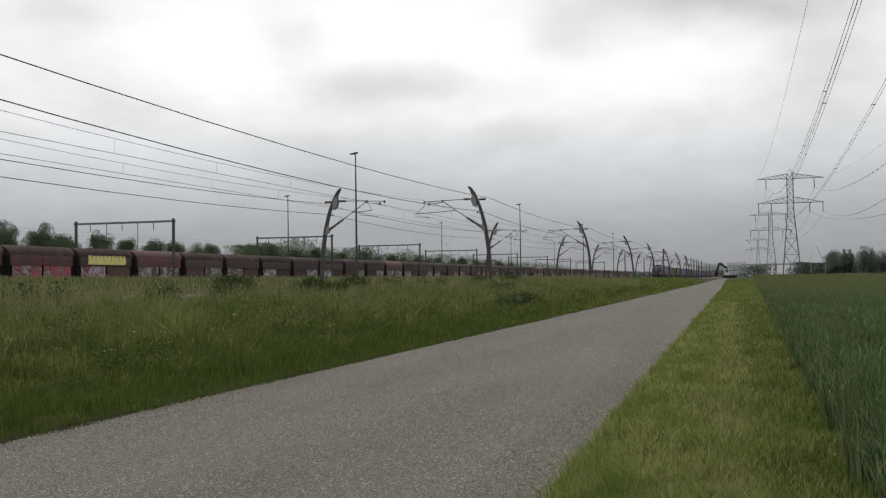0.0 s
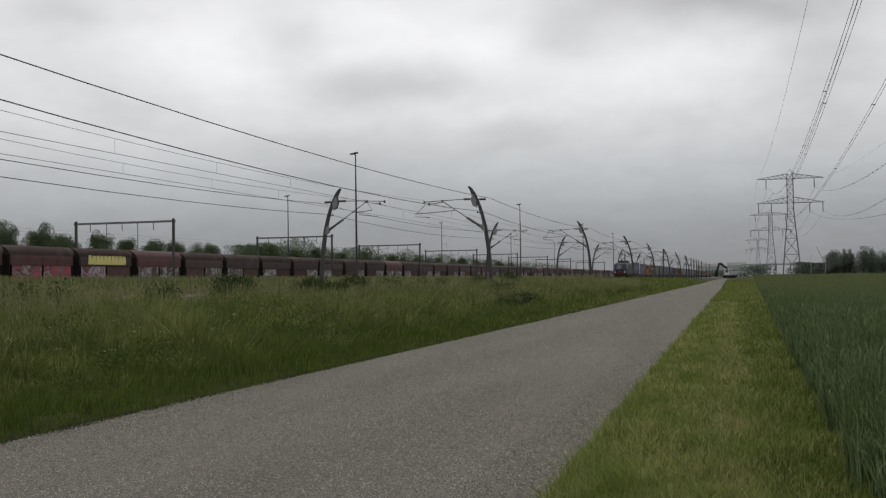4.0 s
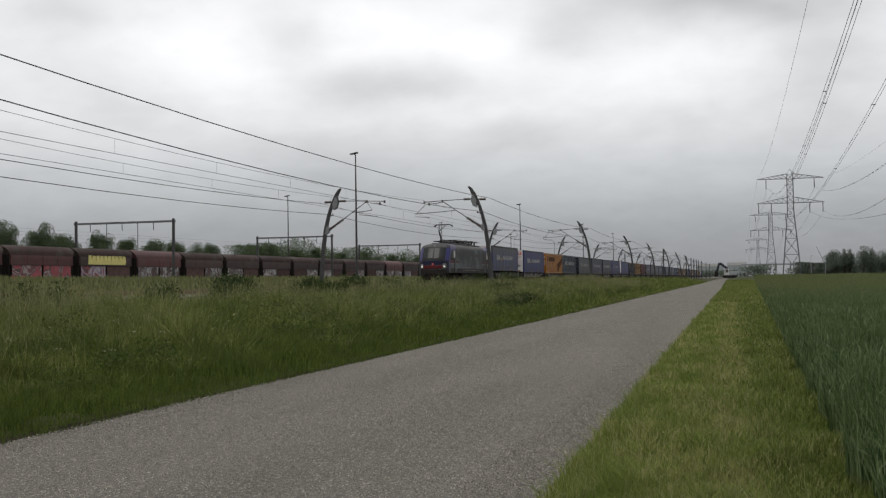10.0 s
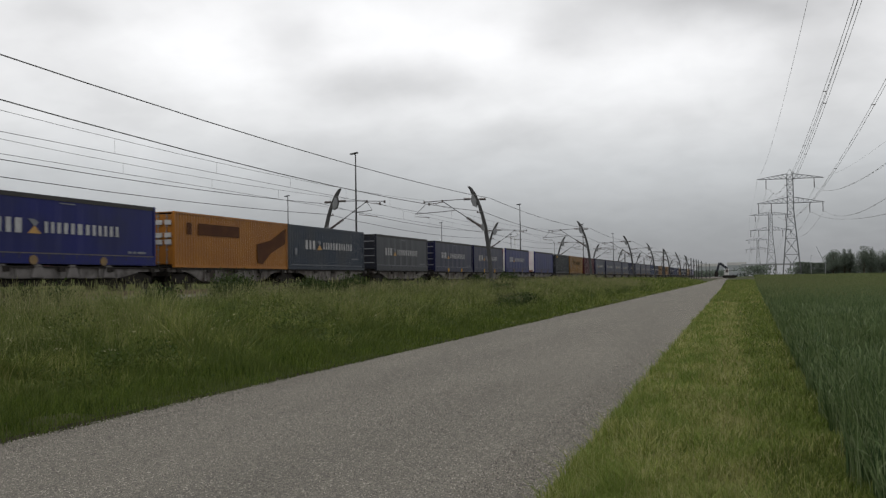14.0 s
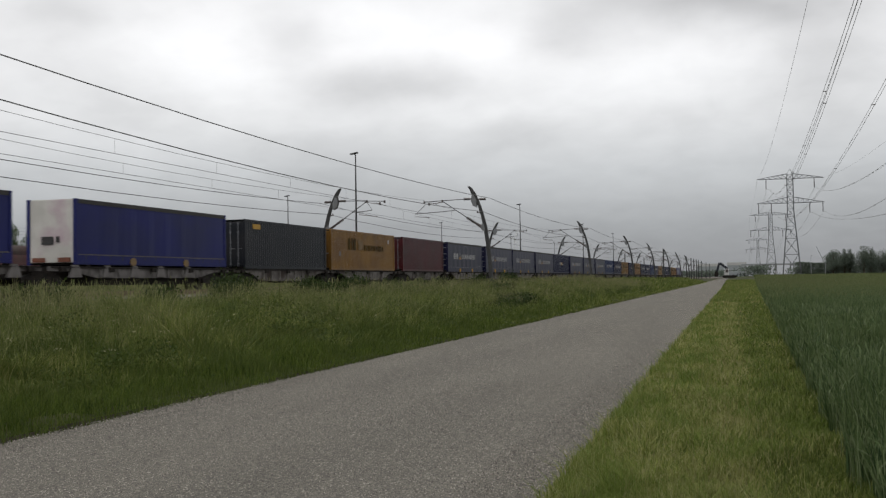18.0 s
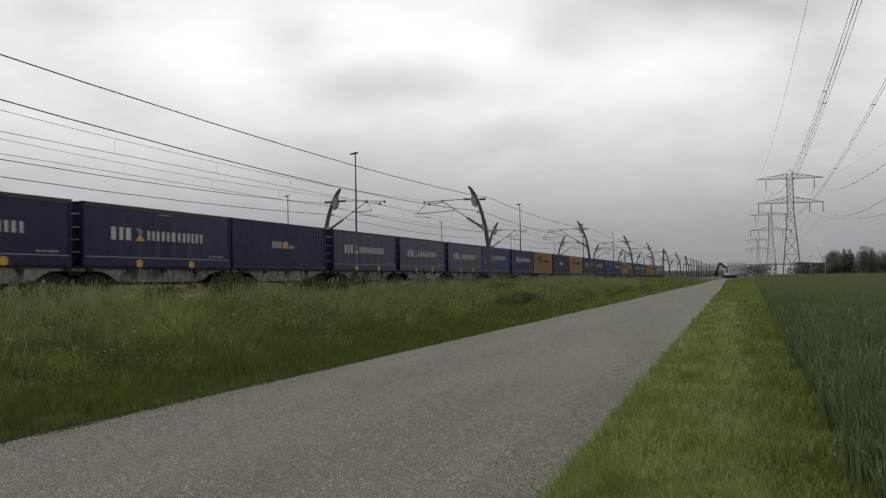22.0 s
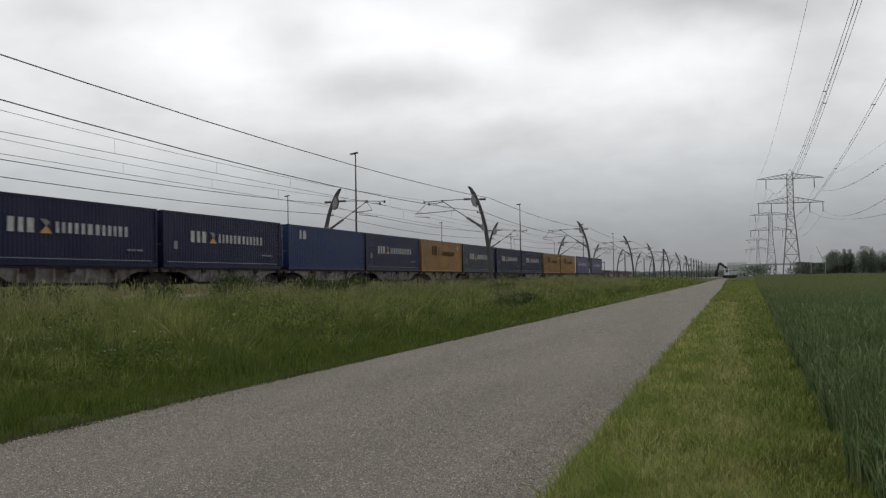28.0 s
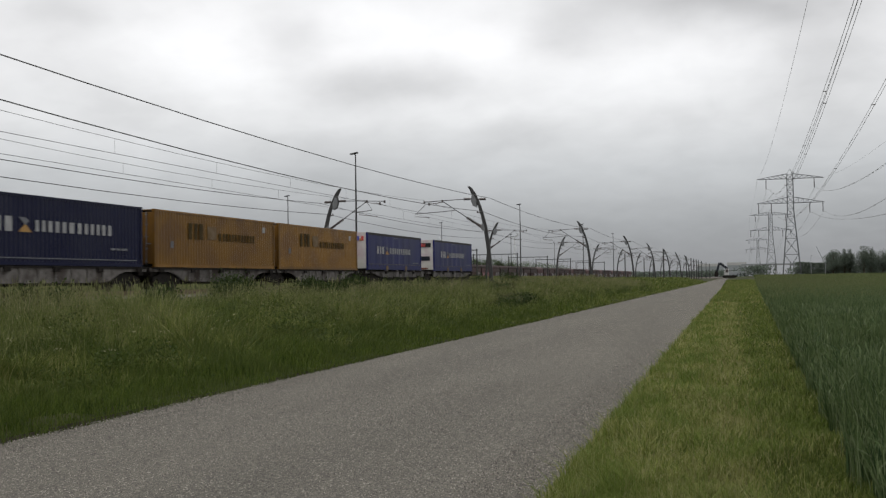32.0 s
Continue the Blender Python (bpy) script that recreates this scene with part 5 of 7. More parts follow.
def wind_turbine(x, y, hub, blade):
    t = near_thing("wind_turbine", "slender white wind turbine turning far beyond the yard", "wind turbine", "far wind turbines", x, y, 0)
    b = bmesh.new()
    tube(b, [(0, 0, 0), (0, 0, hub)], [1.5, 0.8], 12)
    part("tower", b, M_TURBINE, t)
    b = bmesh.new()
    box(b, -1.5, 1.5, -2.5, 6, hub - 1.4, hub + 1.6, 0.4)
    part("nacelle", b, M_TURBINE, t)
    rotor = near_thing("rotor", "", "")
    rotor.parent = t
    b = bmesh.new()
    tube(b, [(0, -2.4, 0), (0, 0.6, 0), (0, 1.8, 0)], [0.5, 1.5, 1.6], 12)
    part("hub", b, M_TURBINE, rotor)
    for k in range(3):
        b = bmesh.new()
        extrude(b, [(-0.5, 0.8), (0.6, 0.8), (1.6, blade * 0.2), (0.7, blade * 0.6), (0.1, blade), (-0.2, blade), (-0.6, blade * 0.2)], -0.35, 0.35)
        part("blade", b, M_TURBINE, rotor).matrix_basis = pose(0, 0, 0, 0, 120 * k, 0)
    return rotor, hub


TURBINES = [(*wind_turbine(-744, 2600, 95, 27), -70), (*wind_turbine(-566, 2600, 105, 33), -95)]


# ---- the train ----
SPEED, T0 = 25.644, 12.0
TRAIN = []   # (thing, place along the track at T0, height)

M_NAVY = mat("navy_curtain", (0.0065, 0.007, 0.031), (0.009, 0.0095, 0.036), 0.8, 0.3, spread=0.12, bump=0.12, bscale=1.1, c3=(0.012, 0.012, 0.032), s3=0.35, spec=0.15)
M_NAVYBOX = mat("navy_steel", (0.005, 0.006, 0.028), (0.007, 0.0085, 0.032), 0.9, 0.3, spread=0.12, c3=(0.012, 0.0135, 0.035), s3=0.4, spec=0.15)
M_SLATE = mat("slate_steel", (0.012, 0.02, 0.035), (0.017, 0.024, 0.038), 0.9, 0.3, spread=0.1, c3=(0.026, 0.03, 0.037), s3=0.4, spec=0.2)
M_GREY = mat("charcoal_curtain", (0.012, 0.0135, 0.02), (0.017, 0.018, 0.024), 0.8, 0.3, spread=0.1, bump=0.12, bscale=1.1, spec=0.2)
M_BLUE = mat("blue_curtain", (0.015, 0.018, 0.105), (0.017, 0.021, 0.09), 0.7, 0.3, bump=0.15, bscale=1.2, c3=(0.018, 0.021, 0.075), s3=0.3, spec=0.1)
M_DIRTYBLUE = mat("dirty_blue_curtain", (0.015, 0.019, 0.085), (0.018, 0.021, 0.065), 0.7, 0.3, bump=0.15, bscale=1.2, c3=(0.017, 0.019, 0.05), s3=0.3, spec=0.2)
M_BRIGHTBLUE = mat("bright_blue_steel", (0.010, 0.020, 0.08), (0.012, 0.023, 0.07), 0.9, 0.3, c3=(0.016, 0.026, 0.065), s3=0.4, spec=0.15)
M_ORANGE = mat("orange_steel", (0.27, 0.112, 0.017), (0.23, 0.092, 0.015), 1.0, 0.3, spread=0.1, c3=(0.23, 0.092, 0.016), s3=0.5, spec=0.2)
M_YORANGE = mat("yellow_orange_steel", (0.19, 0.097, 0.016), (0.155, 0.078, 0.015), 1.0, 0.3, spread=0.24, c3=(0.13, 0.066, 0.02), s3=0.5, spec=0.2)
M_MAROON = mat("maroon_steel", (0.058, 0.010, 0.013), (0.045, 0.009, 0.012), 1.0, 0.3, c3=(0.04, 0.012, 0.013), s3=0.5, spec=0.2)
M_DARK = mat("dark_blue_black_steel", (0.009, 0.011, 0.015), (0.012, 0.014, 0.018), 1.0, 0.3, c3=(0.018, 0.019, 0.022), s3=0.5, spec=0.2)
M_WHITE = mat("white_panel", (0.50, 0.49, 0.46), (0.42, 0.41, 0.38), 1.5, 0.5, c3=(0.4, 0.3, 0.34), s3=0.7)
M_SIDERAIL = mat("grimy_roof_rail", (0.034, 0.032, 0.03), (0.022, 0.021, 0.02), 2, 0.6, spec=0.3)
M_MARKER = mat("faded_marker_board", (0.17, 0.05, 0.02), (0.11, 0.035, 0.018), 4, 0.6)
M_DIMTRIM = mat("grimy_trim", (0.10, 0.085, 0.07), (0.06, 0.052, 0.05), 3, 0.6)
M_DIMTAB = mat("grimy_lifting_tab", (0.19, 0.115, 0.03), (0.11, 0.075, 0.04), 4, 0.6)
M_ROOFRAIL = mat("black_roof_rail", (0.010, 0.010, 0.011), (0.016, 0.015, 0.015), 2, 0.6, spec=0.2)
M_TEXT = mat("white_lettering", (0.36, 0.36, 0.36), (0.27, 0.27, 0.27), 3, 0.6)
M_TEXTDIM = mat("grey_lettering", (0.16, 0.165, 0.18), (0.12, 0.125, 0.14), 3, 0.6)
M_BROWNBAR = mat("faded_brown_paint", (0.055, 0.023, 0.013), (0.075, 0.032, 0.014), 2, 0.7, spec=0.08)
M_TEXTDARK = mat("faded_dark_lettering", (0.045, 0.034, 0.016), (0.07, 0.048, 0.018), 2, 0.7, spec=0.08)
M_FADEDMARK = mat("faded_pale_mark", (0.20, 0.15, 0.10), (0.13, 0.085, 0.04), 2.5, 0.7, spec=0.1)
M_LOGO = mat("yellow_logo", (0.42, 0.24, 0.05), (0.3, 0.16, 0.05), 3, 0.5)
M_LOGORED = mat("red_logo", (0.45, 0.06, 0.05), (0.4, 0.05, 0.05), 3, 0.5)
M_LOGOBLUE = mat("blue_logo", (0.04, 0.06, 0.35), (0.04, 0.05, 0.3), 3, 0.5)
M_TAB = mat("yellow_lifting_tab", (0.42, 0.24, 0.02), (0.33, 0.18, 0.018), 4, 0.6)
M_WAGON = mat("dusty_grey_frame", (0.18, 0.168, 0.158), (0.085, 0.077, 0.07), 2.6, 0.8, c3=(0.045, 0.035, 0.03), s3=0.7, spread=0.15, bump=0.2)
M_FLATWAGON = mat("dark_grey_frame", (0.15, 0.14, 0.135), (0.075, 0.07, 0.066), 1.6, 0.8, c3=(0.04, 0.035, 0.03), s3=0.8, spec=0.2)
M_RUST = mat("rusty_tread", (0.035, 0.026, 0.02), (0.02, 0.016, 0.013), 4, 0.7, 0.3)


def soot(m):
    """Road grime over the upper part of a curtain, with a ragged lower edge."""
    nt = m.node_tree
    n, l = nt.nodes.new, nt.links.new
    b = nt.nodes["Principled BSDF"]
    col = b.inputs["Base Color"].links[0].from_socket
    tc, sep, t = n("ShaderNodeTexCoord"), n("ShaderNodeSeparateXYZ"), n("ShaderNodeTexNoise")
    t.inputs["Scale"].default_value, t.inputs["Detail"].default_value = 0.7, 5
    l(tc.outputs["Object"], sep.inputs[0])
    l(tc.outputs["Object"], t.inputs["Vector"])
    ad, mr, x = n("ShaderNodeMath"), n("ShaderNodeMapRange"), n("ShaderNodeMix")
    ad.operation = "MULTIPLY_ADD"
    l(t.outputs[0], ad.inputs[0])
    ad.inputs[1].default_value = 1.3
    l(sep.outputs[2], ad.inputs[2])
    l(ad.outputs[0], mr.inputs[0])
    mr.inputs[1].default_value, mr.inputs[2].default_value = 2.35, 3.0
    x.data_type = "RGBA"
    l(mr.outputs[0], x.inputs[0])
    l(col, x.inputs[6])
    x.inputs[7].default_value = (0.016, 0.018, 0.027, 1)
    l(x.outputs[2], b.inputs["Base Color"])


soot(M_DIRTYBLUE)


def ride(thing, y, z):
    TRAIN.append((thing, y, z))
    return thing


def corrugated(bm, x, out, y0, y1, z0, z1, pitch=0.278, depth=0.022):
    """A trapezoid-corrugated steel sheet in the plane of x; out: the way it bulges."""
    n = max(2, round((y1 - y0) / pitch))
    p = (y1 - y0) / n
    ys = []
    for k in range(n):
        b = y0 + k * p
        ys += [(b, 0), (b + 0.26 * p, 0), (b + 0.5 * p, depth), (b + 0.76 * p, depth)]
    ys.append((y1, 0))
    lo = [bm.verts.new((x + out * d, y, z0)) for y, d in ys]
    hi = [bm.verts.new((x + out * d, y, z1)) for y, d in ys]
    for k in range(len(ys) - 1):
        bm.faces.new((lo[k], lo[k + 1], hi[k + 1], hi[k]) if out > 0 else (lo[k + 1], lo[k], hi[k], hi[k + 1]))


def corrugated_end(bm, y, out, x0, x1, z0, z1):
    n = 9
    p = (x1 - x0) / n
    xs = []
    for k in range(n):
        b = x0 + k * p
        xs += [(b, 0), (b + 0.26 * p, 0), (b + 0.5 * p, 0.045), (b + 0.76 * p, 0.045)]
    xs.append((x1, 0))
    lo = [bm.verts.new((x, y + out * d, z0)) for x, d in xs]
    hi = [bm.verts.new((x, y + out * d, z1)) for x, d in xs]
    for k in range(len(xs) - 1):
        bm.faces.new((lo[k], lo[k + 1], hi[k + 1], hi[k]))
    bmesh.ops.recalc_face_normals(bm, faces=bm.faces[:])


def bars(x, y, z, sizes, h, gap, thick=0.012, cuts=True):
    """A row of plain upright blocks, one for each sign of a line of writing, on the side at x."""
    bm = bmesh.new()
    for k, w in enumerate(sizes):
        if w > 0:
            box(bm, x, x + thick, y, y + w * (0.68 if cuts else 1.0), z, z + h)
        y += abs(w) + gap
    return bm


def signs(c, x, y, z, sizes, h, gap, m):
    """A line of writing: every sign a plain upright block of its own."""
    for w in sizes:
        part("letter_block", bars(x, y, z, [w], h, gap), m, c)
        y += w + gap


def side_logo(c, x, y, z, s, text, logo=True):
    """The haulier's line on the near side: a short word, a small flag mark, a long word, all as plain blocks."""
    h = 0.6
    signs(c, x, y, z, [0.42 * s, 0.34 * s, 0.46 * s], h, 0.07 * s, text)
    y += 1.5 * s
    if logo:
        b = bmesh.new()
        extrude(b, [(y, z), (y + 0.62 * s, z), (y + 0.31 * s, z + 0.55 * h)], x, x + 0.012, 0)
        part("mark", b, M_LOGO, c, "yellow triangular mark")
        b = bmesh.new()
        extrude(b, [(y, z + h), (y + 0.31 * s, z + 0.46 * h), (y + 0.5 * s, z + 0.77 * h), (y + 0.3 * s, z + h)], x, x + 0.014, 0)
        part("mark", b, M_TEXTDIM, c)
        y += 0.8 * s
    signs(c, x, y, z + 0.04 * s, [w * s for w in (0.23, 0.23, 0.27, 0.27, 0.27, 0.36, 0.29, 0.25, 0.25, 0.23, 0.27, 0.25)], 0.47, 0.085 * s, text)


def frame_posts(c, L, H, W, m, top=None, low=0.16):
    """Corner posts with castings, top and bottom rails of a container."""
    h = L / 2
    for sx in (-1, 1):
        for sy in (-1, 1):
            b = bmesh.new()
            x, y = sx * (W / 2 - 0.08), sy * (h - 0.08)
            box(b, x - 0.08, x + 0.08, y - 0.08, y + 0.08, 0.118, H - 0.118)
            for z in (0, H - 0.118):
                box(b, x - 0.085, x + 0.085, y - 0.09, y + 0.09, z, z + 0.118, 0.012)
            part("corner_post", b, m, c)
        b = bmesh.new()
        box(b, sx * (W / 2 - 0.12), sx * (W / 2 - 0.004), -h + 0.165, h - 0.165, 0.01, low)
        part("bottom_rail", b, m, c)
        b = bmesh.new()
        box(b, sx * (W / 2 - 0.1), sx * (W / 2 - 0.004), -h + 0.165, h - 0.165, H - (0.11 if not top else 0.2), H - 0.01)
        part("top_rail", b, top or m, c)


def door_end(c, y, out, W, H, m, bar_mat):
    """Two door leaves with four locking bars."""
    for s in (-1, 1):
        b = bmesh.new()
        box(b, s * 0.02, s * (W / 2 - 0.17), y, y + out * 0.06, 0.18, H - 0.16, 0.01)
        d = part("door", b, m, c)
        b = bmesh.new()
        for u in (0.3, 0.75):
            x = s * (W / 2 - 0.17) * u
            tube(b, [(x, y + out * 0.09, 0.12), (x, y + out * 0.09, H - 0.1)], 0.022, 6)
            for z in (0.25, 0.9, 1.5, 2.1, H - 0.3):
                box(b, x - 0.06, x + 0.06, y + out * 0.06, y + out * 0.1, z, z + 0.06)
            box(b, x - 0.03, x + 0.25 * s, y + out * 0.07, y + out * 0.11, 1.15, 1.19)
        part("locking_bar", b, bar_mat, d)


def steel_container(m, label, L=13.716, text=None, size=1.33, H=2.896, W=2.54, doors=True, start=0.27):
    c = near_thing("shipping_container", label, "container", "containers on the train")
    h = L / 2
    frame_posts(c, L, H, W, m)
    for s in (-1, 1):
        b = bmesh.new()
        corrugated(b, s * (W / 2 - 0.055), s, -h + 0.16, h - 0.16, 0.155, H - 0.105)
        part("side_wall", b, m, c)
    b = bmesh.new()
    box(b, -W / 2 + 0.08, W / 2 - 0.08, -h + 0.1, h - 0.1, H - 0.06, H - 0.015)
    for k in range(int(L / 0.55)):
        box(b, -W / 2 + 0.15, W / 2 - 0.15, -h + 0.3 + k * 0.55, -h + 0.5 + k * 0.55, H - 0.015, H - 0.002)
    part("roof", b, m, c)
    b = bmesh.new()
    box(b, -W / 2 + 0.1, W / 2 - 0.1, -h + 0.12, h - 0.12, 0.02, 0.14)
    part("floor", b, M_RUBBER, c)
    if doors:
        door_end(c, -h + 0.05, -1, W, H, m, M_TEXTDIM)
        b = bmesh.new()
        corrugated_end(b, h - 0.06, 1, -W / 2 + 0.16, W / 2 - 0.16, 0.1, H - 0.1)
        part("end_wall", b, m, c)
    else:
        for s in (-1, 1):
            b = bmesh.new()
            corrugated_end(b, s * (h - 0.06), s, -W / 2 + 0.16, W / 2 - 0.16, 0.1, H - 0.1)
            part("end_wall", b, m, c)
    x = W / 2 - 0.014
    if text == "line":
        side_logo(c, x, -h + start * L - 1.0, 1.35, size, M_TEXT)
        part("data_marks", bars(x, -h + 1.0, 0.95, [0.35], 0.42, 0.1, cuts=False), M_TEXTDIM, c)
        part("data_marks", bars(x, h - 2.6, 0.75, [0.3, 0.3, 0.5], 0.1, 0.1, cuts=False), M_TEXTDIM, c)
        part("data_marks", bars(x, -h + 0.4, 0.28, [L - 0.9], 0.04, 0.1, cuts=False), M_TEXTDIM, c, "thin pale line along the lower side")
    elif text == "faded":
        signs(c, x, -h + 3.3, 1.5, [0.55, 0.4, 0.6], 0.85, 0.08, M_TEXTDARK)
        part("mark", bars(x, -h + 5.3, 1.55, [1.0], 0.7, 0.1, cuts=False), M_FADEDMARK, c, "faded pale square mark")
        signs(c, x, -h + 6.6, 1.5, [0.36] + [0.27] * 11, 0.42, 0.1, M_TEXTDARK)
        part("data_marks", bars(x, h - 1.7, 2.15, [0.36], 0.34, 0.1, cuts=False), M_TEXT, c)
        part("data_marks", bars(x, -h + 1.5, 1.0, [0.3], 0.34, 0.1, cuts=False), M_TEXTDIM, c)
    elif text == "small":
        signs(c, x, -h + 5.2, 1.3, [0.3, 0.3, 0.3, 0.3], 0.42, 0.06, M_TEXT)
        part("mark", bars(x, -h + 6.7, 1.3, [0.75], 0.42, 0.06, cuts=False), M_LOGO, c, "small orange mark")
        part("lettering", bars(x, -h + 7.55, 1.3, [0.9], 0.2, 0.06, cuts=False), M_TEXTDIM, c)
    elif text == "corner":
        part("lettering", bars(x, -h + 1.7, 2.0, [0.3, -0.06, 0.46], 0.55, 0.1, cuts=False), M_TEXT, c)
    elif text == "patch":
        part("lettering", bars(x, -h + 1.0, 2.35, [1.0], 0.3, 0.1, cuts=False), M_TAB, c, "small yellow-green panel")
    return c


def curtain_body(m, label, L=13.716, H=2.896, W=2.54, end=None, text=True, size=1.33, tabs=True, start=0.27):
    """A curtain-sided box: a flat tensioned curtain, black roof rail, lower rail with yellow lifting tabs."""
    c = near_thing("curtain_container", label, "container", "containers on the train")
    h = L / 2
    frame_posts(c, L, H, W, m, M_SIDERAIL, 0.42)
    for s in (-1, 1):
        b = bmesh.new()
        n = 26
        lo, hi = [], []
        for k in range(n + 1):
            y = -h + 0.16 + (L - 0.32) * k / n
            d = 0.012 * math.sin(k * 1.9) + 0.008 * math.sin(k * 4.1)
            lo.append(b.verts.new((s * (W / 2 - 0.03 + d), y, 0.43)))
            hi.append(b.verts.new((s * (W / 2 - 0.03 + d * 0.4), y, H - 0.19)))
        for k in range(n):
            b.faces.new((lo[k], lo[k + 1], hi[k + 1], hi[k]) if s > 0 else (lo[k + 1], lo[k], hi[k], hi[k + 1]))
        part("curtain", b, m, c)
        b = bmesh.new()
        box(b, s * (W / 2 - 0.035), s * (W / 2 + 0.004), -h + 0.17, h - 0.17, 0.06, 0.4)
        part("lower_rail", b, m, c)
        b = bmesh.new()
        box(b, s * (W / 2 - 0.02), s * (W / 2 + 0.006), -h + 0.17, h - 0.17, 0.425, 0.47)
        part("curtain_trim", b, M_DIMTRIM if end else M_TEXTDIM, c, "" if end else "pale strip along the curtain's foot")
        first = None
        for k in range(14):
            at = pose(s * (W / 2 + 0.004), -h + 0.7 + k * (L - 1.4) / 13, 0)
            if first is None:
                b = bmesh.new()
                box(b, -0.006, 0.006, -0.025, 0.025, 0.22, 0.42)
                first = part("strap", b, M_SIDERAIL, c)
                first.matrix_basis = at
            else:
                share(first, c, at)
        if tabs:
            for y in (-2.45, 2.45):
                b = bmesh.new()
                extrude(b, [(y + 0.27 * math.cos(a), 0.16 + 0.2 * math.sin(a)) for a in [math.tau * (k + 0.5) / 10 for k in range(10)]], s * (W / 2), s * (W / 2 + 0.04), 0)
                part("lifting_tab", b, M_DIMTAB if end else M_TAB, c, "grimy lifting tab" if end else "yellow lifting tab")
    b = bmesh.new()
    box(b, -W / 2 + 0.06, W / 2 - 0.06, -h + 0.1, h - 0.1, H - 0.08, H - 0.01)
    part("roof", b, M_ROOFRAIL if not end else M_WHITE, c)
    b = bmesh.new()
    box(b, -W / 2 + 0.1, W / 2 - 0.1, -h + 0.12, h - 0.12, 0.02, 0.14)
    part("floor", b, M_RUBBER, c)
    em = end or m
    if end:
        for s in (-1, 1):
            b = bmesh.new()
            box(b, -W / 2 + 0.17, W / 2 - 0.17, s * (h - 0.1), s * (h - 0.03), 0.1, H - 0.05, 0.01)
            part("end_wall", b, em, c, "white end wall")
    else:
        door_end(c, -h + 0.05, -1, W, H, em, M_ROOFRAIL)
        for z in (0.6, 1.15, 1.7, 2.3):
            b = bmesh.new()
            box(b, -W / 2 + 0.2, W / 2 - 0.2, -h - 0.06, -h - 0.01, z, z + 0.07)
            part("end_bar", b, M_TEXTDIM, c)
        b = bmesh.new()
        box(b, -W / 2 + 0.17, W / 2 - 0.17, h - 0.1, h - 0.03, 0.1, H - 0.05)
        part("end_wall", b, em, c)
    x = W / 2 - 0.005
    if text:
        side_logo(c, x, -h + start * L - 1.6, 1.25, size, M_TEXT)
        part("data_marks", bars(x, h - 2.4, 0.56, [0.3, 0.25, 0.7], 0.1, 0.12, cuts=False), M_TEXTDIM, c)
        part("data_marks", bars(x, -0.7, H - 0.32, [1.1], 0.05, 0.1, cuts=False), M_TEXTDIM, c)
    return c


def end_blocks(c, L, kind):
    """What is printed on the white end walls."""
    y = -L / 2 - 0.001

    def blk(x0, x1, z0, z1, m, label=""):
        b = bmesh.new()
        box(b, x0, x1, y - 0.012, y + 0.05, z0, z1)
        part("end_mark", b, m, c, label)
    if kind in ("full", "word"):
        for k, (a, w) in enumerate(((-0.95, 0.3), (-0.6, 0.26), (-0.28, 0.32))):
            blk(a, a + w, 2.2, 2.62, M_ROOFRAIL)
        blk(0.3, 0.55, 2.25, 2.6, M_LOGOBLUE)
        blk(0.56, 0.7, 2.25, 2.42, M_LOGO)
        blk(0.72, 0.92, 2.25, 2.6, M_LOGORED)
    if kind == "full":
        blk(-0.95, 0.9, 1.95, 2.05, M_TEXTDIM)
        for k in range(3):
            b = bmesh.new()
            u = -0.6 + 0.6 * k
            extrude(b, [(u - 0.24, 0.85), (u, 0.66), (u + 0.24, 0.85), (u, 1.04)], y - 0.012, y + 0.05)
            part("end_mark", b, M_TEXTDIM, c, "grey diamond plate")
        for s in (-1, 1):
            blk(s * 0.5 - 0.3, s * 0.5 + 0.3, 0.12, 0.26, M_MARKER)
    if kind == "doors":
        blk(-0.5, 0.1, 0.9, 1.25, M_STEEL)
        blk(0.25, 0.4, 1.0, 1.25, M_STEEL)
        for s in (-1, 1):
            blk(s * 0.65 - 0.32, s * 0.65 + 0.32, 0.12, 0.32, M_MARKER, "faded orange marker board")
    if kind == "picture":
        blk(-0.9, 0.9, 2.2, 2.6, M_ROOFRAIL)
        blk(-0.3, 0.4, 2.25, 2.55, M_LOGORED)
        blk(-0.8, 0.8, 0.95, 1.35, M_GREY)
        blk(-0.6, 0.6, 0.15, 0.3, M_MARKER)


def bogie(parent, y, label=""):
    b = bmesh.new()
    for x in (-1.02, 1.02):
        extrude(b, [(y - 1.35, 0.42), (y - 0.55, 0.34), (y + 0.55, 0.34), (y + 1.35, 0.42), (y + 1.35, 0.66), (y + 0.6, 0.86), (y - 0.6, 0.86), (y - 1.35, 0.66)], x - 0.07, x + 0.07, 0)
    box(b, -1.0, 1.0, y - 0.25, y + 0.25, 0.4, 0.8)
    g = part("bogie", b, M_RUBBER, parent, label)
    for a in (-0.9, 0.9):
        for x in (-0.78, 0.78):
            w = WHEEL.get("mesh")
            if w is None:
                ob = part("wheel", wheel_bm(), M_RUST, g)
                WHEEL["mesh"] = ob
                ob.matrix_basis = pose(x, y + a, 0.46)
            else:
                share(w, g, pose(x, y + a, 0.46, 0, 0, 180 if x < 0 else 0))
        for x in (-1.08, 1.08):
            w = WHEEL.get("box")
            if w is None:
                b = bmesh.new()
                box(b, -0.12, 0.12, -0.16, 0.16, -0.13, 0.13, 0.02)
                w = WHEEL["box"] = part("axle_box", b, M_RUBBER, g)
                w.matrix_basis = pose(x, y + a, 0.47)
            else:
                share(w, g, pose(x, y + a, 0.47))


WHEEL = {}


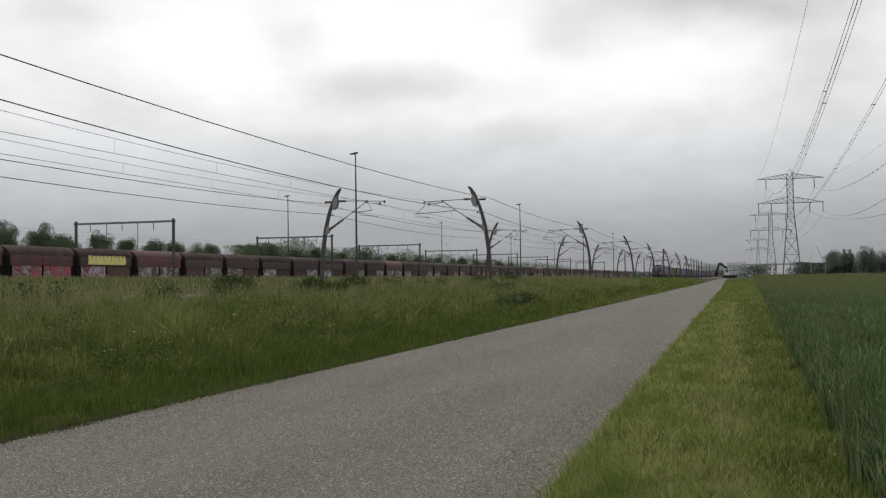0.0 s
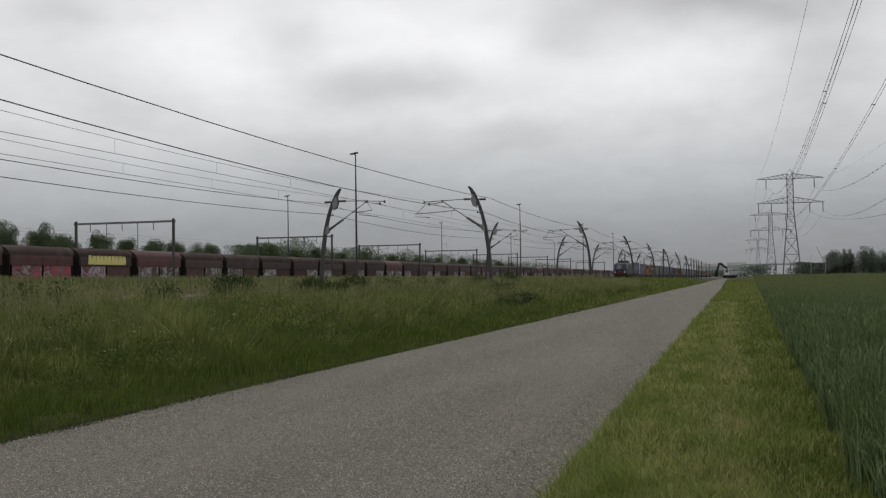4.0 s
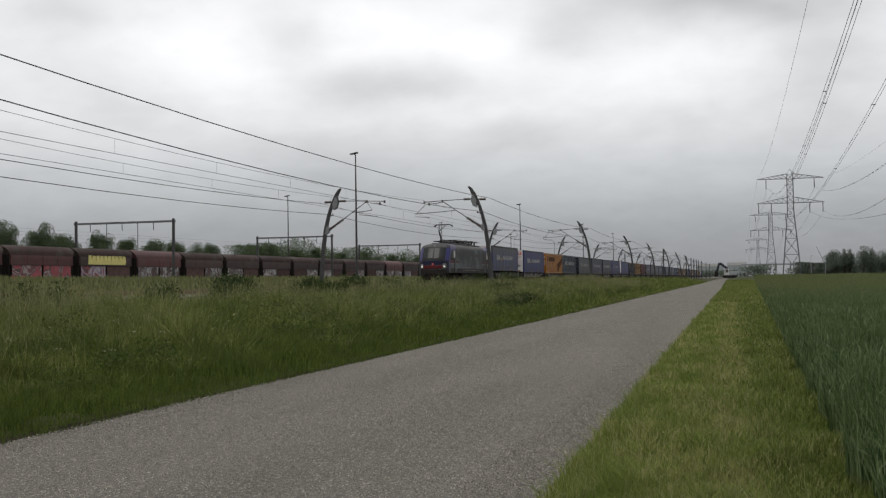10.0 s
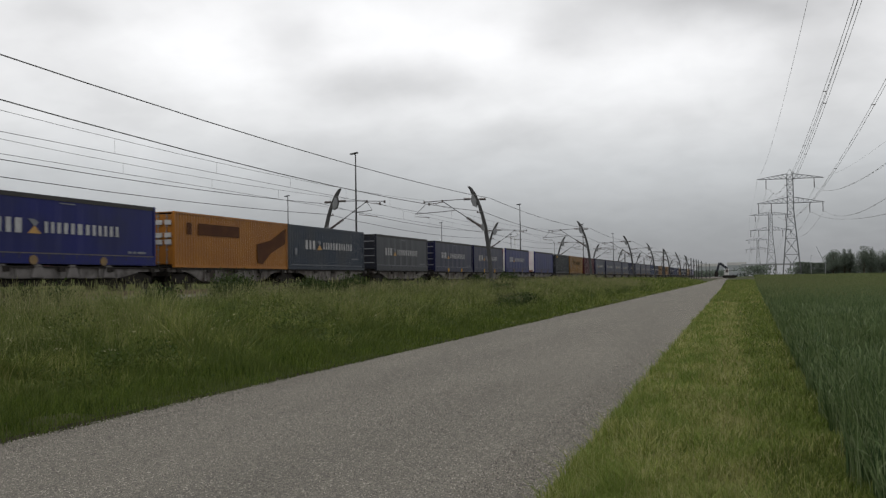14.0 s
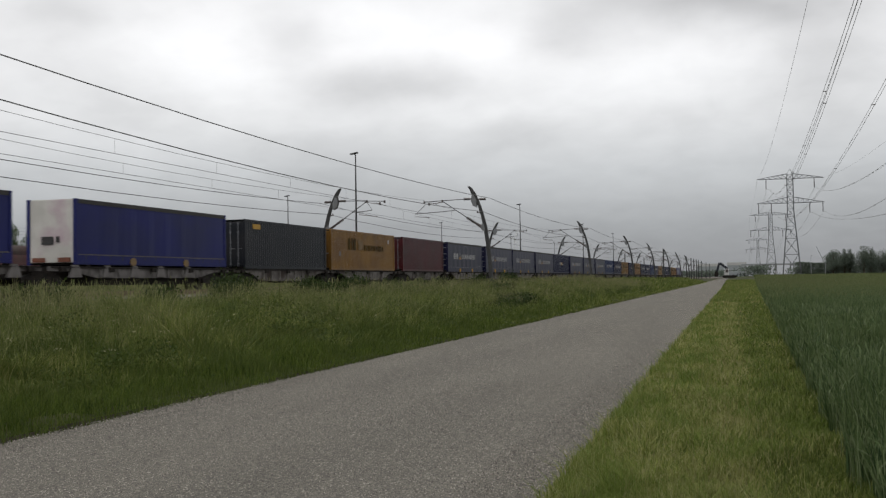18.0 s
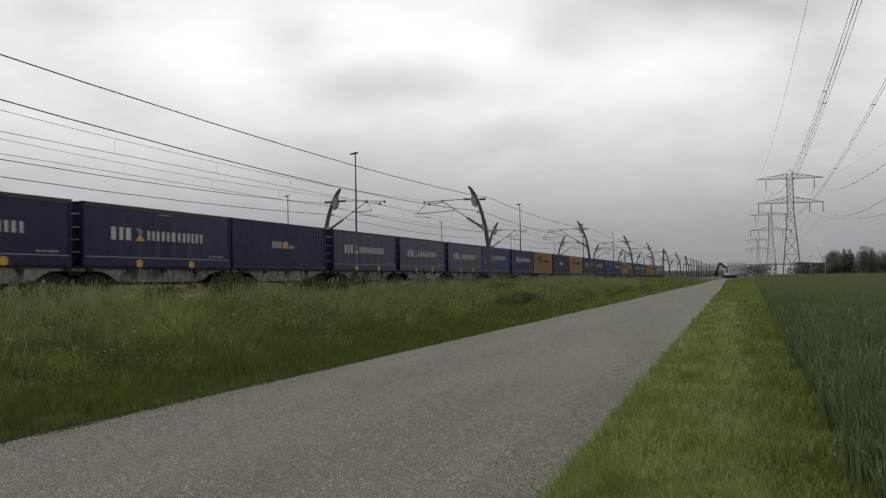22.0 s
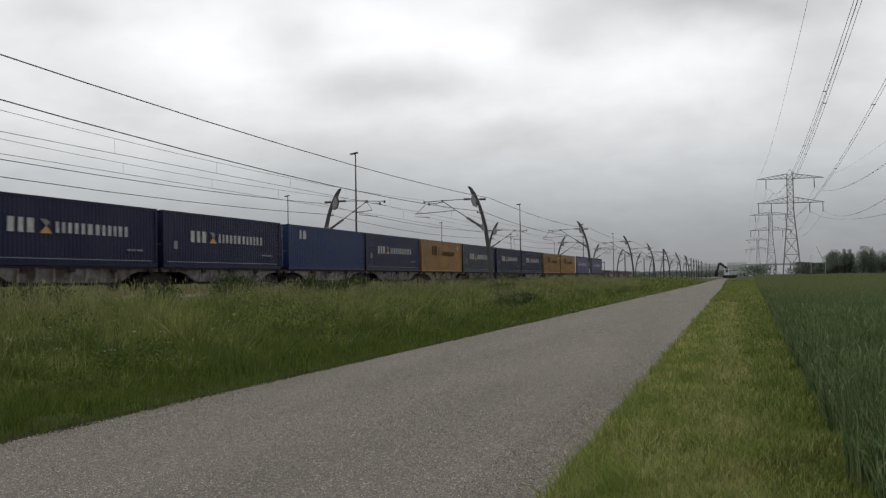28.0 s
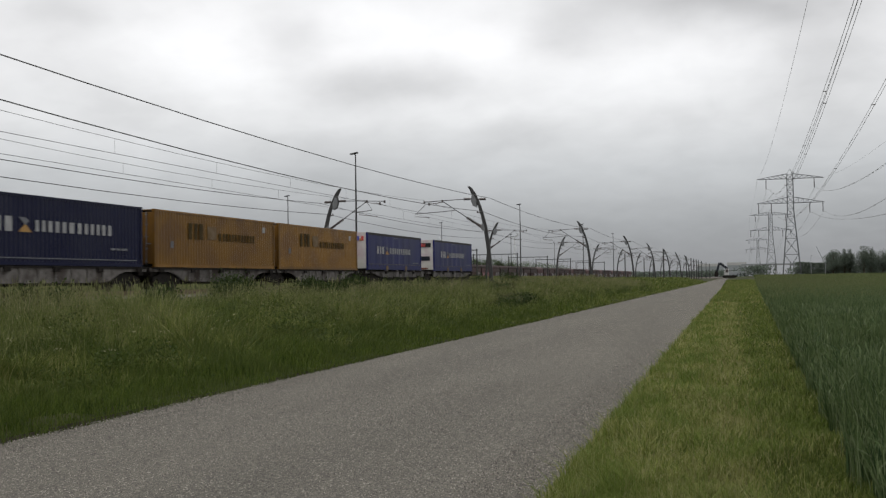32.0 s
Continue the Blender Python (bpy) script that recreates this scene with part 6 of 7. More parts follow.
def sole_bar(c, y0, y1, m, deep=0.42, ends=2.25):
    """One side frame: shallow over the bogies, a deep belly between them."""
    out = [(y0, 1.13), (y0, 0.93), (y0 + ends * 0.75, 0.93), (y0 + ends, 0.82), (y0 + ends + 0.9, deep + 0.05), (y0 + ends + 1.3, deep)]
    back = [(y1 - ends - 1.3, deep), (y1 - ends - 0.9, deep + 0.05), (y1 - ends, 0.82), (y1 - ends * 0.75, 0.93), (y1, 0.93), (y1, 1.13)]
    for s in (-1, 1):
        b = bmesh.new()
        extrude(b, out + back, s * 1.2 - 0.05, s * 1.2 + 0.05, 0)
        bar = part("side_frame", b, m, c)
        n, first = 7, None
        for k in range(n):
            at = pose(s * 1.275, y0 + ends + 1.4 + (y1 - y0 - 2 * ends - 2.8) * k / (n - 1), 0)
            if first is None:
                b = bmesh.new()
                box(b, -0.03, 0.03, -0.05, 0.05, deep + 0.03, 1.1)
                first = part("rib", b, m, bar)
                first.matrix_basis = at
            else:
                share(first, bar, at)
        b = bmesh.new()
        box(b, s * 1.15, s * 1.33, y0 + 0.1, y1 - 0.1, 1.06, 1.135)
        part("edge_rail", b, M_RUBBER, bar, "dark rail along the floor's edge")
        first = None
        for k in range(5):
            at = pose(s * 1.35, y0 + 0.8 + (y1 - y0 - 1.6) * k / 4, 0)
            if first is None:
                b = bmesh.new()
                box(b, -0.05, 0.05, -0.2, 0.2, 0.9, 1.12, 0.015)
                first = part("lashing_bracket", b, M_RUBBER, bar)
                first.matrix_basis = at
            else:
                share(first, bar, at)
    b = bmesh.new()
    for y in (y0 + 0.3, (y0 + y1) / 2, y1 - 0.3):
        box(b, -1.15, 1.15, y - 0.2, y + 0.2, 0.75, 1.1)
    box(b, -0.25, 0.25, y0, y1, 0.6, 1.05)
    part("cross_beam", b, M_RUBBER, c)
    # added filler: closes the see-through underside, dark where shade would lie
    b = bmesh.new()
    box(b, -0.95, 0.95, y0 + 3.2, y1 - 3.2, 0.3, 0.98, 0.03)
    part("brake_gear", b, M_RUBBER, c, "dark filler box under the floor in place of shade")


def buffers(c, y, s):
    for x in (-0.87, 0.87):
        b = bmesh.new()
        tube(b, [(x, y - s * 0.1, 1.02), (x, y + s * 0.45, 1.02), (x, y + s * 0.451, 1.02), (x, y + s * 0.52, 1.02)], [0.1, 0.1, 0.22, 0.22], 14)
        part("buffer", b, M_RUBBER, c)
    b = bmesh.new()
    tube(b, [(0, y, 0.98), (0, y + s * 0.6, 0.96)], 0.07, 8)
    part("coupling", b, M_RUBBER, c)


def pair_wagon(gap, m, deep=0.42, flat=False, lift=(1.22, 1.22)):
    c = near_thing("container_wagon", "low dark flat wagon carrying swap bodies" if flat else "dusty grey articulated container wagon with deep side frames", "freight wagon", "wagons of the train")
    e = 13.716 + gap / 2 + 0.32
    sole_bar(c, 0.25, e, m, deep)
    sole_bar(c, -e, -0.25, m, deep)
    for y in (-e + 1.75, 0, e - 1.75):
        bogie(c, y)
    if flat:
        for end, z in ((-1, lift[0]), (1, lift[1])):
            first = None
            for u in (-5.9, -2.4, 2.4, 5.9):
                at = pose(0, end * (gap / 2 + FULL / 2) + u, 0)
                if first is None:
                    b = bmesh.new()
                    box(b, -1.24, 1.24, -0.14, 0.14, 1.05, z + 0.004, 0.02)
                    first = part("bolster", b, M_RUBBER, c, "dark cross bearer under the swap body")
                    first.matrix_basis = at
                else:
                    share(first, c, at)
        first = None
        for s in (-1, 1):
            for y in (-11.6, -8.9, -6.6, -4.4, -2.0, 2.0, 4.4, 6.6, 8.9, 11.6):
                at = pose(s * 1.27, y, 0)
                if first is None:
                    b = bmesh.new()
                    extrude(b, [(-0.42, 0.66), (0.42, 0.66), (0.3, 1.0), (0.16, 1.2), (-0.16, 1.2), (-0.3, 1.0)], -0.06, 0.06, 0)
                    first = part("stake_pocket", b, m, c, "grey trapezoid bracket on the floor's edge")
                    first.matrix_basis = at
                else:
                    share(first, c, at)
    buffers(c, e, 1)
    buffers(c, -e, -1)
    return c


def single_wagon(m):
    c = near_thing("container_wagon", "dusty grey two-bogie container wagon", "freight wagon", "wagons of the train")
    e = 7.55
    sole_bar(c, -e, e, m, 0.5)
    for y in (-e + 1.75, e - 1.75):
        bogie(c, y)
    buffers(c, e, 1)
    buffers(c, -e, -1)
    return c


Q = [66.18, 83.72, 99.26, 113.11, 129.66, 145.86, 160.35, 175.72, 193.6, 208.93, 222.86, 238.07, 252.72, 268.08, 282.16, 296.7, 310.71, 325.89,
     340.59, 355.44, 369.32, 384.18, 398.15, 413.17, 427.93, 442.89, 457.19, 472.18, 486.33, 500.54, 514.93, 529.88, 544.14, 558.95, 573.27, 589.29, 607.19]
FULL = 13.716


def load(i, made, y=None):
    """Sets a container with its leading end at the i-th place (from 1)."""
    return ride(made, (Q[i - 1] + FULL / 2) if y is None else y, RAIL + (1.35 if i == 1 else 1.22 if i in (2, 8, 9, 36, 37) else 1.155))


def make_load():
    blue = [curtain_body(M_DIRTYBLUE, "dirty blue curtain-sided swap body with grey-white end", end=M_WHITE)]
    blue += [curtain_body(M_BLUE, "bright blue curtain-sided swap body with white end and white lettering", end=M_WHITE) for k in range(4)]
    for i, c, k in ((1, blue[0], "word"), (2, blue[1], "full"), (8, blue[2], "full"), (36, blue[3], "word"), (37, blue[4], "picture")):
        end_blocks(c, FULL, k)
        load(i, c)
    plain = curtain_body(M_BLUE, "plain blue curtain-sided swap body with grey-white doors", end=M_WHITE, text=False)
    end_blocks(plain, FULL, "doors")
    load(9, plain)
    # orange box with a dark bar and a slanting arrow
    o = steel_container(M_ORANGE, "orange steel container with brown bar and slanting stripe")
    x = 1.27 - 0.014
    part("brown_bar", bars(x, -5.6, 1.75, [0.45, -0.5, 4.7], 0.62, 0.1, cuts=False), M_BROWNBAR, o, "faded brown bar")
    b = bmesh.new()
    extrude(b, [(2.6, 0.35), (3.3, 0.3), (4.4, 0.95), (6.5, 1.6), (6.55, 2.55), (4.4, 1.75), (2.5, 1.45)], x, x + 0.012, 0)
    part("slanting_stripe", b, M_BROWNBAR, o, "brown slanting stripe")
    for z in (2.2, 1.55, 1.2):
        for u in (0.2, 0.72):
            b = bmesh.new()
            box(b, u, u + 0.38, -FULL / 2 - 0.09, -FULL / 2 - 0.05, z, z + 0.24)
            part("door_plate", b, M_TEXT, o, "pale label plate on the door")
    load(3, o)
    load(4, steel_container(M_SLATE, "slate-blue steel container with white lettering", text="line"))
    load(5, curtain_body(M_GREY, "charcoal curtain-sided container with white lettering", tabs=False))
    navy = curtain_body(M_NAVY, "dark navy curtain-sided container with white lettering and yellow tabs")
    load(6, navy)

    def again(first, i, dy=None):
        return load(i, copy_thing(first, Matrix.Identity(4)), dy)
    for i in (7, 13, 14, 15, 16, 18, 19, 20):
        again(navy, i)
    ld = steel_container(M_DARK, "dark blue-black steel container with a pale door end", 12.192, "patch")
    load(10, ld, Q[9] + FULL / 2)
    yo = steel_container(M_YORANGE, "yellow-orange steel container with faded dark lettering", text="faded")
    load(11, yo)
    for i in (23, 25, 30, 34, 35):
        again(yo, i)
    load(12, steel_container(M_MAROON, "maroon steel container without lettering", 12.192), Q[11] + FULL / 2)
    load(17, steel_container(M_NAVYBOX, "navy steel container with a small orange and white mark", text="small"))
    load(21, steel_container(M_BRIGHTBLUE, "blue steel container with white lettering", text="line"))
    nb = steel_container(M_NAVYBOX, "navy steel container with white lettering", text="line")
    load(22, nb)
    for i in (26, 27, 29, 32, 33):
        again(nb, i)
    load(24, steel_container(M_NAVYBOX, "navy steel container with small white lettering", text="small"))
    load(28, steel_container(M_BRIGHTBLUE, "bright blue steel container with a white corner mark", text="corner"))
    load(31, steel_container(M_SLATE, "slate-blue steel container with white lettering", text="line"))


def make_wagons():
    std = None
    for a in (1, 3, 6, 8, 10, 12, 14, 16, 18, 20, 22, 24, 26, 28, 30, 32, 34, 36):
        y = (Q[a - 1] + Q[a] + FULL) / 2
        gap = Q[a] - Q[a - 1] - FULL
        if gap > 3:
            ride(pair_wagon(gap, M_FLATWAGON, 0.62, True, (1.35 if a == 1 else 1.22, 1.22)), y, RAIL)
        elif std is None:
            std = ride(pair_wagon(0.6, M_WAGON), y, RAIL)
        else:
            ride(copy_thing(std, Matrix.Identity(4)), y, RAIL)
    ride(single_wagon(M_WAGON), Q[4] + FULL / 2, RAIL)


M_LOCO = mat("dark_loco_wrap", (0.026, 0.026, 0.029), (0.046, 0.044, 0.045), 1.1, 0.45, c3=(0.085, 0.105, 0.11), s3=0.5, spec=0.12)
M_LOCOBLUE = mat("loco_blue", (0.034, 0.032, 0.12), (0.028, 0.027, 0.095), 1.5, 0.4, spec=0.2)
M_LOCOROOF = mat("loco_roof_grey", (0.085, 0.084, 0.08), (0.055, 0.054, 0.05), 2, 0.6, spec=0.2)
M_LOCORED = mat("loco_red", (0.085, 0.012, 0.015), (0.06, 0.010, 0.012), 2, 0.5, spec=0.12)
M_SCREEN = mat("dark_windscreen", (0.016, 0.018, 0.019), (0.010, 0.012, 0.013), 2, 0.25, spec=0.24)
M_SKIRT = mat("grimy_skirt", (0.02, 0.018, 0.017), (0.032, 0.028, 0.026), 1.5, 0.6, spec=0.12)
M_NOSE = mat("loco_dark_blue", (0.009, 0.010, 0.03), (0.008, 0.009, 0.024), 1.5, 0.45, spec=0.15)
M_STREAK = mat("pale_streak", (0.11, 0.09, 0.09), (0.07, 0.05, 0.05), 3, 0.5)


def lamp_glow():
    m = bpy.data.materials.new("headlight_glow")
    m.use_nodes = True
    b = m.node_tree.nodes["Principled BSDF"]
    b.inputs["Base Color"].default_value = (0.9, 0.85, 0.7, 1)
    b.inputs["Emission Color"].default_value = (1, 0.93, 0.75, 1)
    b.inputs["Emission Strength"].default_value = 0.35
    return m


def make_loco():
    c = near_thing("electric_locomotive", "dark electric locomotive with blue cab edges and red front beam", "locomotive")
    M_GLOW = lamp_glow()

    LEVELS = [1.0, 1.25, 1.5, 1.8, 2.15, 2.5, 2.8, 3.1, 3.3, 3.5, 3.64, 3.74, 3.82, 3.87, 3.9]

    def half_width(z):
        return float(np.interp(z, [1.0, 3.25, 3.5, 3.66, 3.78, 3.86, 3.9], [1.49, 1.49, 1.45, 1.34, 1.12, 0.8, 0.45]))

    def half_length(z):
        return float(np.interp(z, [1.0, 1.5, 2.15, 2.5, 2.95, 3.4, 3.62, 3.76, 3.84, 3.9], [9.3, 9.42, 9.36, 9.2, 8.95, 8.68, 8.48, 8.2, 7.8, 7.3]))

    def nose(x, z):
        """How far the curved end reaches at the height z, x off the middle."""
        return half_length(z) - 0.55 * min(1.0, abs(x) / half_width(z)) ** 3.2

    def grid(rows):
        """A thin panel over rows of (outer, inner) points, closed round its border."""
        bm = bmesh.new()
        v = [[(bm.verts.new(o), bm.verts.new(k)) for o, k in row] for row in rows]
        n, m = len(v), len(v[0])
        for a in range(n - 1):
            for d in range(m - 1):
                for k in (0, 1):
                    bm.faces.new((v[a][d][k], v[a + 1][d][k], v[a + 1][d + 1][k], v[a][d + 1][k]))
        for a in range(n - 1):
            for d in (0, m - 1):
                bm.faces.new((v[a][d][0], v[a + 1][d][0], v[a + 1][d][1], v[a][d][1]))
        for d in range(m - 1):
            for a in (0, n - 1):
                bm.faces.new((v[a][d][0], v[a][d + 1][0], v[a][d + 1][1], v[a][d][1]))
        bmesh.ops.recalc_face_normals(bm, faces=bm.faces[:])
        return bm

    def front_patch(s, x0, x1, z0, z1, out=0.012, nx=9, nz=6):
        rows = []
        for k in range(nz):
            z = z0 + (z1 - z0) * k / (nz - 1)
            xs = [x0 + (x1 - x0) * a / (nx - 1) for a in range(nx)]
            rows.append([((x, s * (nose(x, z) + out), z), (x, s * (nose(x, z) - 0.03), z)) for x in xs])
        return grid(rows)

    def side_patch(s, side, levels, out=0.01):
        """levels: (z, from, to) along the side, distances from the middle towards the end s."""
        rows = []
        for z, a, e in levels:
            w = half_width(z)
            rows.append([((side * (w + out), s * (a + (e - a) * k / 4), z), (side * (w - 0.03), s * (a + (e - a) * k / 4), z)) for k in range(5)])
        return grid(rows)

    b = bmesh.new()
    loops = []
    for z in LEVELS:
        w = half_width(z)
        xs = [w * u for u in (-1, -0.93, -0.8, -0.6, -0.3, 0, 0.3, 0.6, 0.8, 0.93, 1)]
        loops.append([b.verts.new((x, -nose(x, z), z)) for x in xs] + [b.verts.new((x, nose(x, z), z)) for x in xs[::-1]])
    for lo, hi in zip(loops, loops[1:]):
        for k in range(len(lo)):
            q = (k + 1) % len(lo)
            b.faces.new((lo[k], lo[q], hi[q], hi[k]))
    b.faces.new(loops[0][::-1])
    b.faces.new(loops[-1])
    bmesh.ops.recalc_face_normals(b, faces=b.faces[:])
    part("body", b, M_LOCO, c, "dark patterned locomotive body")
    b = bmesh.new()
    box(b, -0.95, 0.95, -6.4, 6.4, 3.86, 3.96, 0.04)
    part("roof", b, M_LOCOROOF, c, "grey locomotive roof")
    for side in (-1, 1):
        part("roof_slope", side_patch(1, side, [(3.4, -5.6, 5.6), (3.52, -5.6, 5.6), (3.64, -5.5, 5.5), (3.76, -5.4, 5.4)]), M_LOCOROOF, c, "pale grey roof slope")
        for s in (-1, 1):
            part("cab_edge", side_patch(s, side, [(1.35, 8.5, 8.78), (2.0, 8.3, 8.83), (2.5, 8.15, 8.62), (2.9, 7.95, 8.4), (3.12, 7.75, 8.25), (3.2, 7.0, 8.2), (3.3, 6.3, 8.16), (3.45, 5.75, 8.05), (3.6, 5.6, 7.9), (3.74, 5.55, 7.65), (3.84, 5.55, 7.2)]), M_LOCOBLUE, c, "blue cab edge")
    for s in (-1, 1):
        for side in (-1, 1):
            part("screen_pillar", front_patch(s, side * 1.16, side * 1.47, 2.2, 3.42, 0.012, 5), M_LOCOBLUE, c, "blue windscreen pillar")
            w = part("headlight", front_patch(s, side * 1.0, side * 1.26, 1.48, 1.9, 0.03, 4, 4), M_TEXTDIM, c, "pale headlight cluster")
            b = bmesh.new()
            y = s * (nose(1.1, 1.62) + 0.02)
            tube(b, [(side * 1.1, y, 1.62), (side * 1.1, y + s * 0.03, 1.62)], 0.085, 12)
            part("lamp", b, M_GLOW if s < 0 else M_SCREEN, w, "lit headlight" if s < 0 else "")
            x = side * 1.49
            part("cab_side", side_patch(s, side, [(2.25, 5.9, 8.28), (2.6, 5.9, 8.08), (2.95, 5.9, 7.9), (3.12, 6.0, 7.72), (3.2, 6.3, 6.98)], 0.006), M_ROOFRAIL, c, "black panel round the cab side window")
            b = bmesh.new()
            extrude(b, [(s * 4.4, 2.02), (s * 8.3, 1.98), (s * 8.32, 2.2), (s * 5.4, 2.2)], side * 1.485, side * 1.504, 0)
            part("side_streak", b, M_LOCORED, c, "dull red waist stripe")
            b = bmesh.new()
            extrude(b, [(s * 5.0, 1.86), (s * 8.33, 1.8), (s * 8.32, 1.98), (s * 5.6, 2.0)], side * 1.485, side * 1.504, 0)
            part("side_streak", b, M_STREAK, c, "pale waist stripe")
            b = bmesh.new()
            box(b, x - side * 0.02, x + side * 0.016, s * 7.85, s * 7.15, 2.45, 3.15)
            part("cab_window", b, M_SCREEN, c, "dark cab side window")
            b = bmesh.new()
            box(b, x + side * 0.02, x + side * 0.12, s * 7.0 - 0.12, s * 7.0 + 0.12, 2.45, 3.2, 0.02)
            part("mirror", b, M_WHITE, c, "pale upright mirror housing")
            b = bmesh.new()
            box(b, x - side * 0.01, x + side * 0.018, s * 6.7, s * 5.95, 1.15, 3.2)
            part("door", b, M_LOCO, c)
            b = bmesh.new()
            tube(b, [(x + side * 0.05, s * 6.8, 1.1), (x + side * 0.05, s * 6.8, 2.3)], 0.02, 6)
            part("handrail", b, M_STEEL, c)
        part("windscreen", front_patch(s, -1.13, 1.13, 2.44, 3.4), M_SCREEN, c, "dark sloping windscreen")
        part("centre_bar", front_patch(s, -0.03, 0.03, 2.44, 3.4, 0.03, 2), M_ROOFRAIL, c)
        part("screen_foot", front_patch(s, -1.3, 1.3, 2.2, 2.42, 0.014), M_ROOFRAIL, c, "black band under the windscreen")
        part("nose_panel", front_patch(s, -1.35, 1.35, 1.78, 2.19), M_NOSE, c, "dark blue nose panel")
        part("front_beam", front_patch(s, -0.96, 0.96, 1.42, 1.74, 0.02), M_LOCORED, c, "red front beam")
        part("nose_badge", front_patch(s, -0.09, 0.09, 1.78, 1.95, 0.03, 3, 3), M_LOGORED, c)
        part("cab_roof", front_patch(s, -1.1, 1.1, 3.5, 3.74), M_LOCOROOF, c, "grey cab roof over the windscreen")
        b = bmesh.new()
        extrude(b, [(s * 8.7, 0.3), (s * 9.3, 0.3), (s * 9.5, 0.9), (s * 9.46, 1.34), (s * 8.7, 1.34)], -1.2, 1.2, 0)
        part("bumper", b, M_RUBBER, c, "black bumper and snow plough")
        b = bmesh.new()
        y = s * nose(0, 3.58)
        tube(b, [(0, y - s * 0.05, 3.58), (0, y + s * 0.035, 3.58)], 0.09, 10)
        part("top_light", b, M_TEXT, c, "pale top light")
        buffers(c, s * 9.3, s)
        bogie(c, s * 4.75)
    for z, m2, a, e in ((1.5, M_STREAK, -4.0, 1.5), (1.72, M_STREAK, 0.5, 4.6), (1.25, M_STREAK, -3.5, 3.8)):
        b = bmesh.new()
        for s in (-1, 1):
            extrude(b, [(a, z), (e, z + 0.03), (e - 0.8, z + 0.09), (a + 0.5, z + 0.07)], s * 1.49, s * 1.504, 0)
        part("side_streak", b, m2, c, "slanting pale streak")
    b = bmesh.new()
    for s in (-1, 1):
        extrude(b, [(1.9, 2.72), (2.5, 2.68), (2.65, 2.9), (2.05, 2.98)], s * 1.49, s * 1.503, 0)
    part("side_badge", b, M_LOCORED, c, "red square badge")
    for side in (-1, 1):
        # the lowest strip of the body side is darker than the rest
        part("skirt", side_patch(1, side, [(1.0, -8.2, 8.2), (1.25, -8.2, 8.2), (1.45, -8.2, 8.2)], 0.006), M_SKIRT, c, "dark lower body side")
        first = None
        for y in (-5.4, -2.6, -0.4, 2.6, 5.4):
            if first is None:
                b = bmesh.new()
                box(b, -0.01, 0.012, -0.35, 0.35, 1.06, 1.3, 0.005)
                first = part("side_grille", b, M_ROOFRAIL, c)
                first.matrix_basis = pose(side * 1.5, y, 0)
            else:
                share(first, c, pose(side * 1.5, y, 0))
    b = bmesh.new()
    box(b, -1.25, 1.25, -3.0, 3.0, 0.35, 1.0, 0.05)
    box(b, -0.85, 0.85, -8.9, 8.9, 0.42, 1.0, 0.03)
    part("equipment_box", b, M_RUBBER, c, "dark underfloor equipment boxes")
    b = bmesh.new()
    for k in range(9):
        y = -4.6 + k * 1.25
        tube(b, [(-0.5, y, 3.95), (-0.5, y, 4.34)], 0.1, 8)
        tube(b, [(0.45, y + 0.3, 3.95), (0.45, y + 0.3, 4.28)], 0.09, 8)
    tube(b, [(-0.5, -4.7, 4.34), (-0.5, 5.6, 4.34)], 0.045, 6)
    tube(b, [(0.45, -4.3, 4.28), (0.45, 5.6, 4.28)], 0.045, 6)
    box(b, -0.7, 0.7, -1.6, -0.6, 3.95, 4.2, 0.04)
    for a, e, h in ((-4.4, -3.2, 4.12), (0.2, 1.2, 4.14), (2.4, 3.4, 4.12)):
        box(b, -0.7, 0.7, a, e, 3.95, h, 0.03)
    for y in (-2.0, 0.9, 3.2, 5.3):
        tube(b, [(-0.9, y, 4.36), (0.9, y, 4.36)], 0.04, 6)
    part("roof_gear", b, M_ROOFRAIL, c, "dark roof insulators and bus bars")
    # raised pantograph towards the leading cab, folded one towards the other
    b = bmesh.new()
    for x in (-0.55, 0.55):
        tube(b, [(x, -4.5, 4.1), (x, -6.4, 4.1)], 0.04, 6)
    tube(b, [(-0.55, -6.4, 4.1), (0.55, -6.4, 4.1)], 0.04, 6)
    tube(b, [(-0.55, -4.5, 4.1), (0.55, -4.5, 4.1)], 0.04, 6)
    b.transform(Matrix.Translation((0, -0.6, 0)))
    part("pantograph_base", b, M_ROOFRAIL, c)
    b = bmesh.new()
    tube(b, [(0, -5.35, 4.12), (0, -6.35, 5.05)], 0.06, 8)
    tube(b, [(0, -6.35, 5.05), (-0.35, -4.9, 5.75)], 0.045, 6)
    tube(b, [(0, -6.35, 5.05), (0.35, -4.9, 5.75)], 0.045, 6)
    tube(b, [(0.1, -5.6, 4.12), (0.1, -6.3, 4.98)], 0.025, 6)
    b.transform(Matrix.Translation((0, -0.6, 0)))
    part("pantograph_arm", b, M_ROOFRAIL, c)
    b = bmesh.new()
    for y in (-5.1, -4.7):
        tube(b, [(-0.95, y, 5.6), (-0.7, y, 5.78), (0.7, y, 5.78), (0.95, y, 5.6)], 0.045, 6)
    b.transform(Matrix.Translation((0, -0.35, 0)))
    part("collector_head", b, M_ROOFRAIL, c)
    b = bmesh.new()
    tube(b, [(0, 4.7, 4.15), (0, 6.5, 4.3)], 0.05, 8)
    for y in (4.8, 5.2, 6.5):
        tube(b, [(-0.9, y, 4.3), (0.9, y, 4.3)], 0.03, 6)
    part("folded_pantograph", b, M_INSUL, c)
    c.scale = (1, 0.957, 1.02)
    return ride(c, 55.56, RAIL)


make_loco()
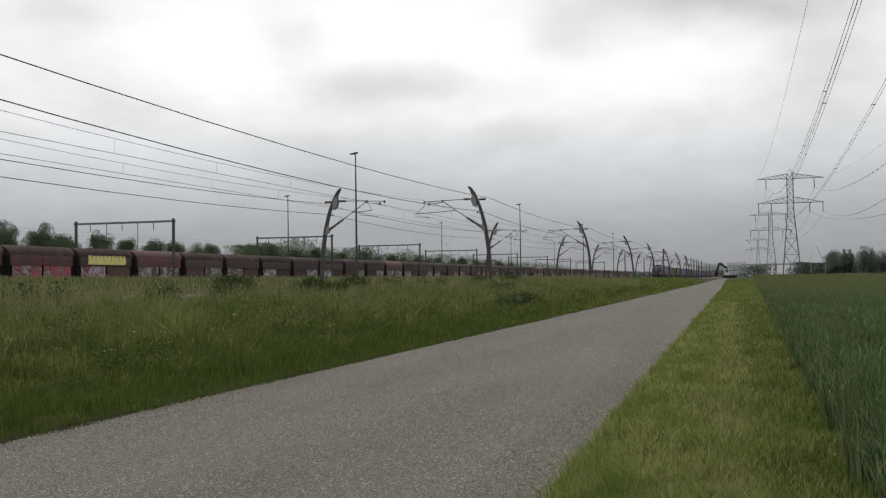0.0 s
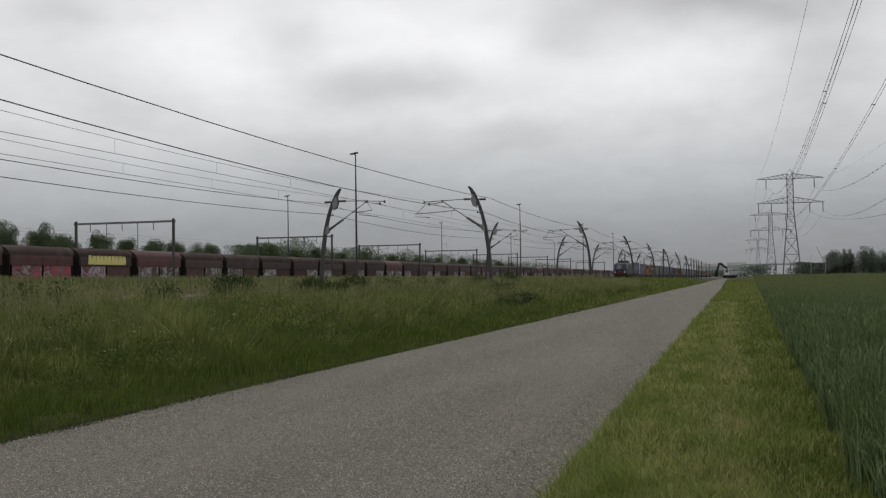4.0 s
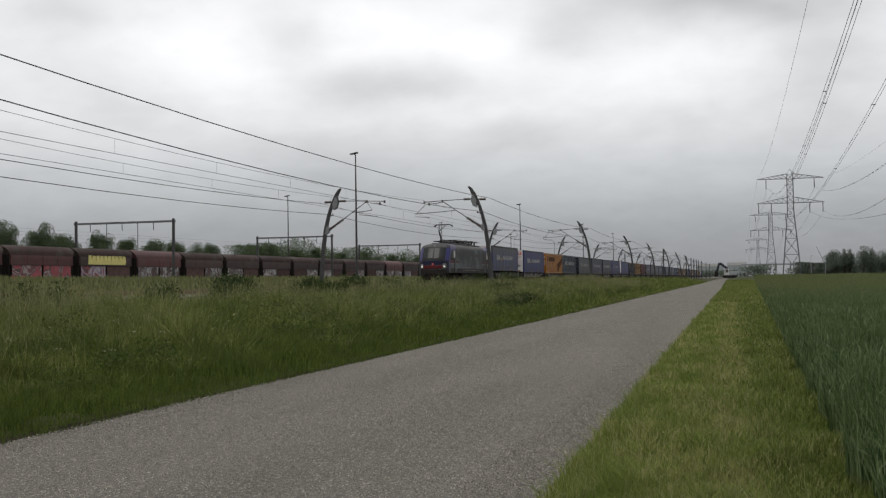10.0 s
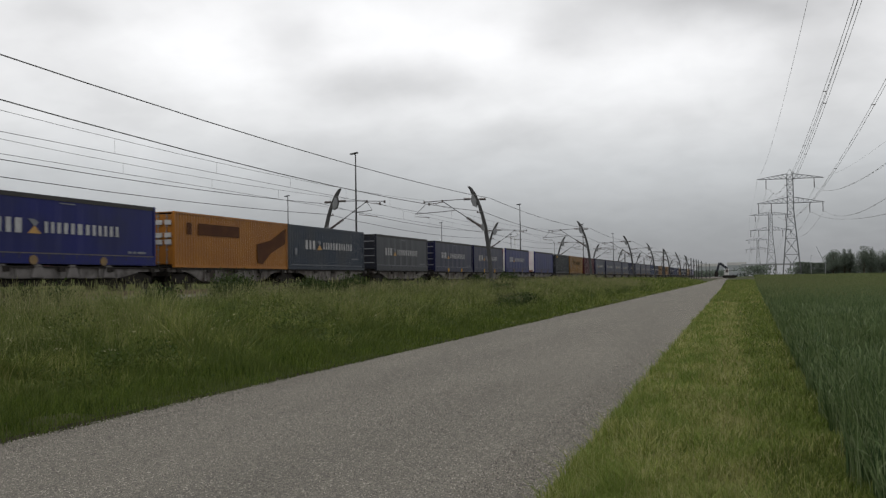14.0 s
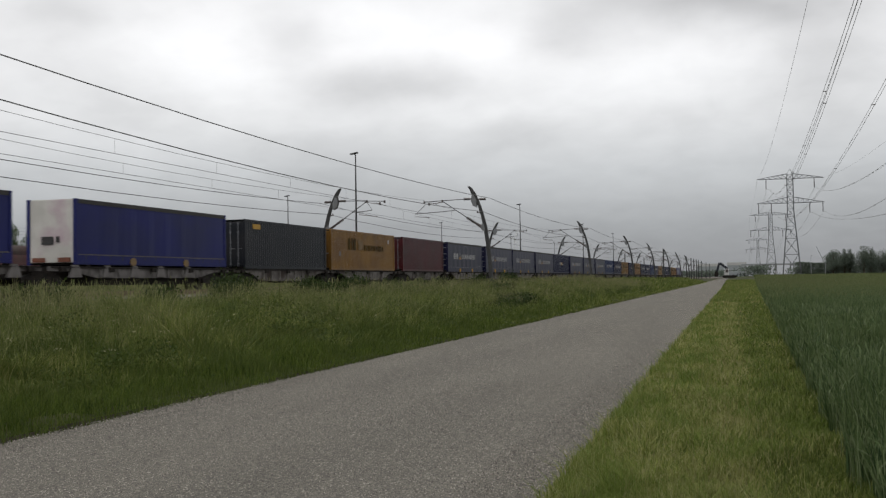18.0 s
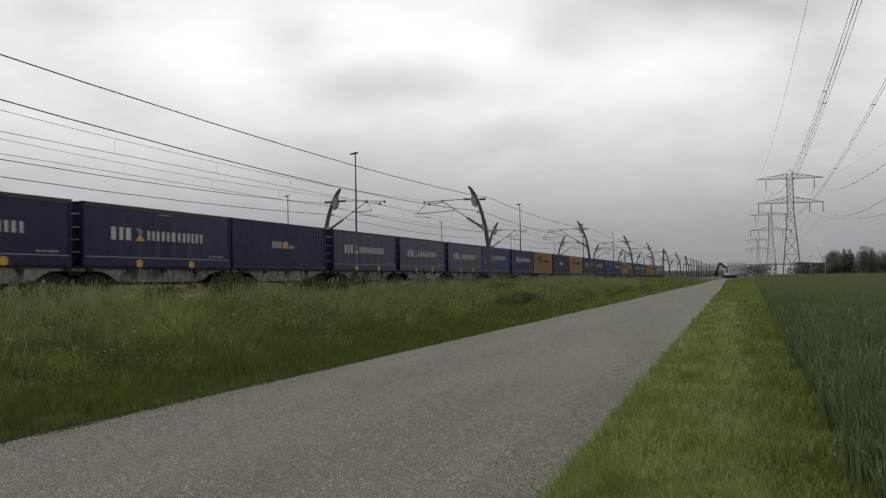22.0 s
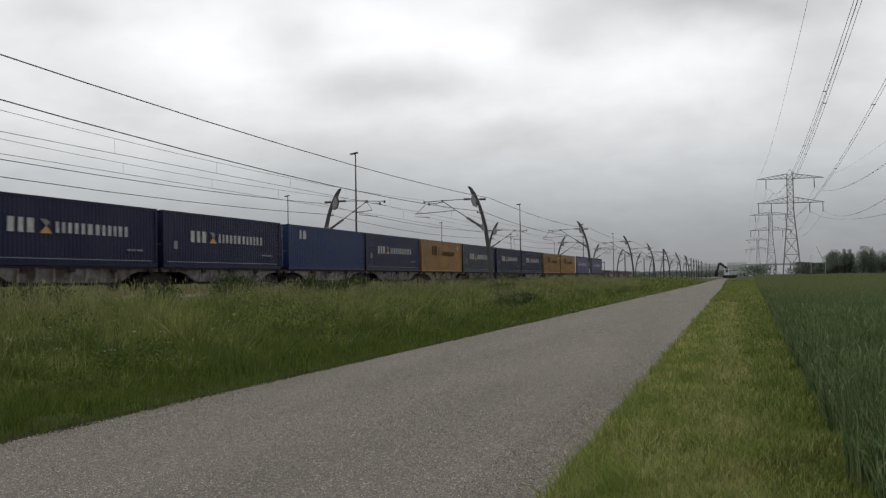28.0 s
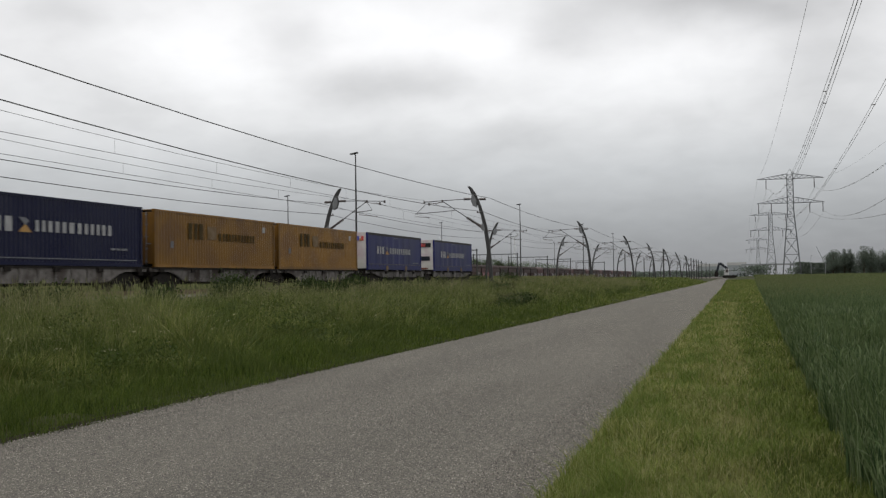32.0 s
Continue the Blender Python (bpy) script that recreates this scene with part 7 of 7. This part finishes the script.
make_wagons()
make_load()


def motions():
    for thing, y, z in TRAIN:
        walk(thing, [(t, pose(MAIN, y - SPEED * (t - T0), z)) for t in (0.0, 16.0, 32.0)])
    # the far rotors turn slowly, clockwise as seen from the road
    for rotor, hub, start in TURBINES:
        walk(rotor, [(t, pose(0, -3.2, hub + 0.2, 0, start + 27 * t, 0)) for t in range(0, 33, 2)])


motions()
